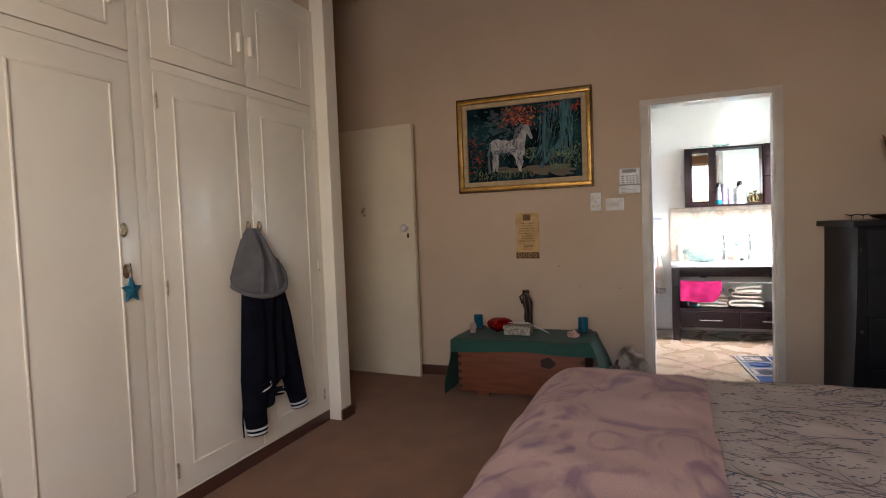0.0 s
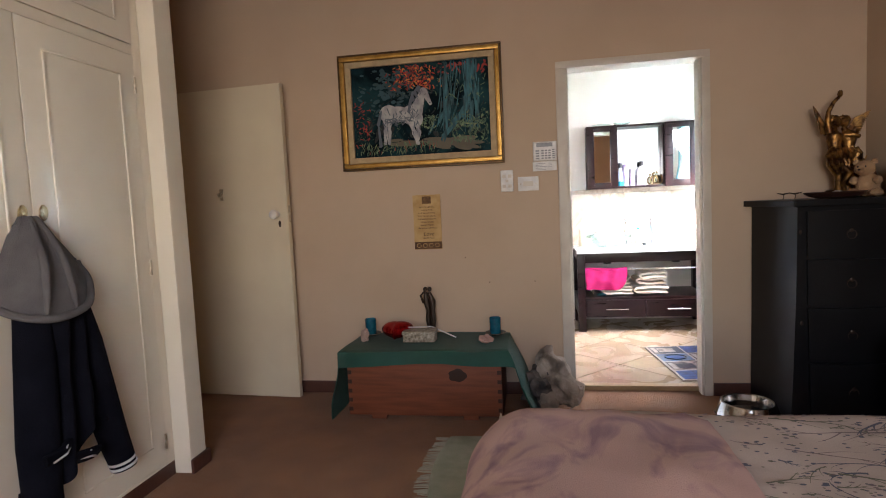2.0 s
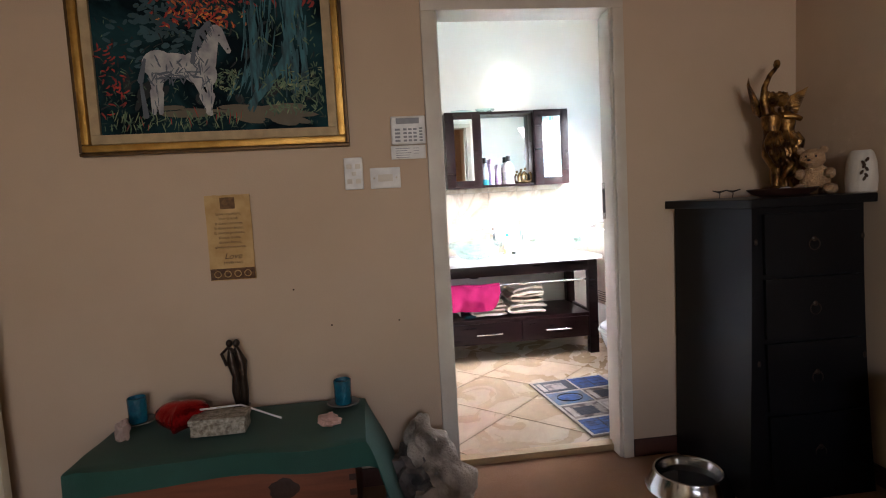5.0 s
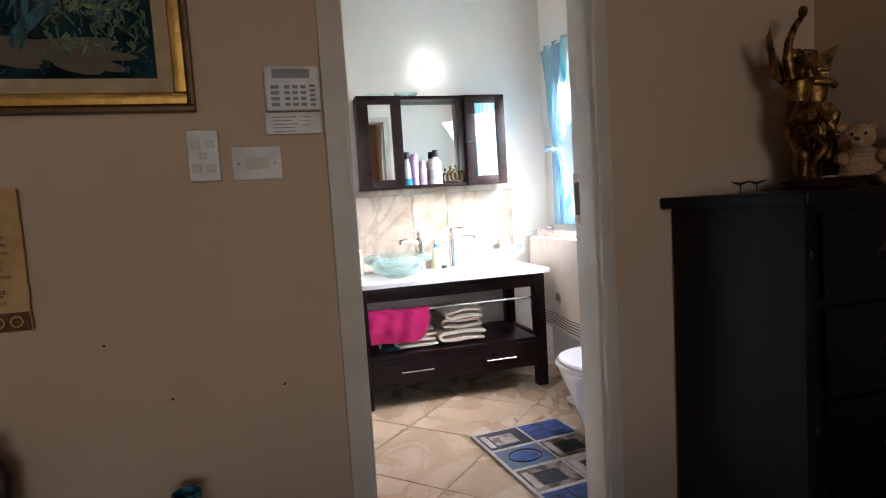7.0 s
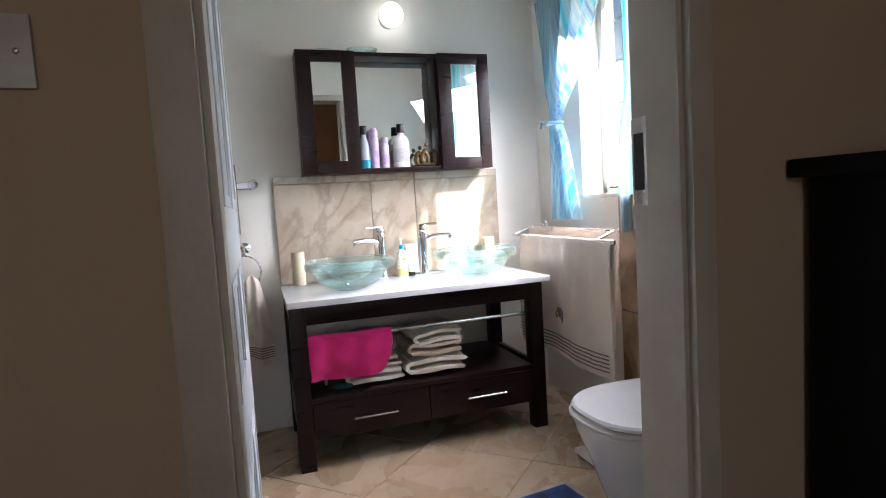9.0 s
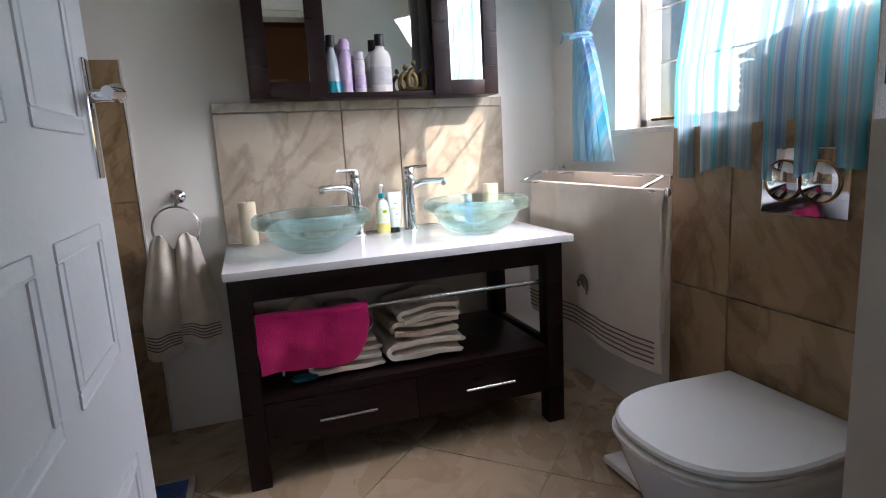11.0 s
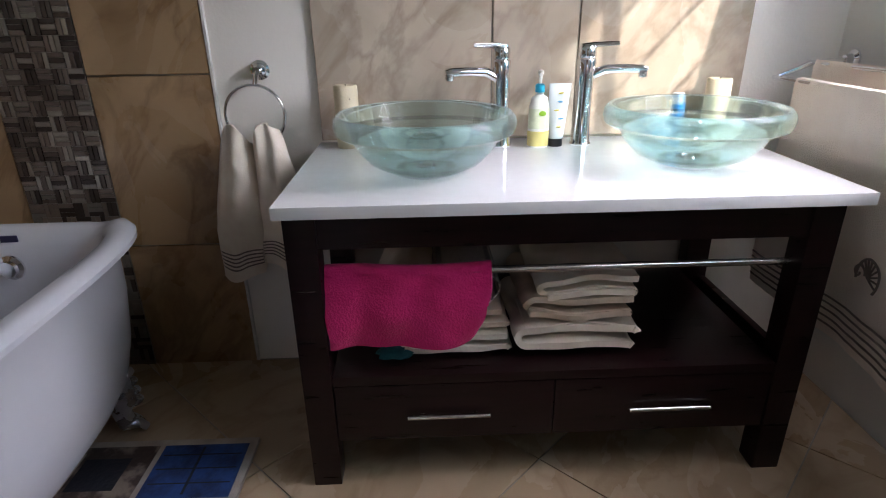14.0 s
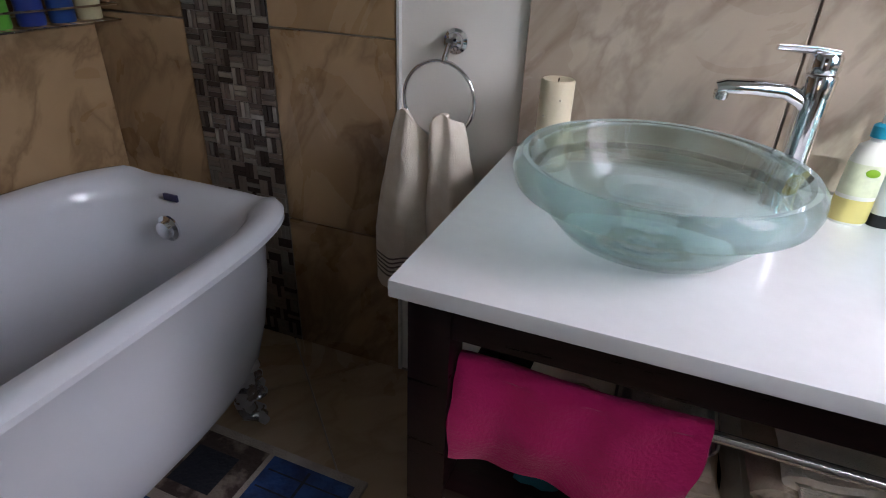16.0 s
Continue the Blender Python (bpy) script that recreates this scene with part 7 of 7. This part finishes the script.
part("strap", tube([(-0.02, 3.42, 0.06), (0.04, 3.40, 0.03), (0.0, 3.35, 0.008), (0.05, 3.33, 0.008), (0.09, 3.34, 0.008)], 0.010, 8, flat=0.35), CANV, bag, "loose strap")
part("strap", tube([(0.01, 3.46, 0.14), (0.045, 3.45, 0.09), (0.035, 3.43, 0.03)], 0.009, 8, flat=0.4), BLACKPLASTIC, bag, "black strap")
bowl = thing("dog_bowl", (0.985, 3.375, 0), "stainless steel pet bowl with water", "bowl")
part("shell", lathe([(0.115, 0.0), (0.170, 0.0), (0.172, 0.007), (0.163, 0.014), (0.143, 0.070), (0.139, 0.079), (0.132, 0.081), (0.125, 0.076), (0.112, 0.024), (0, 0.019)], (0.985, 3.375, 0.0), 52), mat("polished_steel", (0.55, 0.53, 0.50), 0.16, 1.0, scale=8, bump=0, rough_var=0.05), bowl)
part("rubber_foot", lathe([(0.14, 0), (0.1695, 0.0), (0.1695, 0.003), (0.14, 0.003), (0.14, 0)], (0.985, 3.375, -0.0005), 40), BLACKPLASTIC, bowl)
part("water", lathe([(0, 0.045), (0.117, 0.045)], (0.985, 3.375, 0.0), 40), mat("still_water", (0.05, 0.05, 0.05), 0.03, bump=0, transmission=0.5, ior=1.33, rough_var=0.01), bowl, "still water")
bk = thing("laundry_basket", (1.585, 2.86, 0), "orange-brown wicker basket beside the cabinet", "basket")
CANE = mat("orange_cane", (0.34, 0.14, 0.05), 0.6, col2=(0.22, 0.08, 0.03), scale=20, bump=0.3)
for k in range(26):
    z = 0.012 + 0.0205 * k
    r = 0.10 + 0.028 * (k / 25) ** 0.8
    part("woven_band", tube([(1.59 + (r + 0.004 * math.sin(a * 11 + k * math.pi)) * math.cos(a), 2.86 + (r + 0.004 * math.sin(a * 11 + k * math.pi)) * math.sin(a), z) for a in np.linspace(0, 6.283, 40, False)], 0.0102, 6, True), CANE, bk)
part("lining", lathe([(0, 0.004), (0.095, 0.004), (0.12, 0.52), (0.115, 0.52), (0.09, 0.01), (0, 0.01)], (1.59, 2.86, 0), 24), CANE, bk)

# ---- bedroom: on the cabinet ----
CT = 1.186
ang = bmesh.new()
ax0, ay0 = 1.535, 3.56


def ap(x, z, y=0.0):
    return (ax0 + 0.9 * x, ay0 + y, CT + 0.97 * z)


for x, lean in ((-0.04, 0.0), (0.04, -0.03)):
    tube([ap(x * 0.6 + 0.01, 0.04), ap(x * 0.7 + 0.015, 0.12), ap(x, 0.19), ap(x - 0.003, 0.235), ap(x - 0.002, 0.27), ap(x, 0.32), ap(x + lean * 0.3, 0.355), ap(x + lean * 0.6, 0.375), ap(x + lean, 0.395)], [0.016, 0.022, 0.038, 0.033, 0.028, 0.038, 0.040, 0.017, 0.013], 18, bm=ang)
    blob(ap(x + lean * 1.1 + 0.008, 0.425), (0.024, 0.026, 0.031), 0.25, bm=ang)
    blob(ap(x + lean * 1.1 + 0.010, 0.438, 0.008), (0.029, 0.026, 0.026), 0.5, bm=ang, seed=x * 40, freq=5.0)
    tube([ap(x + 0.01, 0.20, -0.025), ap(x * 0.5 + 0.045, 0.135, -0.045), ap(x * 0.5 + 0.02, 0.07, -0.02), ap(x * 0.5 + 0.035, 0.015, -0.02)], [0.022, 0.019, 0.013, 0.008], 12, bm=ang)
for k in range(9):
    c = -0.075 + 0.017 * k
    tube([ap(c, 0.225 + 0.012 * math.sin(k * 3.3), -0.034), ap(c + 0.012 * math.sin(k * 5.1), 0.185, -0.046), ap(c * 0.6 + 0.012 * math.sin(k * 2.7), 0.14 + 0.02 * math.sin(k * 4.0), -0.036)], [0.009, 0.013, 0.004], 8, bm=ang)
tube([ap(-0.062, 0.365), ap(-0.078, 0.43), ap(-0.072, 0.485), ap(-0.045, 0.535), ap(-0.022, 0.557), ap(-0.012, 0.567)], [0.020, 0.016, 0.012, 0.010, 0.009, 0.008], 12, bm=ang)
blob(ap(-0.008, 0.583), (0.014, 0.013, 0.019), 0.2, bm=ang)
tube([ap(0.0, 0.35, -0.03), ap(0.04, 0.345, -0.05), ap(0.075, 0.335, -0.045)], 0.012, 10, bm=ang)
for k in range(14):
    tube([ap(-0.060, 0.35 + 0.003 * k, 0.03), ap(-0.105 - 0.0022 * k, 0.385 + 0.009 * k, 0.03), ap(-0.118 - 0.0035 * k, 0.36 + 0.0125 * k, -0.01)], [0.009, 0.013, 0.003], 8, bm=ang, flat=0.5)
    tube([ap(0.055, 0.34 + 0.003 * k, 0.03), ap(0.095, 0.362 + 0.006 * k, 0.035), ap(0.095 + 0.0055 * k, 0.335 + 0.0112 * k, 0.01)], [0.009, 0.013, 0.003], 8, bm=ang, flat=0.5)
for k in range(13):
    c = -0.095 + 0.0155 * k
    tube([ap(c * 0.75, 0.275 + 0.010 * math.sin(k * 2.1), -0.030), ap(c + 0.010 * math.sin(k * 5.1), 0.235 + 0.012 * math.sin(k * 3.7), -0.044), ap(c * 0.85 + 0.02 * math.sin(k * 1.7), 0.19 + 0.02 * math.sin(k * 4.4), -0.030)], [0.010, 0.015, 0.005], 8, bm=ang)
for k in range(6):
    tube([ap(0.05, 0.235 - 0.008 * k, 0.0), ap(0.095, 0.225 - 0.010 * k, -0.012), ap(0.128 - 0.004 * k, 0.205 - 0.013 * k, -0.005)], [0.009, 0.011, 0.004], 8, bm=ang, flat=0.6)
blob(ap(-0.005, 0.022), (0.072, 0.05, 0.025), 0.5, bm=ang, seed=2.0)
blob(ap(0.015, 0.09, 0.02), (0.036, 0.028, 0.085), 0.4, bm=ang, seed=4.0)
for k in range(9):
    tube([ap(0.035, 0.05, 0.02), ap(0.085 + 0.004 * k, 0.10 + 0.006 * k, 0.015), ap(0.10 + 0.006 * k, 0.135 + 0.012 * k, 0.01)], [0.010, 0.013, 0.004], 8, bm=ang, flat=0.5)
tagged(part("statue", ang, BRASS), "antique gold statue of two winged figures, one arm raised", "statue")
dsh = thing("wooden_dish", (1.43, 3.40, CT), "dark shallow boat-shaped wooden dish on the cabinet", "dish")
part("dish", lathe([(0, 0.0), (0.09, 0.0), (0.13, 0.012), (0.155, 0.030), (0.150, 0.033), (0.125, 0.018), (0.085, 0.008), (0, 0.008)], (1.43, 3.40, CT), 44, squash=(1, 0.5)), mat("dark_red_wood", (0.035, 0.014, 0.010), 0.4, scale=8), dsh)
part("pebble", blob((1.44, 3.40, CT + 0.024), (0.03, 0.022, 0.014), 0.2), WHITEPLASTIC, dsh, "pale pebble")


def teddy(name, x, y, s_, material, snout, label):
    bm = bmesh.new()
    blob((x, y, CT + 0.062 * s_), (0.055 * s_, 0.05 * s_, 0.064 * s_), 0.12, bm=bm)
    blob((x - 0.01 * s_, y - 0.012 * s_, CT + 0.148 * s_), (0.047 * s_, 0.042 * s_, 0.042 * s_), 0.10, bm=bm)
    blob((x - 0.018 * s_, y - 0.052 * s_, CT + 0.136 * s_), (0.020 * s_, 0.018 * s_, 0.016 * s_), 0.1, bm=bm)
    for d in (-1, 1):
        blob((x - 0.01 * s_ + d * 0.040 * s_, y - 0.005 * s_, CT + 0.182 * s_), (0.016 * s_, 0.010 * s_, 0.016 * s_), 0.1, bm=bm, sub=2)
        blob((x + d * 0.052 * s_, y - 0.05 * s_, CT + 0.022 * s_), (0.028 * s_, 0.05 * s_, 0.022 * s_), 0.15, bm=bm)
        blob((x + d * 0.052 * s_, y - 0.03 * s_, CT + 0.085 * s_), (0.020 * s_, 0.036 * s_, 0.022 * s_), 0.15, bm=bm)
    t = thing(name, (x, y, CT), label, "soft toy", "soft toys")

    def turned(piece):
        """Turn a piece about the toy's upright axis, to face the doorway."""
        bmesh.ops.rotate(piece, verts=piece.verts, cent=(x, y, CT), matrix=pose(0, 0, 0, 0, 0, -42).to_3x3())
        return piece

    f = part("body", turned(bm), material, t)
    part("nose", turned(blob((x - 0.019 * s_, y - 0.0695 * s_, CT + 0.141 * s_), (0.007 * s_, 0.005 * s_, 0.005 * s_), sub=2)), snout, f, "dark nose")
    for d in (-1, 1):
        part("eye", turned(blob((x - 0.012 * s_ + d * 0.017 * s_, y - 0.0535 * s_, CT + 0.157 * s_), (0.004 * s_, 0.003 * s_, 0.005 * s_), sub=2)), snout, f)


teddy("teddy_bear", 1.60, 3.43, 1.0, mat("cream_plush", (0.52, 0.33, 0.18), 0.95, col2=(0.42, 0.255, 0.135), scale=30, bump=1.0, bump_scale=160, sheen=0.05), BLACKPLASTIC, "small cream teddy bear sitting on the cabinet")
tagged(part("brown_plush", blob((1.665, 3.585, CT + 0.085), (0.060, 0.058, 0.088), 0.15, sub=4), mat("russet_plush", (0.20, 0.075, 0.03), 0.95, col2=(0.14, 0.05, 0.02), scale=30, bump=1.0, bump_scale=140, sheen=0.05)), "russet plush toy behind the cream bear", "soft toy", "soft toys")
jr = thing("ceramic_jar", (1.668, 3.275, CT), "white ceramic jar with painted leaf sprig", "jar")
part("jar", lathe([(0, 0), (0.046, 0), (0.052, 0.006), (0.055, 0.05), (0.050, 0.12), (0.040, 0.155), (0.032, 0.165), (0.026, 0.163), (0.03, 0.15), (0, 0.14)], (1.668, 3.275, CT), 36), mat("matt_ceramic", (0.60, 0.54, 0.46), 0.5, scale=10), jr)
for k in range(7):
    a, z = -2.15 + 0.16 * math.sin(k * 2.4), 0.055 + 0.012 * k
    part("leaf", blob((1.668 + 0.0545 * math.cos(a), 3.275 + 0.0545 * math.sin(a), CT + z), (0.006, 0.004, 0.011), 0.1, pose(0, 0, 0, 0, 40 * (-1) ** k, 0), sub=2), INK, jr, "painted dark leaf")
tw = thing("twig_ornament", (1.24, 3.5, CT), "small bent wire insect ornaments on the cabinet", "ornament")
for x in (1.215, 1.275):
    part("wire_stem", tube([(x, 3.50, CT + 0.001), (x + 0.004, 3.50, CT + 0.02), (x + 0.002, 3.50, CT + 0.03)], 0.002, 6), BRONZE, tw)
    part("wire_wing", tube([(x - 0.032, 3.495, CT + 0.036), (x, 3.50, CT + 0.028), (x + 0.036, 3.497, CT + 0.037)], [0.002, 0.005, 0.002], 6), BRONZE, tw)
